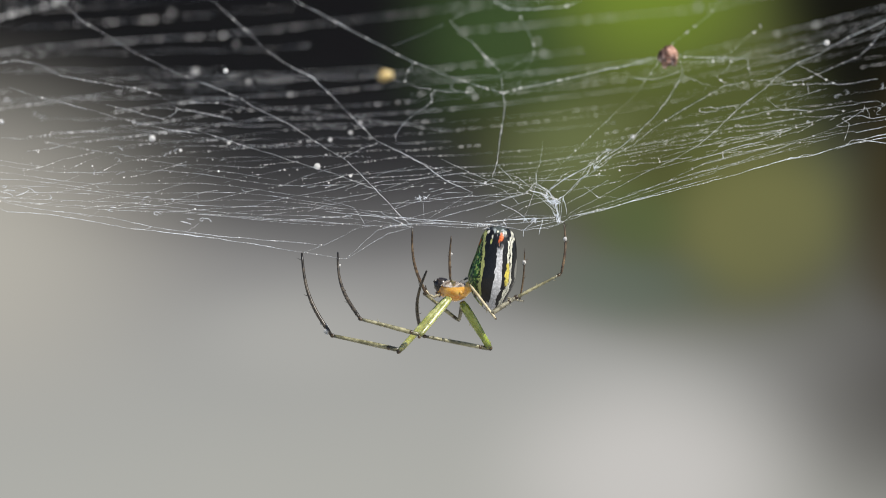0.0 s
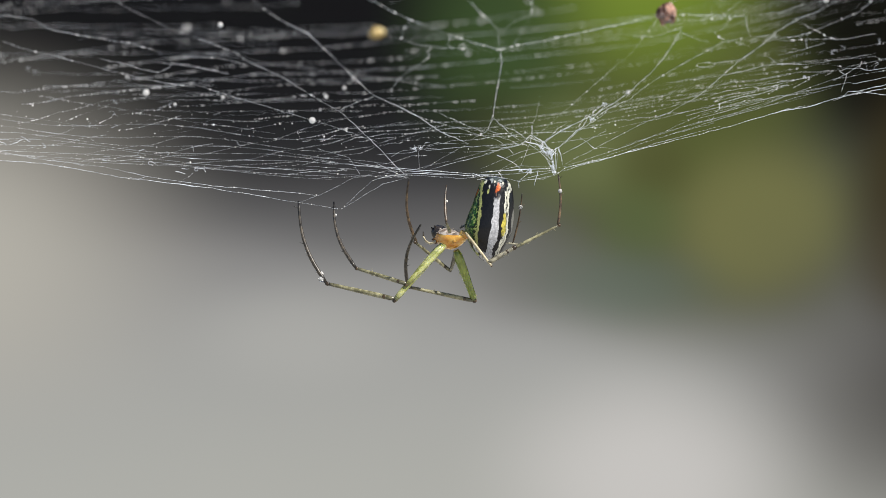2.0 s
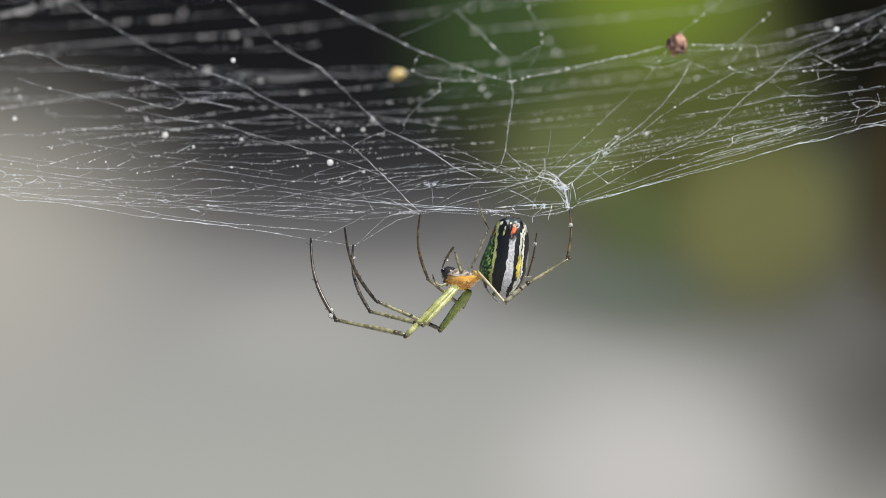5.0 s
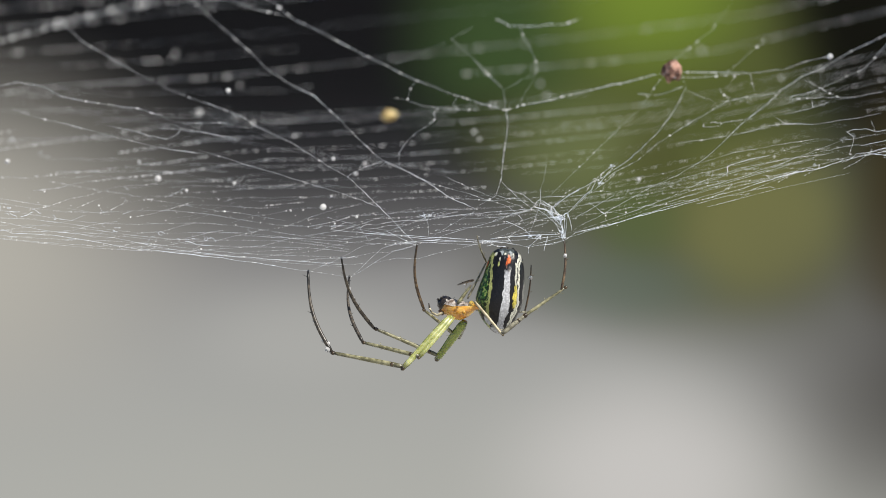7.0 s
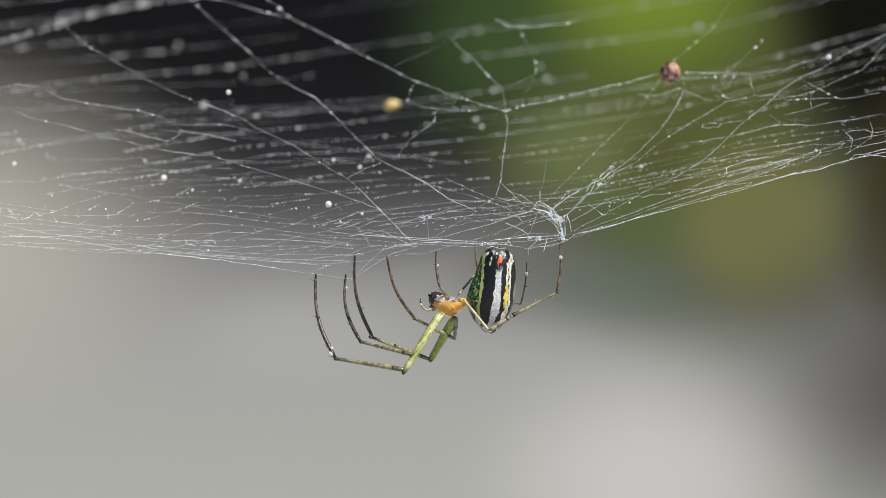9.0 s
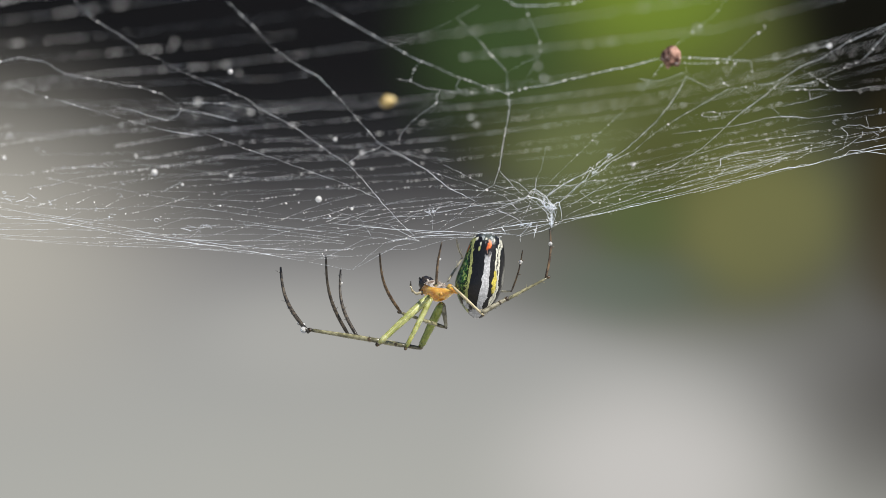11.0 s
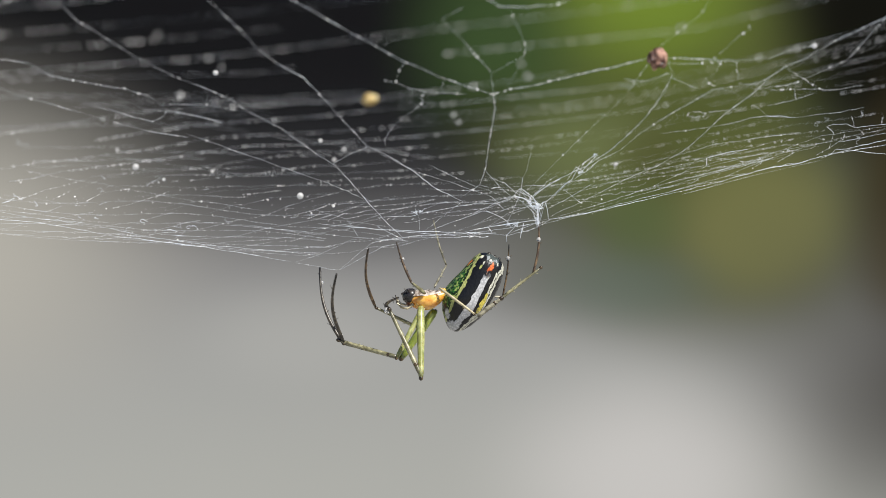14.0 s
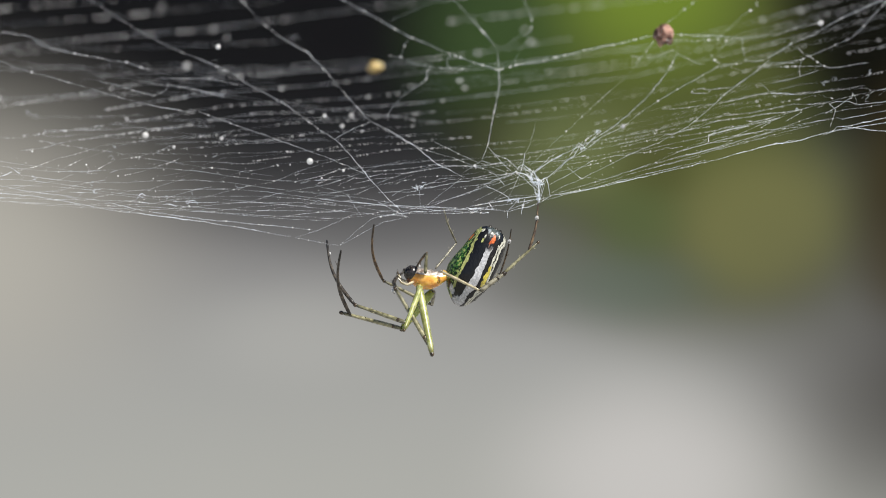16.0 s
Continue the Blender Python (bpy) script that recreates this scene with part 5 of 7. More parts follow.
    walk(part["prosoma"], [
         at(0, 0.000, 0.000, 0.000, 1.9, -2.9, -33.5),
         at(0.5, 0.000, 0.000, 0.000, 1.7, -2.8, -31.9),
         at(1, 0.000, 0.000, 0.000, 1.0, -1.4, -36.9),
         at(1.5, 0.000, 0.000, 0.000, 0.0, -0.0, -41.3),
         at(2, 0.000, 0.000, 0.000, -0.7, 0.8, -41.4),
         at(2.5, 0.000, 0.000, 0.000, 0.5, -0.6, -38.5),
         at(3, 0.000, 0.000, 0.000, -2.2, 2.5, -42.0),
         at(3.5, 0.000, 0.000, 0.000, 1.6, -1.8, -42.0),
         at(4, 0.000, 0.000, 0.000, 0.0, -0.0, -41.3),
         at(4.5, 0.000, 0.000, 0.000, -2.0, 3.3, -31.6),
         at(5, 0.000, 0.000, 0.000, 1.9, -2.9, -33.5),
         at(7.5, 0.000, 0.000, 0.000, 0.8, -1.2, -34.0),
         at(8, 0.000, 0.000, 0.000, 1.0, -1.4, -36.9),
         at(8.5, 0.000, 0.000, 0.000, -0.9, 1.2, -37.4),
         at(9, 0.000, 0.000, 0.000, 0.4, -0.5, -37.1),
         at(11.5, 0.000, 0.000, 0.000, -4.6, 5.1, -41.9),
         at(12, 0.000, 0.000, 0.000, 3.3, -3.7, -42.1),
         at(12.5, 0.000, 0.000, 0.000, 6.2, -7.7, -39.2),
         at(13, 0.000, 0.000, 0.000, 3.5, -9.2, -21.1),
         at(13.5, 0.000, 0.000, 0.000, 5.5, -11.2, -26.2),
         at(14, 0.000, 0.000, 0.000, 0.0, -10.3, 0.0),
         at(14.5, 0.000, 0.000, 0.000, 1.7, -6.3, -14.9),
         at(15, 0.000, 0.000, 0.000, -0.7, 2.3, -16.7),
         at(15.5, 0.000, 0.000, 0.000, 2.8, -6.6, -22.8),
         at(16, 0.000, 0.000, 0.000, 0.0, -1.0, 0.0)])
    walk(part["abdomen"], [
         at(0, 1.190, 0.200, 0.470, 0.0, 5.8, 0.0),
         at(0.5, 1.308, 0.200, 0.294, 0.0, 6.3, 0.0),
         at(1, 1.367, 0.200, 0.309, 0.0, 6.3, 0.0),
         at(1.5, 1.411, 0.200, 0.353, 0.0, 6.1, 0.0),
         at(2, 1.322, 0.200, 0.411, 0.0, 6.0, 0.0),
         at(2.5, 1.308, 0.200, 0.441, 0.0, 6.3, 0.0),
         at(3, 1.308, 0.200, 0.411, 0.0, 6.5, 0.0),
         at(3.5, 1.308, 0.200, 0.397, 0.0, 6.6, 0.0),
         at(4, 1.308, 0.200, 0.529, 0.0, 5.6, 0.0),
         at(4.5, 1.543, 0.200, 0.176, 0.0, 13.8, 0.0),
         at(5, 1.411, 0.200, 0.323, 0.0, 7.7, 0.0),
         at(7.5, 1.425, 0.200, 0.338, 0.0, 5.1, 0.0),
         at(8, 1.484, 0.200, 0.264, 0.0, 5.0, 0.0),
         at(8.5, 1.455, 0.200, 0.294, 0.0, 5.7, 0.0),
         at(9, 1.484, 0.200, 0.162, 0.0, 5.9, 0.0),
         at(11.5, 1.469, 0.200, 0.294, 0.0, 8.1, 0.0),
         at(12, 1.528, 0.200, 0.250, 0.0, 8.6, 0.0),
         at(12.5, 1.396, 0.200, 0.514, 0.0, 5.9, 0.0),
         at(13, 1.322, 0.200, 0.411, 0.1, 7.7, 1.0),
         at(13.5, 1.264, 0.200, 0.044, 0.8, 21.3, 2.1),
         at(14, 1.381, 0.200, -0.500, 1.7, 29.0, 3.4),
         at(14.5, 1.352, 0.200, -0.397, 1.7, 28.9, 3.4),
         at(15, 1.396, 0.200, -0.264, 1.8, 31.5, 3.5),
         at(15.5, 1.513, 0.200, -0.206, 1.8, 30.7, 3.5),
         at(16, 1.411, 0.200, -0.029, 1.5, 25.8, 3.3)])
    walk(part["A_femur"], [
         at(0, -1.291, -0.450, -0.928, 135.5, -13.7, -76.9),
         at(0.5, -1.308, -0.450, -0.935, 139.3, -7.4, -83.7),
         at(1, -1.284, -0.450, -0.894, 139.5, -10.6, -81.1),
         at(1.5, -1.263, -0.450, -0.852, 139.4, -11.3, -80.4),
         at(2, -1.279, -0.450, -0.828, 138.2, -12.0, -79.5),
         at(2.5, -1.282, -0.450, -0.877, 137.5, -13.4, -78.0),
         at(3, -1.293, -0.450, -0.785, 139.0, -9.8, -81.6),
         at(3.5, -1.217, -0.450, -0.908, 138.2, -10.6, -80.7),
         at(4, -1.265, -0.450, -0.854, 140.9, -16.7, -76.9),
         at(4.5, -1.418, -0.450, -0.762, 144.3, -17.2, -78.0),
         at(5, -1.293, -0.450, -0.931, 131.8, -16.7, -72.2),
         at(7.5, -1.320, -0.450, -0.876, 134.0, -17.6, -72.6),
         at(8, -1.286, -0.450, -0.881, 135.8, -16.7, -74.4),
         at(8.5, -1.330, -0.450, -0.804, 139.0, -12.4, -79.5),
         at(9, -1.298, -0.450, -0.856, 144.9, -21.0, -75.8),
         at(11.5, -1.347, -0.450, -0.684, 127.9, -16.7, -69.8),
         at(12, -1.164, -0.450, -0.938, 145.3, -16.1, -79.1),
         at(12.5, -1.120, -0.450, -1.053, 166.7, -25.9, -84.1),
         at(13, -1.264, -0.450, -1.102, 175.1, -26.0, -87.9),
         at(13.5, -1.181, -0.450, -1.142, -172.3, -25.1, -93.3),
         at(14, -1.333, -0.450, -1.124, -179.3, -25.0, -90.3),
         at(14.5, -1.357, -0.450, -1.031, -178.9, -20.8, -90.4),
         at(15, -1.492, -0.450, -0.817, -171.0, -21.8, -93.4),
         at(15.5, -1.306, -0.450, -1.030, -159.4, -23.7, -98.6),
         at(16, -1.582, -0.450, -0.910, -167.1, -26.4, -95.8)])
    walk(part["A_tibia"], [
         at(0, -3.747, -1.681, -3.571, 79.9, -3.7, -109.9),
         at(0.5, -3.761, -1.102, -3.828, 78.2, -4.1, -108.8),
         at(1, -3.665, -1.366, -3.765, 76.6, -3.3, -103.5),
         at(1.5, -3.631, -1.430, -3.713, 76.5, -3.7, -105.1),
         at(2, -3.689, -1.504, -3.628, 78.4, -3.8, -107.9),
         at(2.5, -3.685, -1.631, -3.629, 77.4, -3.7, -105.9),
         at(3, -3.726, -1.311, -3.655, 76.3, -5.1, -110.1),
         at(3.5, -3.666, -1.388, -3.730, 77.4, -4.6, -109.7),
         at(4, -3.426, -1.832, -3.706, 83.1, -2.1, -106.9),
         at(4.5, -3.404, -1.809, -3.719, 86.7, -1.1, -108.1),
         at(5, -3.776, -2.015, -3.363, 79.4, -2.8, -104.4),
         at(7.5, -3.683, -2.024, -3.382, 81.0, -2.2, -103.8),
         at(8, -3.627, -1.913, -3.486, 79.4, -2.0, -100.6),
         at(8.5, -3.671, -1.513, -3.613, 81.8, -2.6, -107.1),
         at(9, -3.127, -2.050, -3.729, 82.7, -2.5, -109.1),
         at(11.5, -3.830, -2.050, -2.831, 84.0, -1.1, -100.1),
         at(12, -3.125, -1.708, -3.935, 100.2, 4.2, -112.1),
         at(12.25, -2.454, -1.879, -4.064, 61.1, -11.6, -109.7),
         at(12.5, -1.783, -2.050, -4.193, 18.5, -22.1, -97.1),
         at(13, -1.514, -2.050, -4.361, 13.0, -19.2, -94.3),
         at(13.5, -0.768, -2.050, -4.505, 31.2, -19.3, -101.3),
         at(14, -1.295, -2.045, -4.546, 27.1, -13.7, -96.9),
         at(14.5, -1.295, -1.799, -4.589, 29.3, -19.1, -100.4),
         at(15, -0.976, -1.889, -4.338, 29.9, -17.3, -99.7),
         at(15.5, -0.209, -2.050, -4.262, 90.8, 0.4, -114.5),
         at(16, -0.954, -2.050, -3.992, 34.7, -21.5, -104.3)])
    walk(part["A_metatarsus"], [
         at(0, -7.324, -0.340, -2.892, 14.7, 19.8, -174.9),
         at(0.5, -7.360, 0.185, -3.034, 15.6, 19.1, -174.8),
         at(1, -7.316, -0.437, -2.867, 17.6, 18.6, -174.2),
         at(1.5, -7.260, -0.393, -2.812, 17.1, 19.0, -174.3),
         at(2, -7.298, -0.281, -2.845, 14.4, 18.7, -175.3),
         at(2.5, -7.309, -0.543, -2.783, 17.5, 18.6, -174.3),
         at(3, -7.264, 0.072, -2.733, 17.7, 18.1, -174.3),
         at(3.5, -7.227, -0.041, -2.879, 19.6, 18.8, -173.5),
         at(4, -7.095, -0.700, -3.245, 22.5, 11.4, -175.3),
         at(4.5, -7.074, -0.606, -3.495, 17.1, 15.0, -175.4),
         at(5, -7.427, -1.041, -2.659, 19.5, 16.7, -174.2),
         at(7.5, -7.361, -1.097, -2.781, 17.7, 16.2, -174.9),
         at(8, -7.325, -1.197, -2.781, 21.4, 16.1, -173.8),
         at(8.5, -7.324, -0.360, -3.060, 11.7, 16.9, -176.5),
         at(9, -6.738, -0.779, -3.240, 18.6, 13.3, -175.6),
         at(11.5, -7.587, -1.371, -2.433, 45.2, 19.4, -161.5),
         at(12, -6.686, -0.210, -4.627, 26.5, 34.8, -164.1),
         at(12.5, -2.804, -0.565, -0.869, 65.1, -6.7, 165.8),
         at(13, -2.269, -0.772, -0.874, 79.2, -0.0, 180.0),
         at(13.5, -2.478, -0.619, -1.451, 72.2, 1.4, -175.7),
         at(14, -2.905, -1.049, -1.283, 83.6, -0.4, 176.2),
         at(14.5, -2.925, -0.397, -1.459, 74.5, -0.2, 179.1),
         at(15, -2.685, -0.596, -1.176, 74.3, 0.8, -177.2),
         at(15.5, -3.714, -0.450, -4.318, 22.0, 1.8, -179.3),
         at(16, -2.720, -0.450, -1.164, 77.3, -1.3, 174.4)])
    walk(part["B_femur"], [
         at(0, -1.171, -0.500, -0.978, 134.5, -25.6, -66.3),
         at(0.5, -1.188, -0.500, -0.986, 135.1, -7.4, -82.7),
         at(1, -1.166, -0.500, -0.949, 133.0, -12.9, -76.5),
         at(1.5, -1.146, -0.500, -0.911, 132.1, -17.5, -71.6),
         at(2, -1.163, -0.500, -0.889, 133.5, -13.7, -76.0),
         at(2.5, -1.164, -0.500, -0.934, 132.6, -14.7, -74.5),
         at(3, -1.180, -0.500, -0.851, 133.6, -17.7, -72.3),
         at(3.5, -1.098, -0.500, -0.962, 133.9, -16.4, -73.7),
         at(4, -1.148, -0.500, -0.912, 137.2, -20.1, -72.3),
         at(4.5, -1.306, -0.500, -0.827, 149.5, -22.2, -77.5),
         at(5, -1.174, -0.500, -0.982, 133.3, -20.5, -69.7),
         at(7.5, -1.201, -0.500, -0.930, 135.7, -19.4, -72.0),
         at(8, -1.167, -0.500, -0.934, 136.2, -17.9, -73.6),
         at(8.5, -1.215, -0.500, -0.863, 139.3, -15.8, -76.8),
         at(9, -1.181, -0.500, -0.911, 139.6, -20.4, -73.5),
         at(11.5, -1.238, -0.500, -0.754, 153.6, -12.0, -84.1),
         at(12, -1.043, -0.500, -0.984, 154.4, -20.9, -80.3),
         at(12.5, -0.994, -0.500, -1.089, 152.2, -20.1, -79.7),
         at(13, -1.138, -0.500, -1.139, 159.4, -31.8, -78.8),
         at(13.5, -1.054, -0.500, -1.173, 156.0, -24.6, -79.5),
         at(14, -1.207, -0.500, -1.159, 151.4, -12.6, -83.2),
         at(14.5, -1.234, -0.500, -1.074, 152.1, -10.2, -84.7),
         at(15, -1.377, -0.500, -0.880, 153.6, -20.1, -80.3),
         at(15.5, -1.182, -0.500, -1.072, 147.9, -22.5, -76.5),
         at(16, -1.464, -0.500, -0.965, 153.2, -36.6, -73.2)])
    walk(part["B_tibia"], [
         at(0, -2.676, -2.100, -2.771, 75.3, -0.0, -90.0),
         at(0.5, -3.211, -1.029, -3.047, 73.9, -8.7, -117.6),
         at(1, -3.143, -1.433, -2.895, 74.6, -8.7, -119.0),
         at(1.5, -3.017, -1.746, -2.781, 75.8, -7.5, -117.3),
         at(2, -3.112, -1.476, -2.849, 75.7, -8.1, -118.8),
         at(2.5, -3.110, -1.563, -2.852, 74.5, -7.9, -116.5),
         at(3, -3.023, -1.733, -2.785, 75.8, -7.3, -116.6),
         at(3.5, -2.967, -1.644, -2.917, 74.4, -7.7, -115.5),
         at(4, -2.822, -1.809, -2.930, 77.3, -6.7, -117.4),
         at(4.5, -2.541, -1.742, -3.147, 86.1, -2.1, -117.9),
         at(5, -2.917, -1.890, -2.852, 79.0, -5.5, -116.2),
         at(7.5, -2.912, -1.778, -2.882, 78.6, -4.1, -109.5),
         at(8, -2.912, -1.684, -2.925, 80.5, -4.6, -115.6),
         at(8.5, -2.920, -1.512, -2.978, 81.3, -4.3, -115.9),
         at(9, -2.759, -1.768, -2.973, 79.7, -5.9, -119.3),
         at(11.5, -2.472, -1.171, -3.312, 84.5, -3.3, -121.2),
         at(12, -2.118, -1.625, -3.422, 84.8, -0.0, -90.0),
         at(12.5, -2.166, -1.609, -3.500, 77.7, -7.4, -120.6),
         at(13, -1.857, -2.100, -3.441, 71.6, -1.8, -95.4),
         at(13.5, -2.009, -1.793, -3.573, 77.7, -3.5, -105.8),
         at(14, -2.523, -1.218, -3.653, 78.9, -5.1, -114.5),
         at(14.5, -2.554, -1.082, -3.618, 80.9, -4.8, -117.7),
         at(15, -2.508, -1.606, -3.339, 77.5, -6.0, -115.2),
         at(15.5, -2.453, -1.768, -3.332, 78.2, -3.1, -104.4),
         at(16, -2.158, -2.100, -2.757, 74.1, -8.0, -116.0)])
    walk(part["B_metatarsus"], [
         at(0, -5.743, -2.100, -1.968, 38.1, 13.8, -169.4),
         at(0.5, -5.905, 0.532, -2.159, 36.4, 13.8, -170.0),
         at(1, -5.769, 0.167, -2.061, 36.9, 14.0, -169.7),
         at(1.5, -5.748, -0.219, -1.995, 36.9, 14.0, -169.7),
         at(2, -5.796, 0.124, -2.059, 34.7, 14.3, -170.3),
         at(2.5, -5.844, -0.069, -1.998, 37.6, 13.2, -170.0),
         at(3, -5.777, -0.244, -2.000, 36.8, 12.9, -170.5),
         at(3.5, -5.720, -0.204, -2.057, 38.2, 13.0, -169.9),
         at(4, -5.570, -0.289, -2.230, 38.5, 9.2, -172.7),
         at(4.5, -5.368, -0.234, -2.928, 35.0, 10.5, -172.7),
         at(5, -5.711, -0.453, -2.246, 36.9, 10.7, -172.1),
         at(7.5, -5.844, -0.689, -2.253, 38.4, 8.8, -173.1),
         at(8, -5.747, -0.277, -2.395, 36.7, 9.9, -172.7),
         at(8.5, -5.756, -0.093, -2.492, 36.8, 9.8, -172.7),
         at(9, -5.487, -0.171, -2.400, 38.1, 9.5, -172.6),
         at(11.5, -5.077, 0.429, -3.020, 34.8, 11.5, -172.1),
         at(12, -5.290, -1.625, -3.133, 7.5, 13.8, -178.2),
         at(12.5, -4.702, -0.009, -2.850, 8.3, 17.7, -177.5),
         at(13, -4.829, -1.787, -2.447, 16.1, 15.4, -175.6),
         at(13.5, -4.999, -0.902, -2.896, 17.5, 17.0, -174.7),
         at(14, -5.387, 0.146, -3.035, 21.9, 16.1, -173.6),
         at(14.5, -5.376, 0.448, -3.105, 14.9, 16.3, -175.7),
         at(15, -5.336, -0.198, -2.642, 14.9, 16.2, -175.7),
         at(15.5, -5.467, -0.957, -2.683, 19.2, 15.1, -174.8),
         at(16, -4.874, -0.642, -1.888, 37.8, 17.2, -167.1)])
    walk(part["C_femur"], [
         at(0, -0.563, 0.500, -1.208, -146.9, 18.1, -78.6),
         at(0.5, -0.581, 0.500, -1.201, -141.5, 12.4, -80.3),
         at(1, -0.566, 0.500, -1.175, -144.6, 11.2, -82.1),
         at(1.5, -0.555, 0.500, -1.148, -150.5, 10.9, -83.9),
         at(2, -0.575, 0.500, -1.135, -158.1, 21.9, -81.4),
         at(2.5, -0.569, 0.500, -1.157, -156.5, 25.9, -79.2),
         at(3, -0.601, 0.500, -1.103, -161.9, 22.8, -82.8),
         at(3.5, -0.494, 0.500, -1.163, -169.4, 17.9, -86.7),
         at(4, -0.553, 0.500, -1.146, 164.7, 24.4, -96.5),
         at(4.4, -0.631, 0.500, -1.136, 149.7, 24.9, -104.4),
         at(4.4667, -0.695, 0.500, -1.128, 137.5, 23.8, -110.7),
         at(4.5, -0.726, 0.500, -1.124, 131.6, 22.9, -113.7),
         at(4.5333, -0.750, 0.500, -1.121, 127.1, 22.0, -115.9),
         at(4.6, -0.676, 0.500, -1.148, 133.9, 23.7, -112.7),
         at(5, -0.560, 0.500, -1.205, 139.5, 25.4, -110.2),
         at(7.5, -0.599, 0.500, -1.193, 139.5, 27.9, -111.8),
         at(8, -0.564, 0.500, -1.189, 138.7, 25.5, -110.7),
         at(8.4, -0.564, 0.500, -1.189, 138.7, 25.5, -110.7),
         at(8.4667, -0.635, 0.500, -1.154, 176.0, 31.8, -92.1),
         at(8.5, -0.622, 0.500, -1.160, 169.0, 31.5, -95.8),
         at(8.5333, -0.606, 0.500, -1.168, 160.2, 30.5, -100.4),
         at(8.6, -0.588, 0.500, -1.177, 151.0, 28.9, -105.0),
         at(9, -0.586, 0.500, -1.179, 147.1, 26.9, -106.4),
         at(11.5, -0.686, 0.500, -1.087, 152.6, 27.7, -103.5),
         at(12, -0.437, 0.500, -1.205, 152.8, 13.5, -96.9),
         at(12.5, -0.381, 0.500, -1.246, 146.7, 16.2, -100.4),
         at(13, -0.531, 0.500, -1.284, 152.3, 26.9, -103.4),
         at(13.5, -0.441, 0.500, -1.303, 146.3, 19.4, -102.5),
         at(14, -0.596, 0.500, -1.322, 145.1, -0.0, -90.0),
         at(14.5, -0.633, 0.500, -1.263, 143.9, 11.0, -97.9),
         at(15, -0.813, 0.500, -1.137, 140.5, 25.2, -109.3),
         at(15.5, -0.576, 0.500, -1.265, 144.3, 26.3, -107.7),
         at(16, -0.882, 0.500, -1.215, 137.0, 24.3, -111.0)])
    walk(part["C_tibia"], [
         at(0, 0.958, 1.643, -3.714, 78.7, 3.9, -71.4),
         at(0.5, 1.246, 1.342, -3.583, 84.3, 2.8, -63.8),
         at(1, 1.151, 1.233, -3.662, 84.3, 2.3, -67.7),
         at(1.5, 0.909, 1.169, -3.801, 76.3, 6.5, -65.2),
         at(2, 0.415, 1.740, -3.816, 78.3, 4.5, -69.4),
         at(2.5, 0.420, 1.958, -3.726, 77.5, 4.0, -72.5),
         at(3, 0.209, 1.751, -3.818, 75.9, 4.9, -71.3),
         at(3.5, 0.024, 1.469, -4.064, 94.6, -2.7, -59.8),
         at(4, -1.229, 1.824, -3.877, 87.5, 0.4, -81.7),
         at(4.4, -1.781, 1.948, -3.458, 76.5, 0.7, -85.5),
         at(4.4667, -2.234, 2.050, -3.113, 67.5, 0.3, -88.5),
         at(4.5, -2.455, 2.100, -2.945, 63.1, -0.0, -90.0),
         at(4.5333, -2.627, 2.139, -2.815, 59.7, -0.3, -91.1),
         at(4.6, -2.337, 2.100, -3.044, 64.0, 1.8, -86.1),
         at(5, -2.060, 2.100, -3.276, 66.5, 5.8, -77.0),
         at(7.5, -1.917, 2.100, -3.074, 67.1, 6.1, -75.7),
         at(8, -2.069, 2.100, -3.214, 67.2, 8.5, -70.6),
         at(8.4, -2.069, 2.100, -3.214, 67.2, 8.5, -70.6),
         at(8.4667, -0.811, 2.100, -3.791, 67.3, 14.4, -59.2),
         at(8.5, -1.038, 2.100, -3.687, 67.2, 13.3, -61.3),
         at(8.5333, -1.327, 2.100, -3.555, 67.1, 12.0, -63.9),
         at(8.6, -1.636, 2.100, -3.413, 67.1, 10.5, -66.7),
         at(9, -1.867, 2.100, -3.491, 69.4, 9.8, -65.6),
         at(11.5, -1.791, 2.100, -3.561, 80.4, -0.0, -90.0),
         at(12, -1.779, 1.317, -3.910, 74.6, 7.2, -65.6),
         at(12.5, -1.941, 1.531, -3.757, 73.5, 9.2, -61.8),
         at(13, -1.661, 2.059, -3.761, 73.6, 8.5, -63.3),
         at(13.5, -1.954, 1.726, -3.770, 75.3, 8.0, -61.9),
         at(14, -2.364, 0.500, -3.854, 73.5, 8.4, -63.8),
         at(14.5, -2.384, 1.230, -3.736, 76.2, 7.1, -63.2),
         at(15, -2.320, 2.100, -3.282, 77.4, 6.2, -64.2),
         at(15.5, -1.949, 2.100, -3.504, 74.5, 5.3, -71.6),
         at(16, -2.491, 2.100, -3.246, 75.7, 8.0, -61.2)])
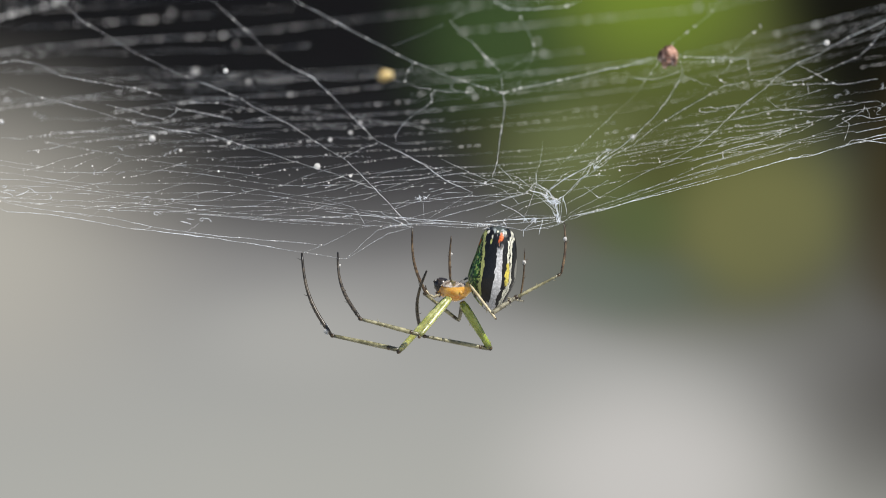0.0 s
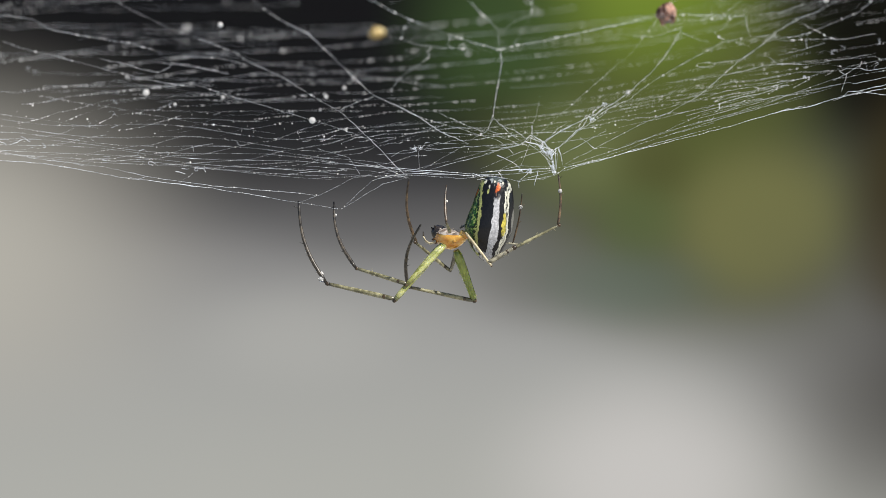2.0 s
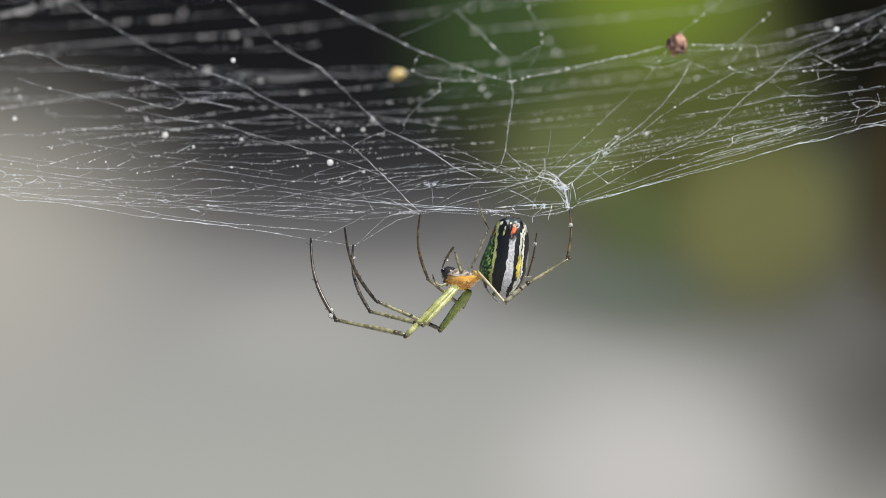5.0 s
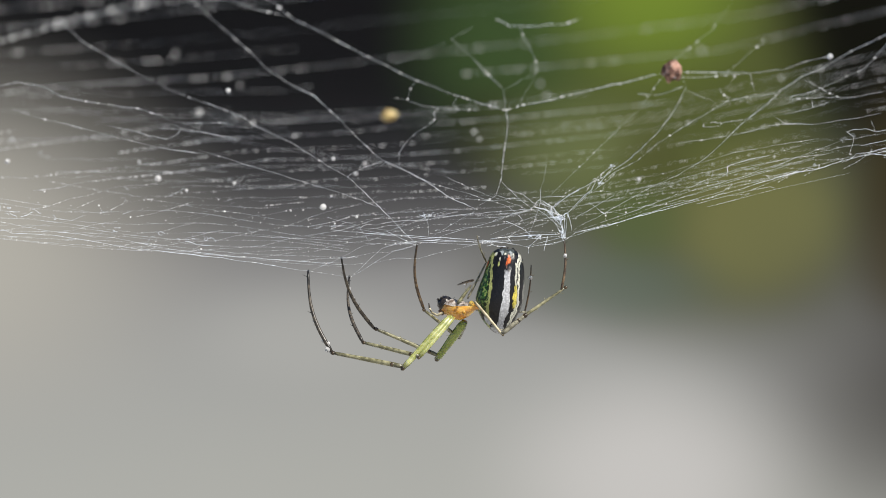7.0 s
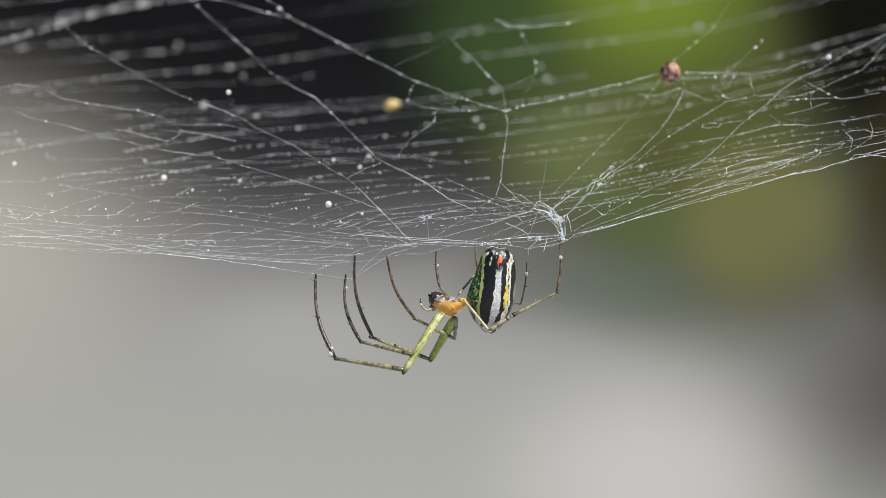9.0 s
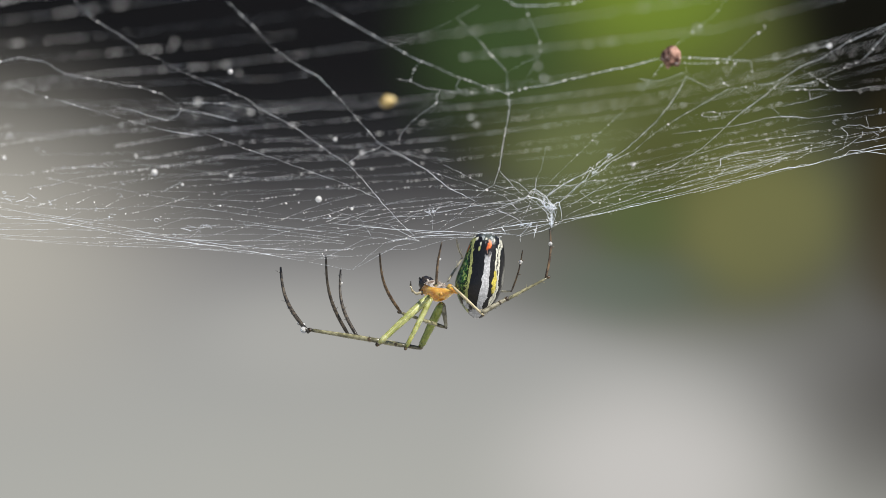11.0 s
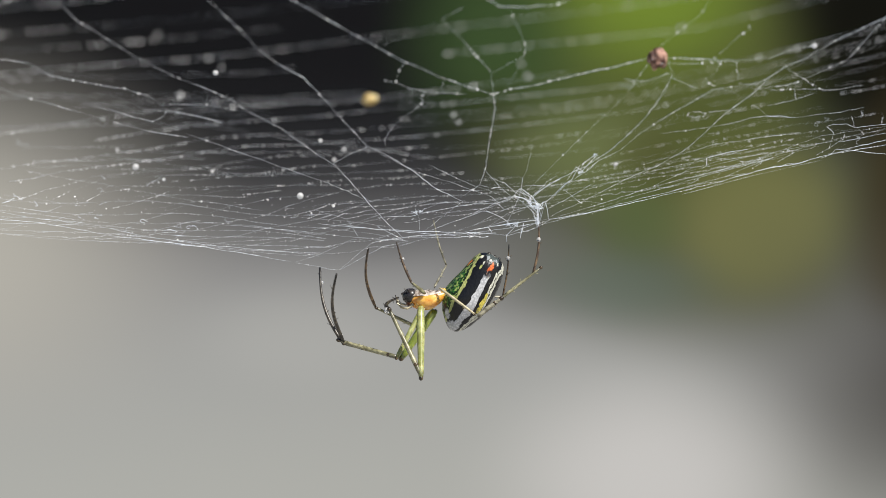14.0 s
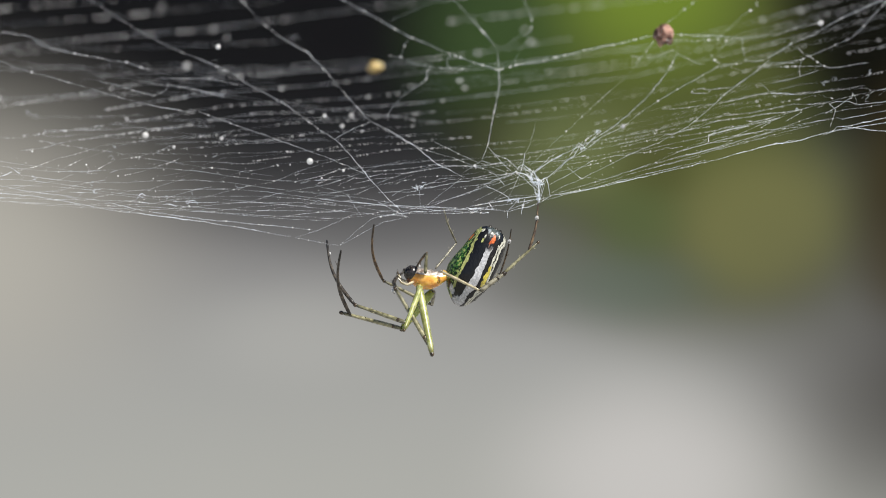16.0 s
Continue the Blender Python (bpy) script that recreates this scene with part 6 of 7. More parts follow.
    walk(part["C_metatarsus"], [
         at(0, -2.620, 0.382, -2.959, -41.2, -2.2, -178.0),
         at(0.5, -1.967, -0.258, -3.223, -43.8, 3.3, 176.8),
         at(1, -2.377, -0.232, -3.283, -42.5, -0.6, -179.4),
         at(1.5, -2.316, -0.431, -2.928, -44.1, -0.4, -179.6),
         at(2, -3.093, 0.355, -3.035, -45.3, -6.3, -173.7),
         at(2.5, -3.161, 0.768, -2.894, -46.8, -6.6, -173.1),
         at(3, -3.302, 0.476, -2.882, -48.2, -6.5, -172.8),
         at(3.5, -2.702, -0.131, -4.316, -14.2, 19.8, 175.1),
         at(4, -5.047, 1.267, -3.711, -42.4, 25.1, 158.8),
         at(4.4, -5.669, 1.642, -2.459, -29.4, 21.4, 167.4),
         at(4.4667, -6.180, 1.950, -1.429, -19.5, 17.2, 173.5),
         at(4.5, -6.429, 2.100, -0.928, -14.9, 14.8, 176.1),
         at(4.5333, -6.622, 2.217, -0.538, -11.5, 12.8, 178.0),
         at(4.6, -6.146, 1.815, -1.172, -18.6, 15.7, 174.7),
         at(5, -5.484, 1.150, -1.741, -27.3, 17.5, 171.2),
         at(7.5, -5.335, 1.065, -1.579, -29.6, 18.3, 169.9),
         at(8, -5.350, 0.709, -1.736, -29.4, 17.6, 170.3),
         at(8.4, -5.350, 0.709, -1.736, -29.4, 17.6, 170.3),
         at(8.4667, -2.956, 0.454, -2.705, 6.5, 19.3, -177.8),
         at(8.5, -3.388, 0.500, -2.530, 0.0, 19.5, 180.0),
         at(8.5333, -3.937, 0.559, -2.308, -8.3, 19.4, 177.2),
         at(8.6, -4.526, 0.621, -2.069, -17.1, 19.0, 174.2),
         at(9, -4.870, 0.500, -2.231, -10.7, 11.1, 177.9),
         at(11.5, -5.705, 2.100, -2.899, -21.1, 13.8, 174.8),
         at(12, -5.011, -0.283, -2.922, -39.2, 1.9, 178.5),
         at(12.5, -4.610, -0.069, -2.848, -39.5, 0.7, 179.4),
         at(13, -4.522, 0.459, -2.807, -39.7, 0.1, 179.9),
         at(13.5, -4.709, 0.126, -2.945, -40.4, 2.2, 178.2),
         at(14, -5.282, -1.100, -2.877, -39.5, 1.6, 178.7),
         at(14.5, -5.326, -0.370, -2.923, -40.7, 1.7, 178.5),
         at(15, -5.439, 0.500, -2.505, -42.1, 2.3, 178.0),
         at(15.5, -5.428, 0.846, -2.480, -42.9, 3.8, 176.5),
         at(16, -5.171, 0.500, -2.459, -42.4, 2.7, 177.5)])
    walk(part["D_femur"], [
         at(0, -0.504, 0.500, -1.205, 164.2, 38.6, -100.0),
         at(0.5, -0.522, 0.500, -1.197, 176.3, 37.7, -92.2),
         at(1, -0.507, 0.500, -1.173, 175.3, 36.1, -92.8),
         at(1.5, -0.496, 0.500, -1.148, 167.4, 24.8, -95.3),
         at(2, -0.516, 0.500, -1.136, 159.1, 27.7, -100.1),
         at(2.5, -0.509, 0.500, -1.156, 158.0, 29.1, -101.1),
         at(3, -0.542, 0.500, -1.106, 167.5, 21.3, -94.6),
         at(3.5, -0.435, 0.500, -1.161, 152.0, 33.4, -106.3),
         at(4, -0.494, 0.500, -1.146, 166.3, 30.0, -96.9),
         at(4.5, -0.667, 0.500, -1.128, -176.4, 27.0, -88.4),
         at(5, -0.501, 0.500, -1.201, 151.5, 38.7, -108.8),
         at(7.5, -0.540, 0.500, -1.191, 154.9, 38.8, -106.3),
         at(8, -0.505, 0.500, -1.187, 158.3, 29.3, -101.0),
         at(8.5, -0.563, 0.500, -1.161, 176.0, 33.2, -92.2),
         at(9, -0.527, 0.500, -1.179, 177.0, 30.5, -91.5),
         at(11.5, -0.627, 0.500, -1.094, -174.2, 9.5, -89.0),
         at(12, -0.378, 0.500, -1.199, 153.8, -0.0, -90.0),
         at(12.5, -0.323, 0.500, -1.235, 160.9, 28.4, -99.3),
         at(13, -0.473, 0.500, -1.274, 156.9, 41.7, -105.8),
         at(13.5, -0.383, 0.500, -1.290, 151.0, 18.0, -99.7),
         at(14, -0.537, 0.500, -1.311, 147.9, 14.8, -99.1),
         at(14.5, -0.575, 0.500, -1.256, 154.3, -0.0, -90.0),
         at(15, -0.754, 0.500, -1.140, 163.8, 13.7, -93.9),
         at(15.5, -0.517, 0.500, -1.258, 148.5, 27.9, -106.0),
         at(16, -0.823, 0.500, -1.214, 170.8, 54.9, -97.5)])
    walk(part["D_tibia"], [
         at(0, -0.722, 1.347, -2.204, 57.0, 22.5, -59.5),
         at(0.5, -0.575, 1.307, -2.239, 57.5, 20.4, -61.4),
         at(1, -0.577, 1.277, -2.232, 57.2, 19.5, -62.7),
         at(1.5, -0.730, 1.061, -2.310, 54.9, 22.0, -62.0),
         at(2, -0.877, 1.142, -2.219, 56.2, 21.7, -61.1),
         at(2.5, -0.876, 1.173, -2.216, 56.1, 20.8, -62.1),
         at(3, -0.786, 0.984, -2.290, 52.7, 20.7, -65.1),
         at(3.5, -0.844, 1.280, -2.121, 55.6, 22.0, -61.3),
         at(4, -0.724, 1.168, -2.248, 55.4, 20.1, -63.5),
         at(4.5, -0.602, 1.103, -2.305, 55.4, 22.3, -61.2),
         at(5, -0.865, 1.389, -2.107, 55.5, 20.8, -62.7),
         at(7.5, -0.869, 1.385, -2.132, 54.8, 21.0, -63.1),
         at(8, -0.872, 1.188, -2.265, 54.2, 21.7, -62.8),
         at(8.5, -0.629, 1.234, -2.280, 58.9, 18.9, -61.8),
         at(9, -0.579, 1.178, -2.327, 66.0, 15.5, -58.9),
         at(11.5, -0.499, 0.718, -2.384, 72.9, 9.3, -62.2),
         at(12, -1.030, 0.500, -2.524, 67.9, 10.3, -66.3),
         at(12.5, -0.653, 1.159, -2.337, 66.6, 8.8, -70.6),
         at(13, -0.751, 1.417, -2.180, 66.6, 10.0, -68.1),
         at(13.5, -0.954, 0.961, -2.390, 65.1, 10.1, -69.4),
         at(14, -1.186, 0.893, -2.395, 65.1, 8.7, -72.0),
         at(14.5, -1.182, 0.500, -2.517, 62.8, 3.9, -82.4),
         at(15, -1.098, 0.821, -2.362, 57.7, -0.0, -90.0),
         at(15.5, -1.038, 1.202, -2.259, 63.7, 6.2, -77.7),
         at(16, -0.892, 1.585, -1.964, 63.9, 6.1, -77.7)])
    walk(part["D_metatarsus"], [
         at(0, -2.349, -0.253, -0.874, 0.0, 12.5, 180.0),
         at(0.5, -2.406, -0.293, -0.820, -20.3, 9.7, 176.4),
         at(1, -2.523, -0.323, -0.733, -21.3, 7.5, 177.1),
         at(1.5, -2.460, -0.539, -0.823, -16.7, 8.2, 177.6),
         at(2, -2.608, -0.458, -0.795, -23.3, 5.6, 177.6),
         at(2.5, -2.697, -0.427, -0.738, -21.9, 6.1, 177.6),
         at(3, -2.637, -0.564, -0.629, -30.4, 4.0, 177.6),
         at(3.5, -2.552, -0.320, -0.680, -32.8, 5.1, 176.7),
         at(4, -2.639, -0.431, -0.678, -31.0, 4.4, 177.4),
         at(4.5, -2.289, -0.497, -0.871, -21.1, 8.0, 176.9),
         at(5, -2.702, -0.211, -0.584, -19.0, 5.9, 178.0),
         at(7.5, -2.701, -0.215, -0.580, -14.3, 5.2, 178.7),
         at(8, -2.640, -0.412, -0.721, -14.1, 5.6, 178.6),
         at(8.5, -2.583, -0.366, -0.865, -12.9, 7.9, 178.2),
         at(9, -2.638, -0.422, -1.216, -16.2, 22.4, 173.7),
         at(11.5, -2.920, -0.713, -1.531, -30.3, 8.8, 174.9),
         at(12, -3.443, -0.773, -1.438, -27.7, 3.2, 178.3),
         at(12.5, -3.148, 0.090, -1.178, -32.3, 2.9, 178.1),
         at(13, -3.183, 0.220, -1.031, -27.6, 3.9, 177.9),
         at(13.5, -3.372, -0.178, -1.171, -27.4, 4.7, 177.6),
         at(14, -3.669, -0.111, -1.172, -32.0, 3.9, 177.5),
         at(14.5, -3.764, 0.062, -1.177, -32.4, 2.3, 178.5),
         at(15, -3.679, 0.821, -0.730, -36.3, 5.5, 175.9),
         at(15.5, -3.604, 0.498, -0.956, -34.3, 4.6, 176.9),
         at(16, -3.470, 0.881, -0.663, -36.8, 4.9, 176.4)])
    walk(part["E_femur"], [
         at(0, -0.981, -0.600, -0.262, 65.5, 51.4, -30.2),
         at(0.5, -0.995, -0.600, -0.272, 43.4, 59.4, -50.9),
         at(1, -0.954, -0.600, -0.241, 23.6, 59.5, -69.4),
         at(1.5, -0.912, -0.600, -0.210, 22.9, 62.2, -69.6),
         at(2, -0.916, -0.600, -0.194, 40.7, 57.1, -54.2),
         at(2.5, -0.941, -0.600, -0.231, 33.3, 58.1, -60.8),
         at(3, -0.906, -0.600, -0.167, 41.5, 55.9, -53.8),
         at(3.5, -0.895, -0.600, -0.253, 41.2, 57.7, -53.5),
         at(4, -0.915, -0.600, -0.212, 50.1, 57.0, -44.9),
         at(4.5, -1.027, -0.600, -0.142, 43.9, 25.2, -67.7),
         at(5, -0.984, -0.600, -0.266, 16.5, -0.0, -90.0),
         at(7.5, -0.986, -0.600, -0.220, -39.5, -0.0, -90.0),
         at(7.75, -0.971, -0.600, -0.222, -8.3, 29.7, -85.6),
         at(8, -0.956, -0.600, -0.224, 41.0, 50.1, -56.3),
         at(8.5, -0.964, -0.600, -0.164, 59.4, -0.0, -90.0),
         at(9, -0.955, -0.600, -0.204, 37.2, 32.5, -67.8),
         at(10.25, -0.939, -0.600, -0.144, 74.9, 6.3, -26.6),
         at(11.5, -0.922, -0.600, -0.084, 91.7, -34.4, -3.1),
         at(11.75, -0.896, -0.600, -0.174, 85.2, -7.7, -31.7),
         at(12, -0.870, -0.600, -0.263, 66.6, 12.5, -63.4),
         at(12.5, -0.883, -0.600, -0.357, 56.6, 33.2, -50.3),
         at(13, -1.026, -0.600, -0.408, 30.2, 44.1, -68.0),
         at(13.5, -0.976, -0.600, -0.436, 45.0, 41.1, -56.6),
         at(14, -1.101, -0.600, -0.425, 55.0, 22.1, -61.8),
         at(14.5, -1.080, -0.600, -0.350, 52.4, 17.7, -68.4),
         at(15, -1.113, -0.600, -0.191, 48.6, 34.5, -57.2),
         at(15.5, -1.037, -0.600, -0.345, 65.7, 35.9, -37.6),
         at(16, -1.241, -0.600, -0.259, -4.3, 19.9, -91.5)])
    walk(part["E_metatarsus"], [
         at(0, -1.183, -1.678, 0.031, 0.0, -1.4, 180.0),
         at(0.5, -1.151, -1.637, 0.146, 25.5, -0.1, 180.0),
         at(1, -1.062, -1.590, 0.282, 30.2, 0.6, -179.7),
         at(1.5, -1.001, -1.610, 0.272, 27.0, 1.3, -179.3),
         at(2, -1.091, -1.608, 0.269, 27.0, -0.0, 180.0),
         at(2.5, -1.091, -1.594, 0.263, 21.5, 1.4, -179.5),
         at(3, -1.093, -1.595, 0.300, 26.8, -0.8, 179.6),
         at(3.5, -1.065, -1.611, 0.197, 23.4, -0.8, 179.7),
         at(4, -1.095, -1.638, 0.180, 30.0, -2.7, 178.4),
         at(4.5, -1.619, -1.216, 0.594, 15.8, 14.8, -175.9),
         at(4.75, -1.502, -0.908, 0.840, 68.7, 5.7, -165.5),
         at(5, -1.385, -0.600, 1.087, 119.7, -8.0, -166.4),
         at(7.5, -0.070, -0.600, 0.894, 76.5, 5.3, -159.0),
         at(8, -1.212, -1.563, 0.328, 21.5, 3.5, -178.6),
         at(8.5, -2.114, -0.600, 0.517, 81.7, -3.2, 159.3),
         at(9, -1.407, -1.310, 0.558, 37.4, 3.1, -177.6),
         at(11.5, -0.963, -1.728, -0.112, 0.0, -8.9, 180.0),
         at(12, -1.749, -1.147, 0.172, 34.9, 15.2, -169.7),
         at(12.5, -1.390, -1.461, 0.161, 42.7, 8.4, -172.4),
         at(13, -1.296, -1.436, 0.288, 45.6, 8.6, -171.3),
         at(13.5, -1.353, -1.476, 0.164, 26.2, 16.5, -172.0),
         at(14, -1.798, -1.249, 0.172, 7.9, 20.2, -177.2),
         at(14.5, -1.828, -1.119, 0.299, 25.6, 17.3, -171.9),
         at(15, -1.589, -1.401, 0.414, 41.7, 10.3, -171.0),
         at(15.5, -1.448, -1.583, 0.032, 56.0, 11.2, -163.9),
         at(16, -1.166, -0.983, 0.796, 119.5, -9.1, -164.3)])
    walk(part["F_femur"], [
         at(0, -0.156, -0.550, -0.282, -139.8, -20.4, -106.4),
         at(0.5, -0.184, -0.550, -0.291, -141.5, -18.5, -104.2),
         at(1, -0.125, -0.550, -0.294, -140.5, -18.6, -104.7),
         at(1.5, -0.124, -0.550, -0.239, -140.6, -18.6, -104.7),
         at(2, -0.096, -0.550, -0.211, -140.1, -19.0, -105.2),
         at(2.5, -0.154, -0.550, -0.242, -140.3, -19.4, -105.5),
         at(3, -0.126, -0.550, -0.249, -139.8, -18.7, -105.2),
         at(3.5, -0.126, -0.550, -0.157, -142.1, -19.2, -104.4),
         at(4, -0.156, -0.550, -0.095, -138.9, -17.7, -104.9),
         at(4.5, -0.216, -0.550, -0.140, -140.3, -18.7, -104.9),
         at(5, -0.158, -0.550, -0.140, -136.8, -16.9, -105.3),
         at(7.5, -0.069, -0.550, -0.129, -138.1, -17.1, -104.8),
         at(8, -0.098, -0.550, -0.132, -138.2, -16.8, -104.5),
         at(8.5, -0.187, -0.550, -0.126, -139.1, -16.7, -104.0),
         at(9, -0.154, -0.550, -0.189, -138.1, -17.7, -105.3),
         at(11.5, -0.150, -0.550, -0.136, -130.0, -15.4, -107.6),
         at(12, -0.180, -0.550, -0.133, -131.7, -15.8, -107.0),
         at(12.5, -0.001, -0.550, -0.286, -125.6, -15.4, -110.3),
         at(13, -0.144, -0.550, -0.292, -119.4, -11.8, -110.0),
         at(13.5, -0.203, -0.550, -0.285, -115.9, -9.4, -108.7),
         at(14, -0.352, -0.550, -0.134, -124.7, -11.6, -106.2),
         at(14.5, -0.351, -0.550, -0.433, -118.8, -10.6, -108.4),
         at(15, -0.204, -0.550, -0.300, -119.4, -11.3, -109.2),
         at(15.5, -0.236, -0.550, -0.281, -120.0, -11.5, -109.0),
         at(16, -0.440, -0.550, -0.140, -114.7, -9.2, -109.1)])
    walk(part["F_patella"], [
         at(0, 0.928, -1.420, -1.708, -58.1, -7.3, -78.5),
         at(0.5, 1.017, -1.420, -1.935, -56.2, -7.7, -78.7),
         at(1, 1.077, -1.420, -1.884, -56.4, -7.3, -79.2),
         at(1.5, 1.080, -1.420, -1.835, -59.9, -6.0, -79.8),
         at(2, 1.077, -1.420, -1.752, -60.7, -6.2, -79.2),
         at(2.5, 0.991, -1.420, -1.756, -60.6, -6.2, -79.2),
         at(3, 1.075, -1.420, -1.804, -55.8, -7.2, -79.6),
         at(3.5, 1.017, -1.420, -1.764, -60.0, -6.4, -79.1),
         at(4, 1.131, -1.420, -1.695, -54.0, -7.9, -79.3),
         at(4.5, 0.982, -1.420, -1.718, -57.4, -6.3, -80.3),
         at(5, 1.211, -1.420, -1.718, -52.3, -8.0, -79.7),
         at(7.5, 1.273, -1.420, -1.749, -54.6, -7.3, -79.9),
         at(8, 1.274, -1.420, -1.785, -62.7, -6.0, -78.5),
         at(8.5, 1.183, -1.420, -1.828, -52.8, -7.4, -80.3),
         at(9, 1.136, -1.420, -1.752, -59.4, -6.8, -78.7),
         at(11.5, 1.348, -1.420, -1.506, -63.6, -6.5, -77.1),
         at(12, 1.289, -1.420, -1.556, -64.8, -6.0, -77.5),
         at(12.5, 1.442, -1.420, -1.429, -59.1, -6.8, -78.7),
         at(13, 1.594, -1.420, -1.359, -55.0, -7.3, -79.7),
         at(13.5, 1.825, -1.420, -1.339, -51.3, -9.4, -78.5),
         at(14, 1.587, -1.420, -1.559, -54.3, -7.3, -79.9),
         at(14.5, 1.589, -1.420, -1.578, -50.6, -8.6, -79.6),
         at(15, 1.620, -1.420, -1.407, -57.1, -6.8, -79.7),
         at(15.5, 1.584, -1.420, -1.416, -57.4, -6.3, -80.3),
         at(16, 1.584, -1.420, -1.140, -55.8, -8.2, -78.2)])
    walk(part["F_tibia"], [
         at(0, 2.040, -1.100, -0.995, -62.9, -4.6, -81.1),
         at(0.5, 2.100, -1.100, -1.188, -64.4, -4.5, -80.6),
         at(1, 2.217, -1.100, -1.107, -63.6, -4.8, -80.4),
         at(1.5, 2.394, -1.100, -1.055, -62.1, -5.1, -80.5),
         at(2, 2.334, -1.100, -1.029, -63.8, -4.9, -80.3),
         at(2.5, 2.247, -1.100, -1.033, -64.0, -4.8, -80.3),
         at(3, 2.245, -1.100, -0.989, -67.3, -4.2, -80.1),
         at(3.5, 2.245, -1.100, -1.038, -64.8, -4.5, -80.6),
         at(4, 2.215, -1.100, -0.885, -65.2, -4.7, -79.9),
         at(4.5, 2.298, -1.100, -0.858, -63.7, -4.9, -80.2),
         at(5, 2.296, -1.100, -0.858, -59.3, -5.8, -80.4),
         at(7.5, 2.445, -1.100, -0.895, -55.5, -6.9, -80.1),
         at(8, 2.504, -1.100, -1.133, -53.7, -7.0, -80.5),
         at(8.5, 2.355, -1.100, -0.918, -61.6, -5.8, -79.5),
         at(9, 2.306, -1.100, -1.043, -63.3, -4.9, -80.5),
         at(11.5, 2.458, -1.100, -0.937, -62.3, -5.3, -80.0),
         at(12, 2.457, -1.100, -0.989, -59.6, -6.5, -79.1),
         at(12.5, 2.609, -1.100, -0.713, -60.0, -6.0, -79.8),
         at(13, 2.760, -1.100, -0.523, -60.0, -6.2, -79.3),
         at(13.5, 2.760, -1.100, -0.566, -58.8, -7.1, -78.5),
         at(14, 2.754, -1.100, -0.701, -53.5, -7.9, -79.5),
         at(14.5, 2.611, -1.100, -0.716, -58.8, -7.7, -77.5),
         at(15, 2.844, -1.100, -0.596, -51.7, -8.4, -79.5),
         at(15.5, 2.897, -1.100, -0.558, -50.5, -9.7, -78.5),
         at(16, 2.607, -1.100, -0.422, -49.4, -9.4, -79.2)])
    walk(part["F_metatarsus"], [
         at(0, 4.542, -0.600, 0.303, -13.6, 4.1, -1.0),
         at(0.5, 4.543, -0.600, 0.001, -12.8, 2.1, -0.5),
         at(1, 4.573, -0.600, 0.085, -12.8, 3.9, -0.9),
         at(1.5, 4.720, -0.600, 0.198, -13.0, 0.9, -0.2),
         at(2, 4.660, -0.600, 0.139, -13.0, 1.5, -0.3),
         at(2.5, 4.602, -0.600, 0.136, -12.7, 0.8, -0.2),
         at(3, 4.659, -0.600, 0.041, -12.3, 2.6, -0.6),
         at(3.5, 4.689, -0.600, 0.133, -13.2, 2.8, -0.6),
         at(4, 4.513, -0.600, 0.196, -12.8, 4.5, -1.0),
         at(4.5, 4.598, -0.600, 0.299, -13.9, 6.8, -1.7),
         at(5, 4.451, -0.600, 0.445, -13.6, 4.2, -1.0),
         at(7.5, 4.366, -0.600, 0.456, -13.6, 4.1, -1.0),
         at(8, 4.425, -0.600, 0.307, -13.3, 3.4, -0.8),
         at(8.5, 4.423, -0.600, 0.226, -13.2, 2.8, -0.7),
         at(9, 4.661, -0.600, 0.163, -13.5, 4.1, -1.0),
         at(11.5, 4.665, -0.600, 0.245, -14.1, 6.1, -1.5),
         at(12, 4.372, -0.600, 0.160, -14.5, 7.5, -1.9),
         at(12.5, 4.668, -0.600, 0.503, -14.5, 9.4, -2.4),
         at(13, 4.729, -0.600, 0.642, -14.8, 8.2, -2.2),
         at(13.5, 4.525, -0.600, 0.533, -15.2, 11.0, -3.0),
         at(14, 4.464, -0.600, 0.597, -14.5, 6.8, -1.7),
         at(14.5, 4.231, -0.600, 0.297, -14.6, 11.3, -2.9),
         at(15, 4.465, -0.600, 0.721, -13.5, 7.0, -1.7),
         at(15.5, 4.317, -0.600, 0.654, -16.1, 13.0, -3.7),
         at(16, 4.083, -0.600, 0.882, -17.3, 10.9, -3.3)])
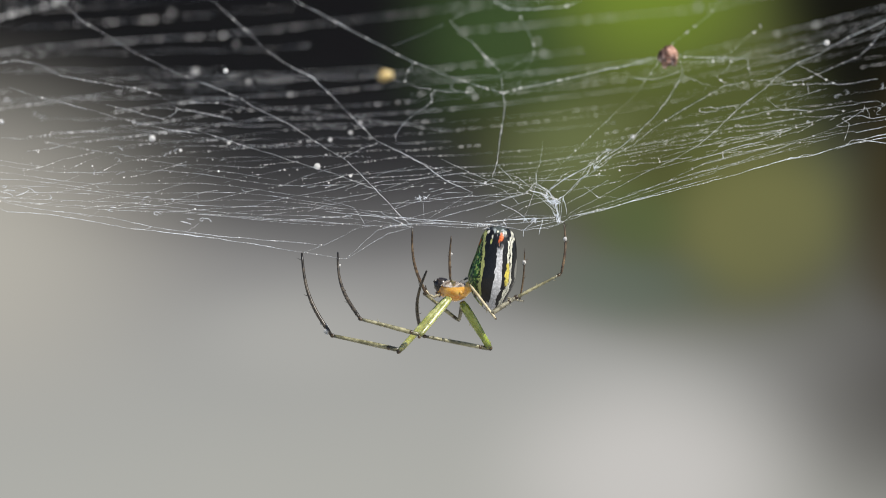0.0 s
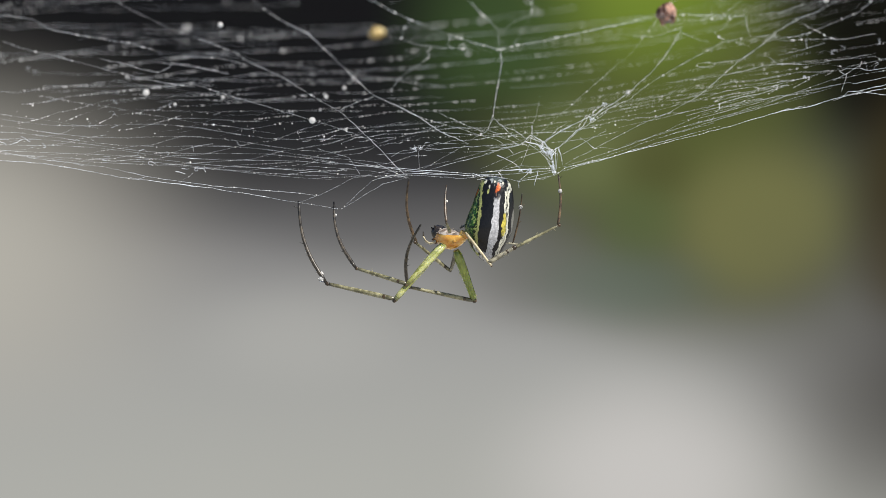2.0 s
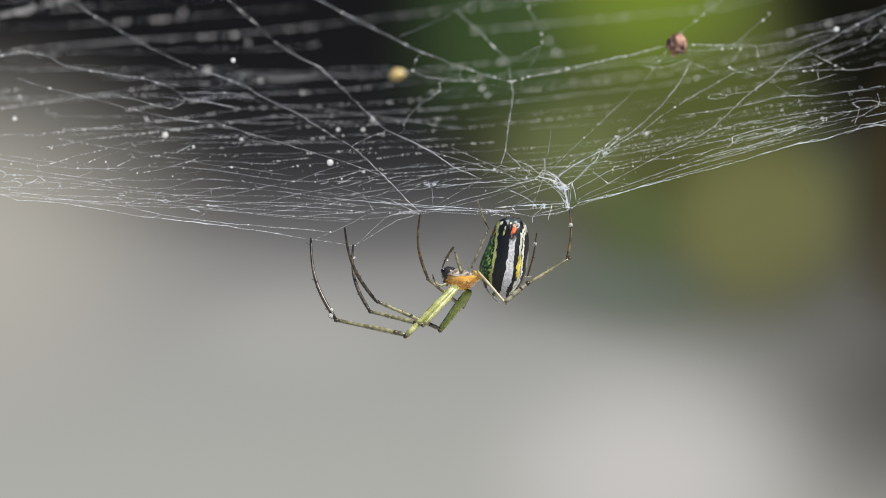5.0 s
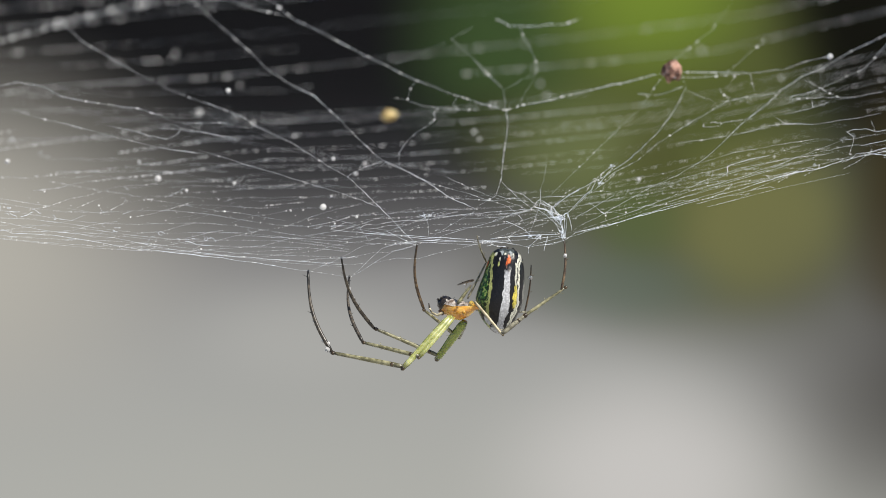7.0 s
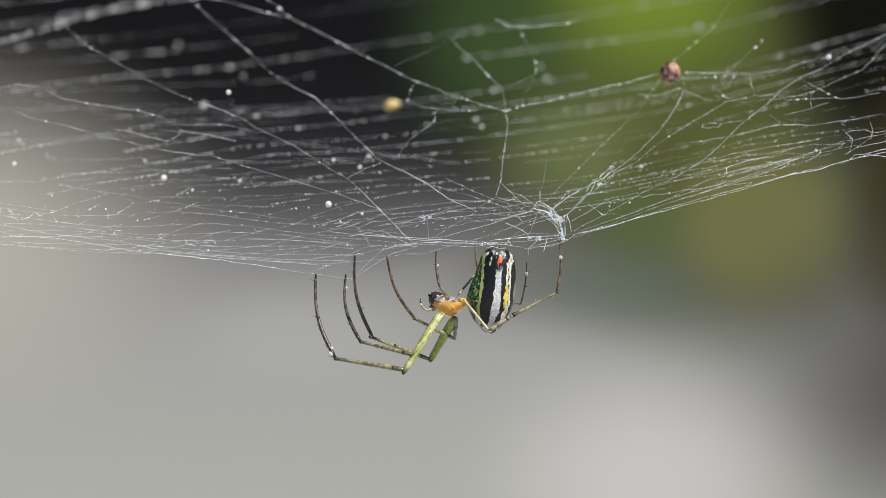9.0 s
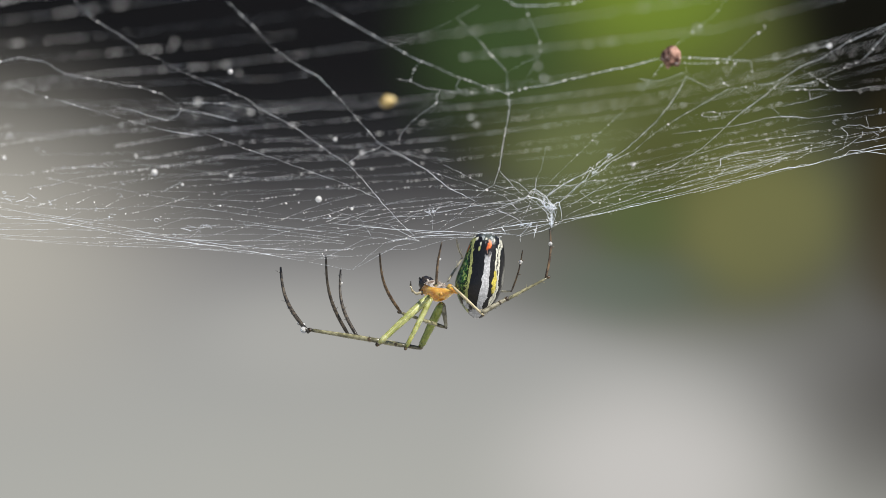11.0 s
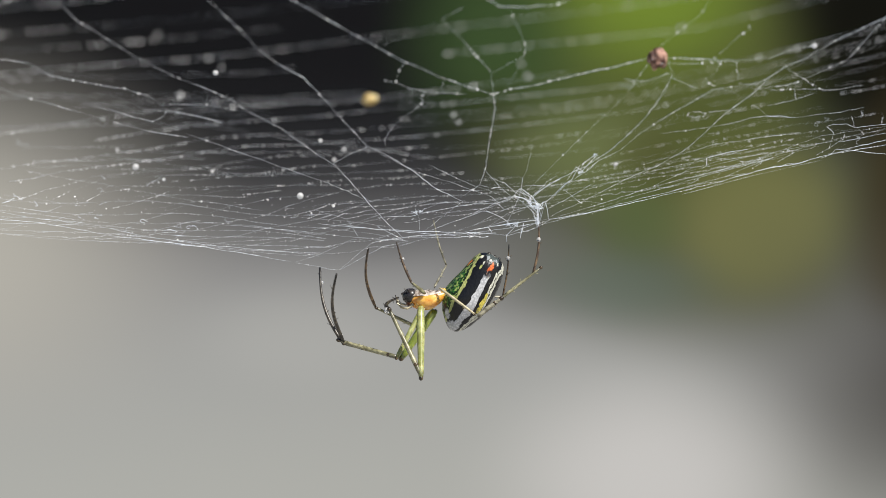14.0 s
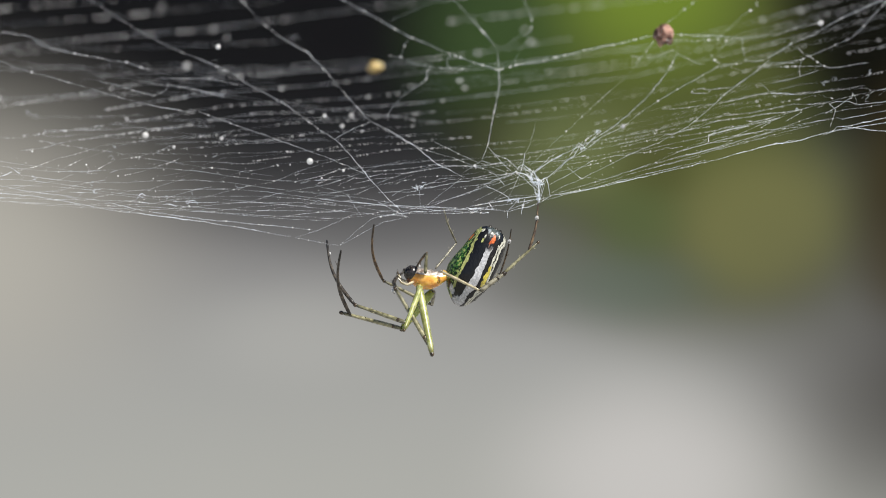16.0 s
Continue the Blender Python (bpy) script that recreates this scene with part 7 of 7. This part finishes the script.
    walk(part["G_femur"], [
         at(0, -0.366, 0.500, -0.545, -100.5, 5.6, -62.1),
         at(0.5, -0.383, 0.500, -0.538, -96.2, 3.4, -61.5),
         at(1, -0.350, 0.500, -0.517, -94.8, 2.8, -60.1),
         at(1.5, -0.319, 0.500, -0.498, -90.4, 0.3, -59.0),
         at(2, -0.326, 0.500, -0.490, -95.1, 2.9, -60.3),
         at(2.5, -0.341, 0.500, -0.503, -94.5, 2.5, -61.5),
         at(3, -0.327, 0.500, -0.467, -95.0, 2.7, -62.1),
         at(3.5, -0.285, 0.500, -0.504, -91.0, 0.5, -60.5),
         at(4, -0.316, 0.500, -0.496, -87.0, -1.7, -61.2),
         at(4.5, -0.447, 0.500, -0.491, -92.2, 1.1, -63.1),
         at(5, -0.364, 0.500, -0.542, -88.9, -0.6, -61.3),
         at(7.5, -0.379, 0.500, -0.537, -94.3, 2.3, -62.5),
         at(8, -0.348, 0.500, -0.532, -91.3, 0.7, -62.6),
         at(8.5, -0.369, 0.500, -0.516, -92.0, 1.1, -62.1),
         at(9, -0.358, 0.500, -0.526, -90.0, 0.0, -64.1),
         at(11.5, -0.374, 0.500, -0.469, -90.4, 0.2, -68.0),
         at(12, -0.257, 0.500, -0.536, -89.6, -0.2, -64.1),
         at(12.5, -0.259, 0.500, -0.564, -88.2, -0.0, -90.0),
         at(13, -0.410, 0.500, -0.603, -85.1, -0.5, -83.7),
         at(13.5, -0.350, 0.500, -0.617, -87.7, -0.7, -74.0),
         at(14, -0.479, 0.500, -0.640, -90.0, 0.2, -78.4),
         at(14.5, -0.473, 0.500, -0.590, -90.4, 0.1, -71.3),
         at(15, -0.550, 0.500, -0.498, -88.9, -0.3, -73.4),
         at(15.5, -0.422, 0.500, -0.591, -95.7, 1.4, -76.1),
         at(16, -0.656, 0.500, -0.560, -86.3, -1.5, -67.8)])
    walk(part["G_metatarsus"], [
         at(0, 2.525, 2.100, -1.153, 0.0, 5.3, 0.0),
         at(0.5, 2.515, 2.100, -0.894, 16.7, 7.2, 2.2),
         at(1, 2.410, 2.100, -0.787, 21.0, 10.7, 4.1),
         at(1.5, 2.345, 2.100, -0.521, 30.4, 9.7, 5.6),
         at(2, 2.445, 2.100, -0.775, 15.8, 9.3, 2.6),
         at(2.5, 2.578, 2.100, -0.768, 17.5, 5.3, 1.7),
         at(3, 2.672, 2.100, -0.765, 23.3, 4.9, 2.1),
         at(3.5, 2.545, 2.100, -0.558, 31.5, 6.0, 3.7),
         at(4, 2.584, 2.100, -0.321, 36.6, 4.0, 3.0),
         at(4.5, 2.699, 2.100, -0.627, 30.6, 7.5, 4.4),
         at(5, 2.552, 2.100, -0.476, 30.6, 7.5, 4.4),
         at(7.5, 2.677, 2.100, -0.798, 22.8, 4.8, 2.0),
         at(8, 2.736, 2.100, -0.613, 35.8, 3.9, 2.8),
         at(8.5, 2.653, 2.100, -0.635, 35.6, 3.8, 2.7),
         at(9, 2.938, 2.100, -0.528, 35.8, 3.9, 2.8),
         at(11.5, 3.016, 1.870, -0.497, 37.7, 8.9, 6.8),
         at(12, 3.034, 2.100, -0.513, 37.3, 7.3, 5.5),
         at(12.5, 3.353, 0.500, -0.449, 31.5, 6.0, 3.6),
         at(13, 3.175, 0.900, -0.297, 30.7, 9.7, 5.7),
         at(13.5, 3.141, 1.504, -0.469, 30.8, 7.9, 4.7),
         at(14, 2.965, 1.204, -0.640, 0.0, 6.9, 0.0),
         at(14.5, 2.978, 1.665, -0.613, 31.2, 6.2, 3.7),
         at(15, 2.936, 1.536, -0.427, 31.2, 8.0, 4.8),
         at(15.5, 3.093, 1.378, -0.953, 0.0, 8.1, 0.0),
         at(16, 2.710, 1.881, -0.322, 30.2, 9.7, 5.6)])
    walk(part["H_femur"], [
         at(0, -0.456, 0.550, -0.019, -76.6, -18.3, -37.2),
         at(0.5, -0.472, 0.550, -0.010, -75.7, -19.0, -38.0),
         at(1, -0.424, 0.550, 0.013, -76.2, -18.4, -38.0),
         at(1.5, -0.377, 0.550, 0.035, -74.1, -21.3, -38.1),
         at(2, -0.374, 0.550, 0.044, -74.1, -21.9, -37.5),
         at(2.5, -0.408, 0.550, 0.029, -73.5, -21.8, -38.6),
         at(3, -0.354, 0.550, 0.069, -73.3, -23.4, -37.0),
         at(3.5, -0.366, 0.550, 0.026, -71.4, -24.9, -38.6),
         at(4, -0.375, 0.550, 0.037, -73.3, -23.6, -36.8),
         at(4.5, -0.469, 0.550, 0.044, -32.6, -0.0, -90.0),
         at(5, -0.454, 0.550, -0.015, -23.6, -0.0, -90.0),
         at(7.5, -0.451, 0.550, -0.008, -31.4, -7.8, -85.3),
         at(8, -0.422, 0.550, -0.003, -33.4, -16.3, -79.5),
         at(8.5, -0.414, 0.550, 0.016, -34.4, -28.0, -72.2),
         at(9, -0.423, 0.550, 0.004, -47.9, -27.6, -62.8),
         at(11.5, -0.369, 0.550, 0.065, -41.2, -36.9, -62.3),
         at(12, -0.362, 0.550, -0.013, -58.6, -34.3, -47.3),
         at(12.5, -0.409, 0.550, -0.051, -25.9, -26.6, -77.7),
         at(13, -0.560, 0.550, -0.089, -32.4, -12.1, -82.4),
         at(13.5, -0.524, 0.550, -0.111, -44.2, -30.3, -63.9),
         at(14, -0.632, 0.550, -0.128, -41.6, -42.6, -59.0),
         at(14.5, -0.592, 0.550, -0.068, -57.1, -39.5, -45.5),
         at(15, -0.587, 0.550, 0.037, -68.1, -31.6, -37.5),
         at(15.5, -0.548, 0.550, -0.071, -60.1, -36.1, -44.3),
         at(16, -0.725, 0.550, -0.030, -44.3, -24.4, -68.0)])
    walk(part["H_metatarsus"], [
         at(0, 0.581, 2.150, 0.412, -36.3, -2.0, -178.5),
         at(0.5, 0.577, 2.150, 0.449, -36.6, -2.1, -178.4),
         at(1, 0.635, 2.150, 0.460, -35.5, -3.3, -177.7),
         at(1.5, 0.630, 2.150, 0.533, -38.0, -2.7, -177.9),
         at(2, 0.604, 2.150, 0.539, -36.9, -2.7, -178.0),
         at(2.5, 0.604, 2.150, 0.546, -34.6, -2.8, -178.1),
         at(3, 0.577, 2.150, 0.574, -37.2, -2.7, -178.0),
         at(3.5, 0.577, 2.150, 0.587, -39.3, -2.6, -177.9),
         at(4, 0.550, 2.150, 0.541, -30.6, -2.9, -178.3),
         at(4.5, 0.692, 0.550, 1.857, -54.9, 6.6, 170.7),
         at(5, 0.456, 0.550, 2.064, -53.4, 9.0, 168.1),
         at(7.5, 0.611, 0.878, 1.755, -54.2, 7.5, 169.7),
         at(8, 0.619, 1.239, 1.668, -54.2, 7.1, 170.3),
         at(8.5, 0.456, 1.675, 1.528, -55.5, 5.6, 171.9),
         at(9, 0.656, 1.831, 1.239, -50.0, 2.7, 176.8),
         at(11.5, 0.405, 2.019, 1.316, -69.8, 3.0, 172.0),
         at(12, 0.500, 2.150, 0.853, -65.1, 5.1, 169.1),
         at(12.5, 0.302, 1.566, 1.628, -100.9, -6.8, 148.4),
         at(13, 0.503, 1.064, 1.637, -45.6, 4.8, 175.2),
         at(13.5, 0.445, 1.864, 1.176, 0.0, 10.0, 180.0),
         at(14, 0.004, 2.150, 1.007, 0.0, 15.9, 180.0),
         at(14.5, 0.091, 2.150, 0.735, 0.0, 15.6, 180.0),
         at(15, 0.179, 2.150, 0.633, -15.8, 11.9, 176.7),
         at(15.5, 0.219, 2.150, 0.710, -50.2, 5.3, 173.6),
         at(16, 0.396, 1.668, 1.329, -43.4, 11.9, 169.0)])


motions()
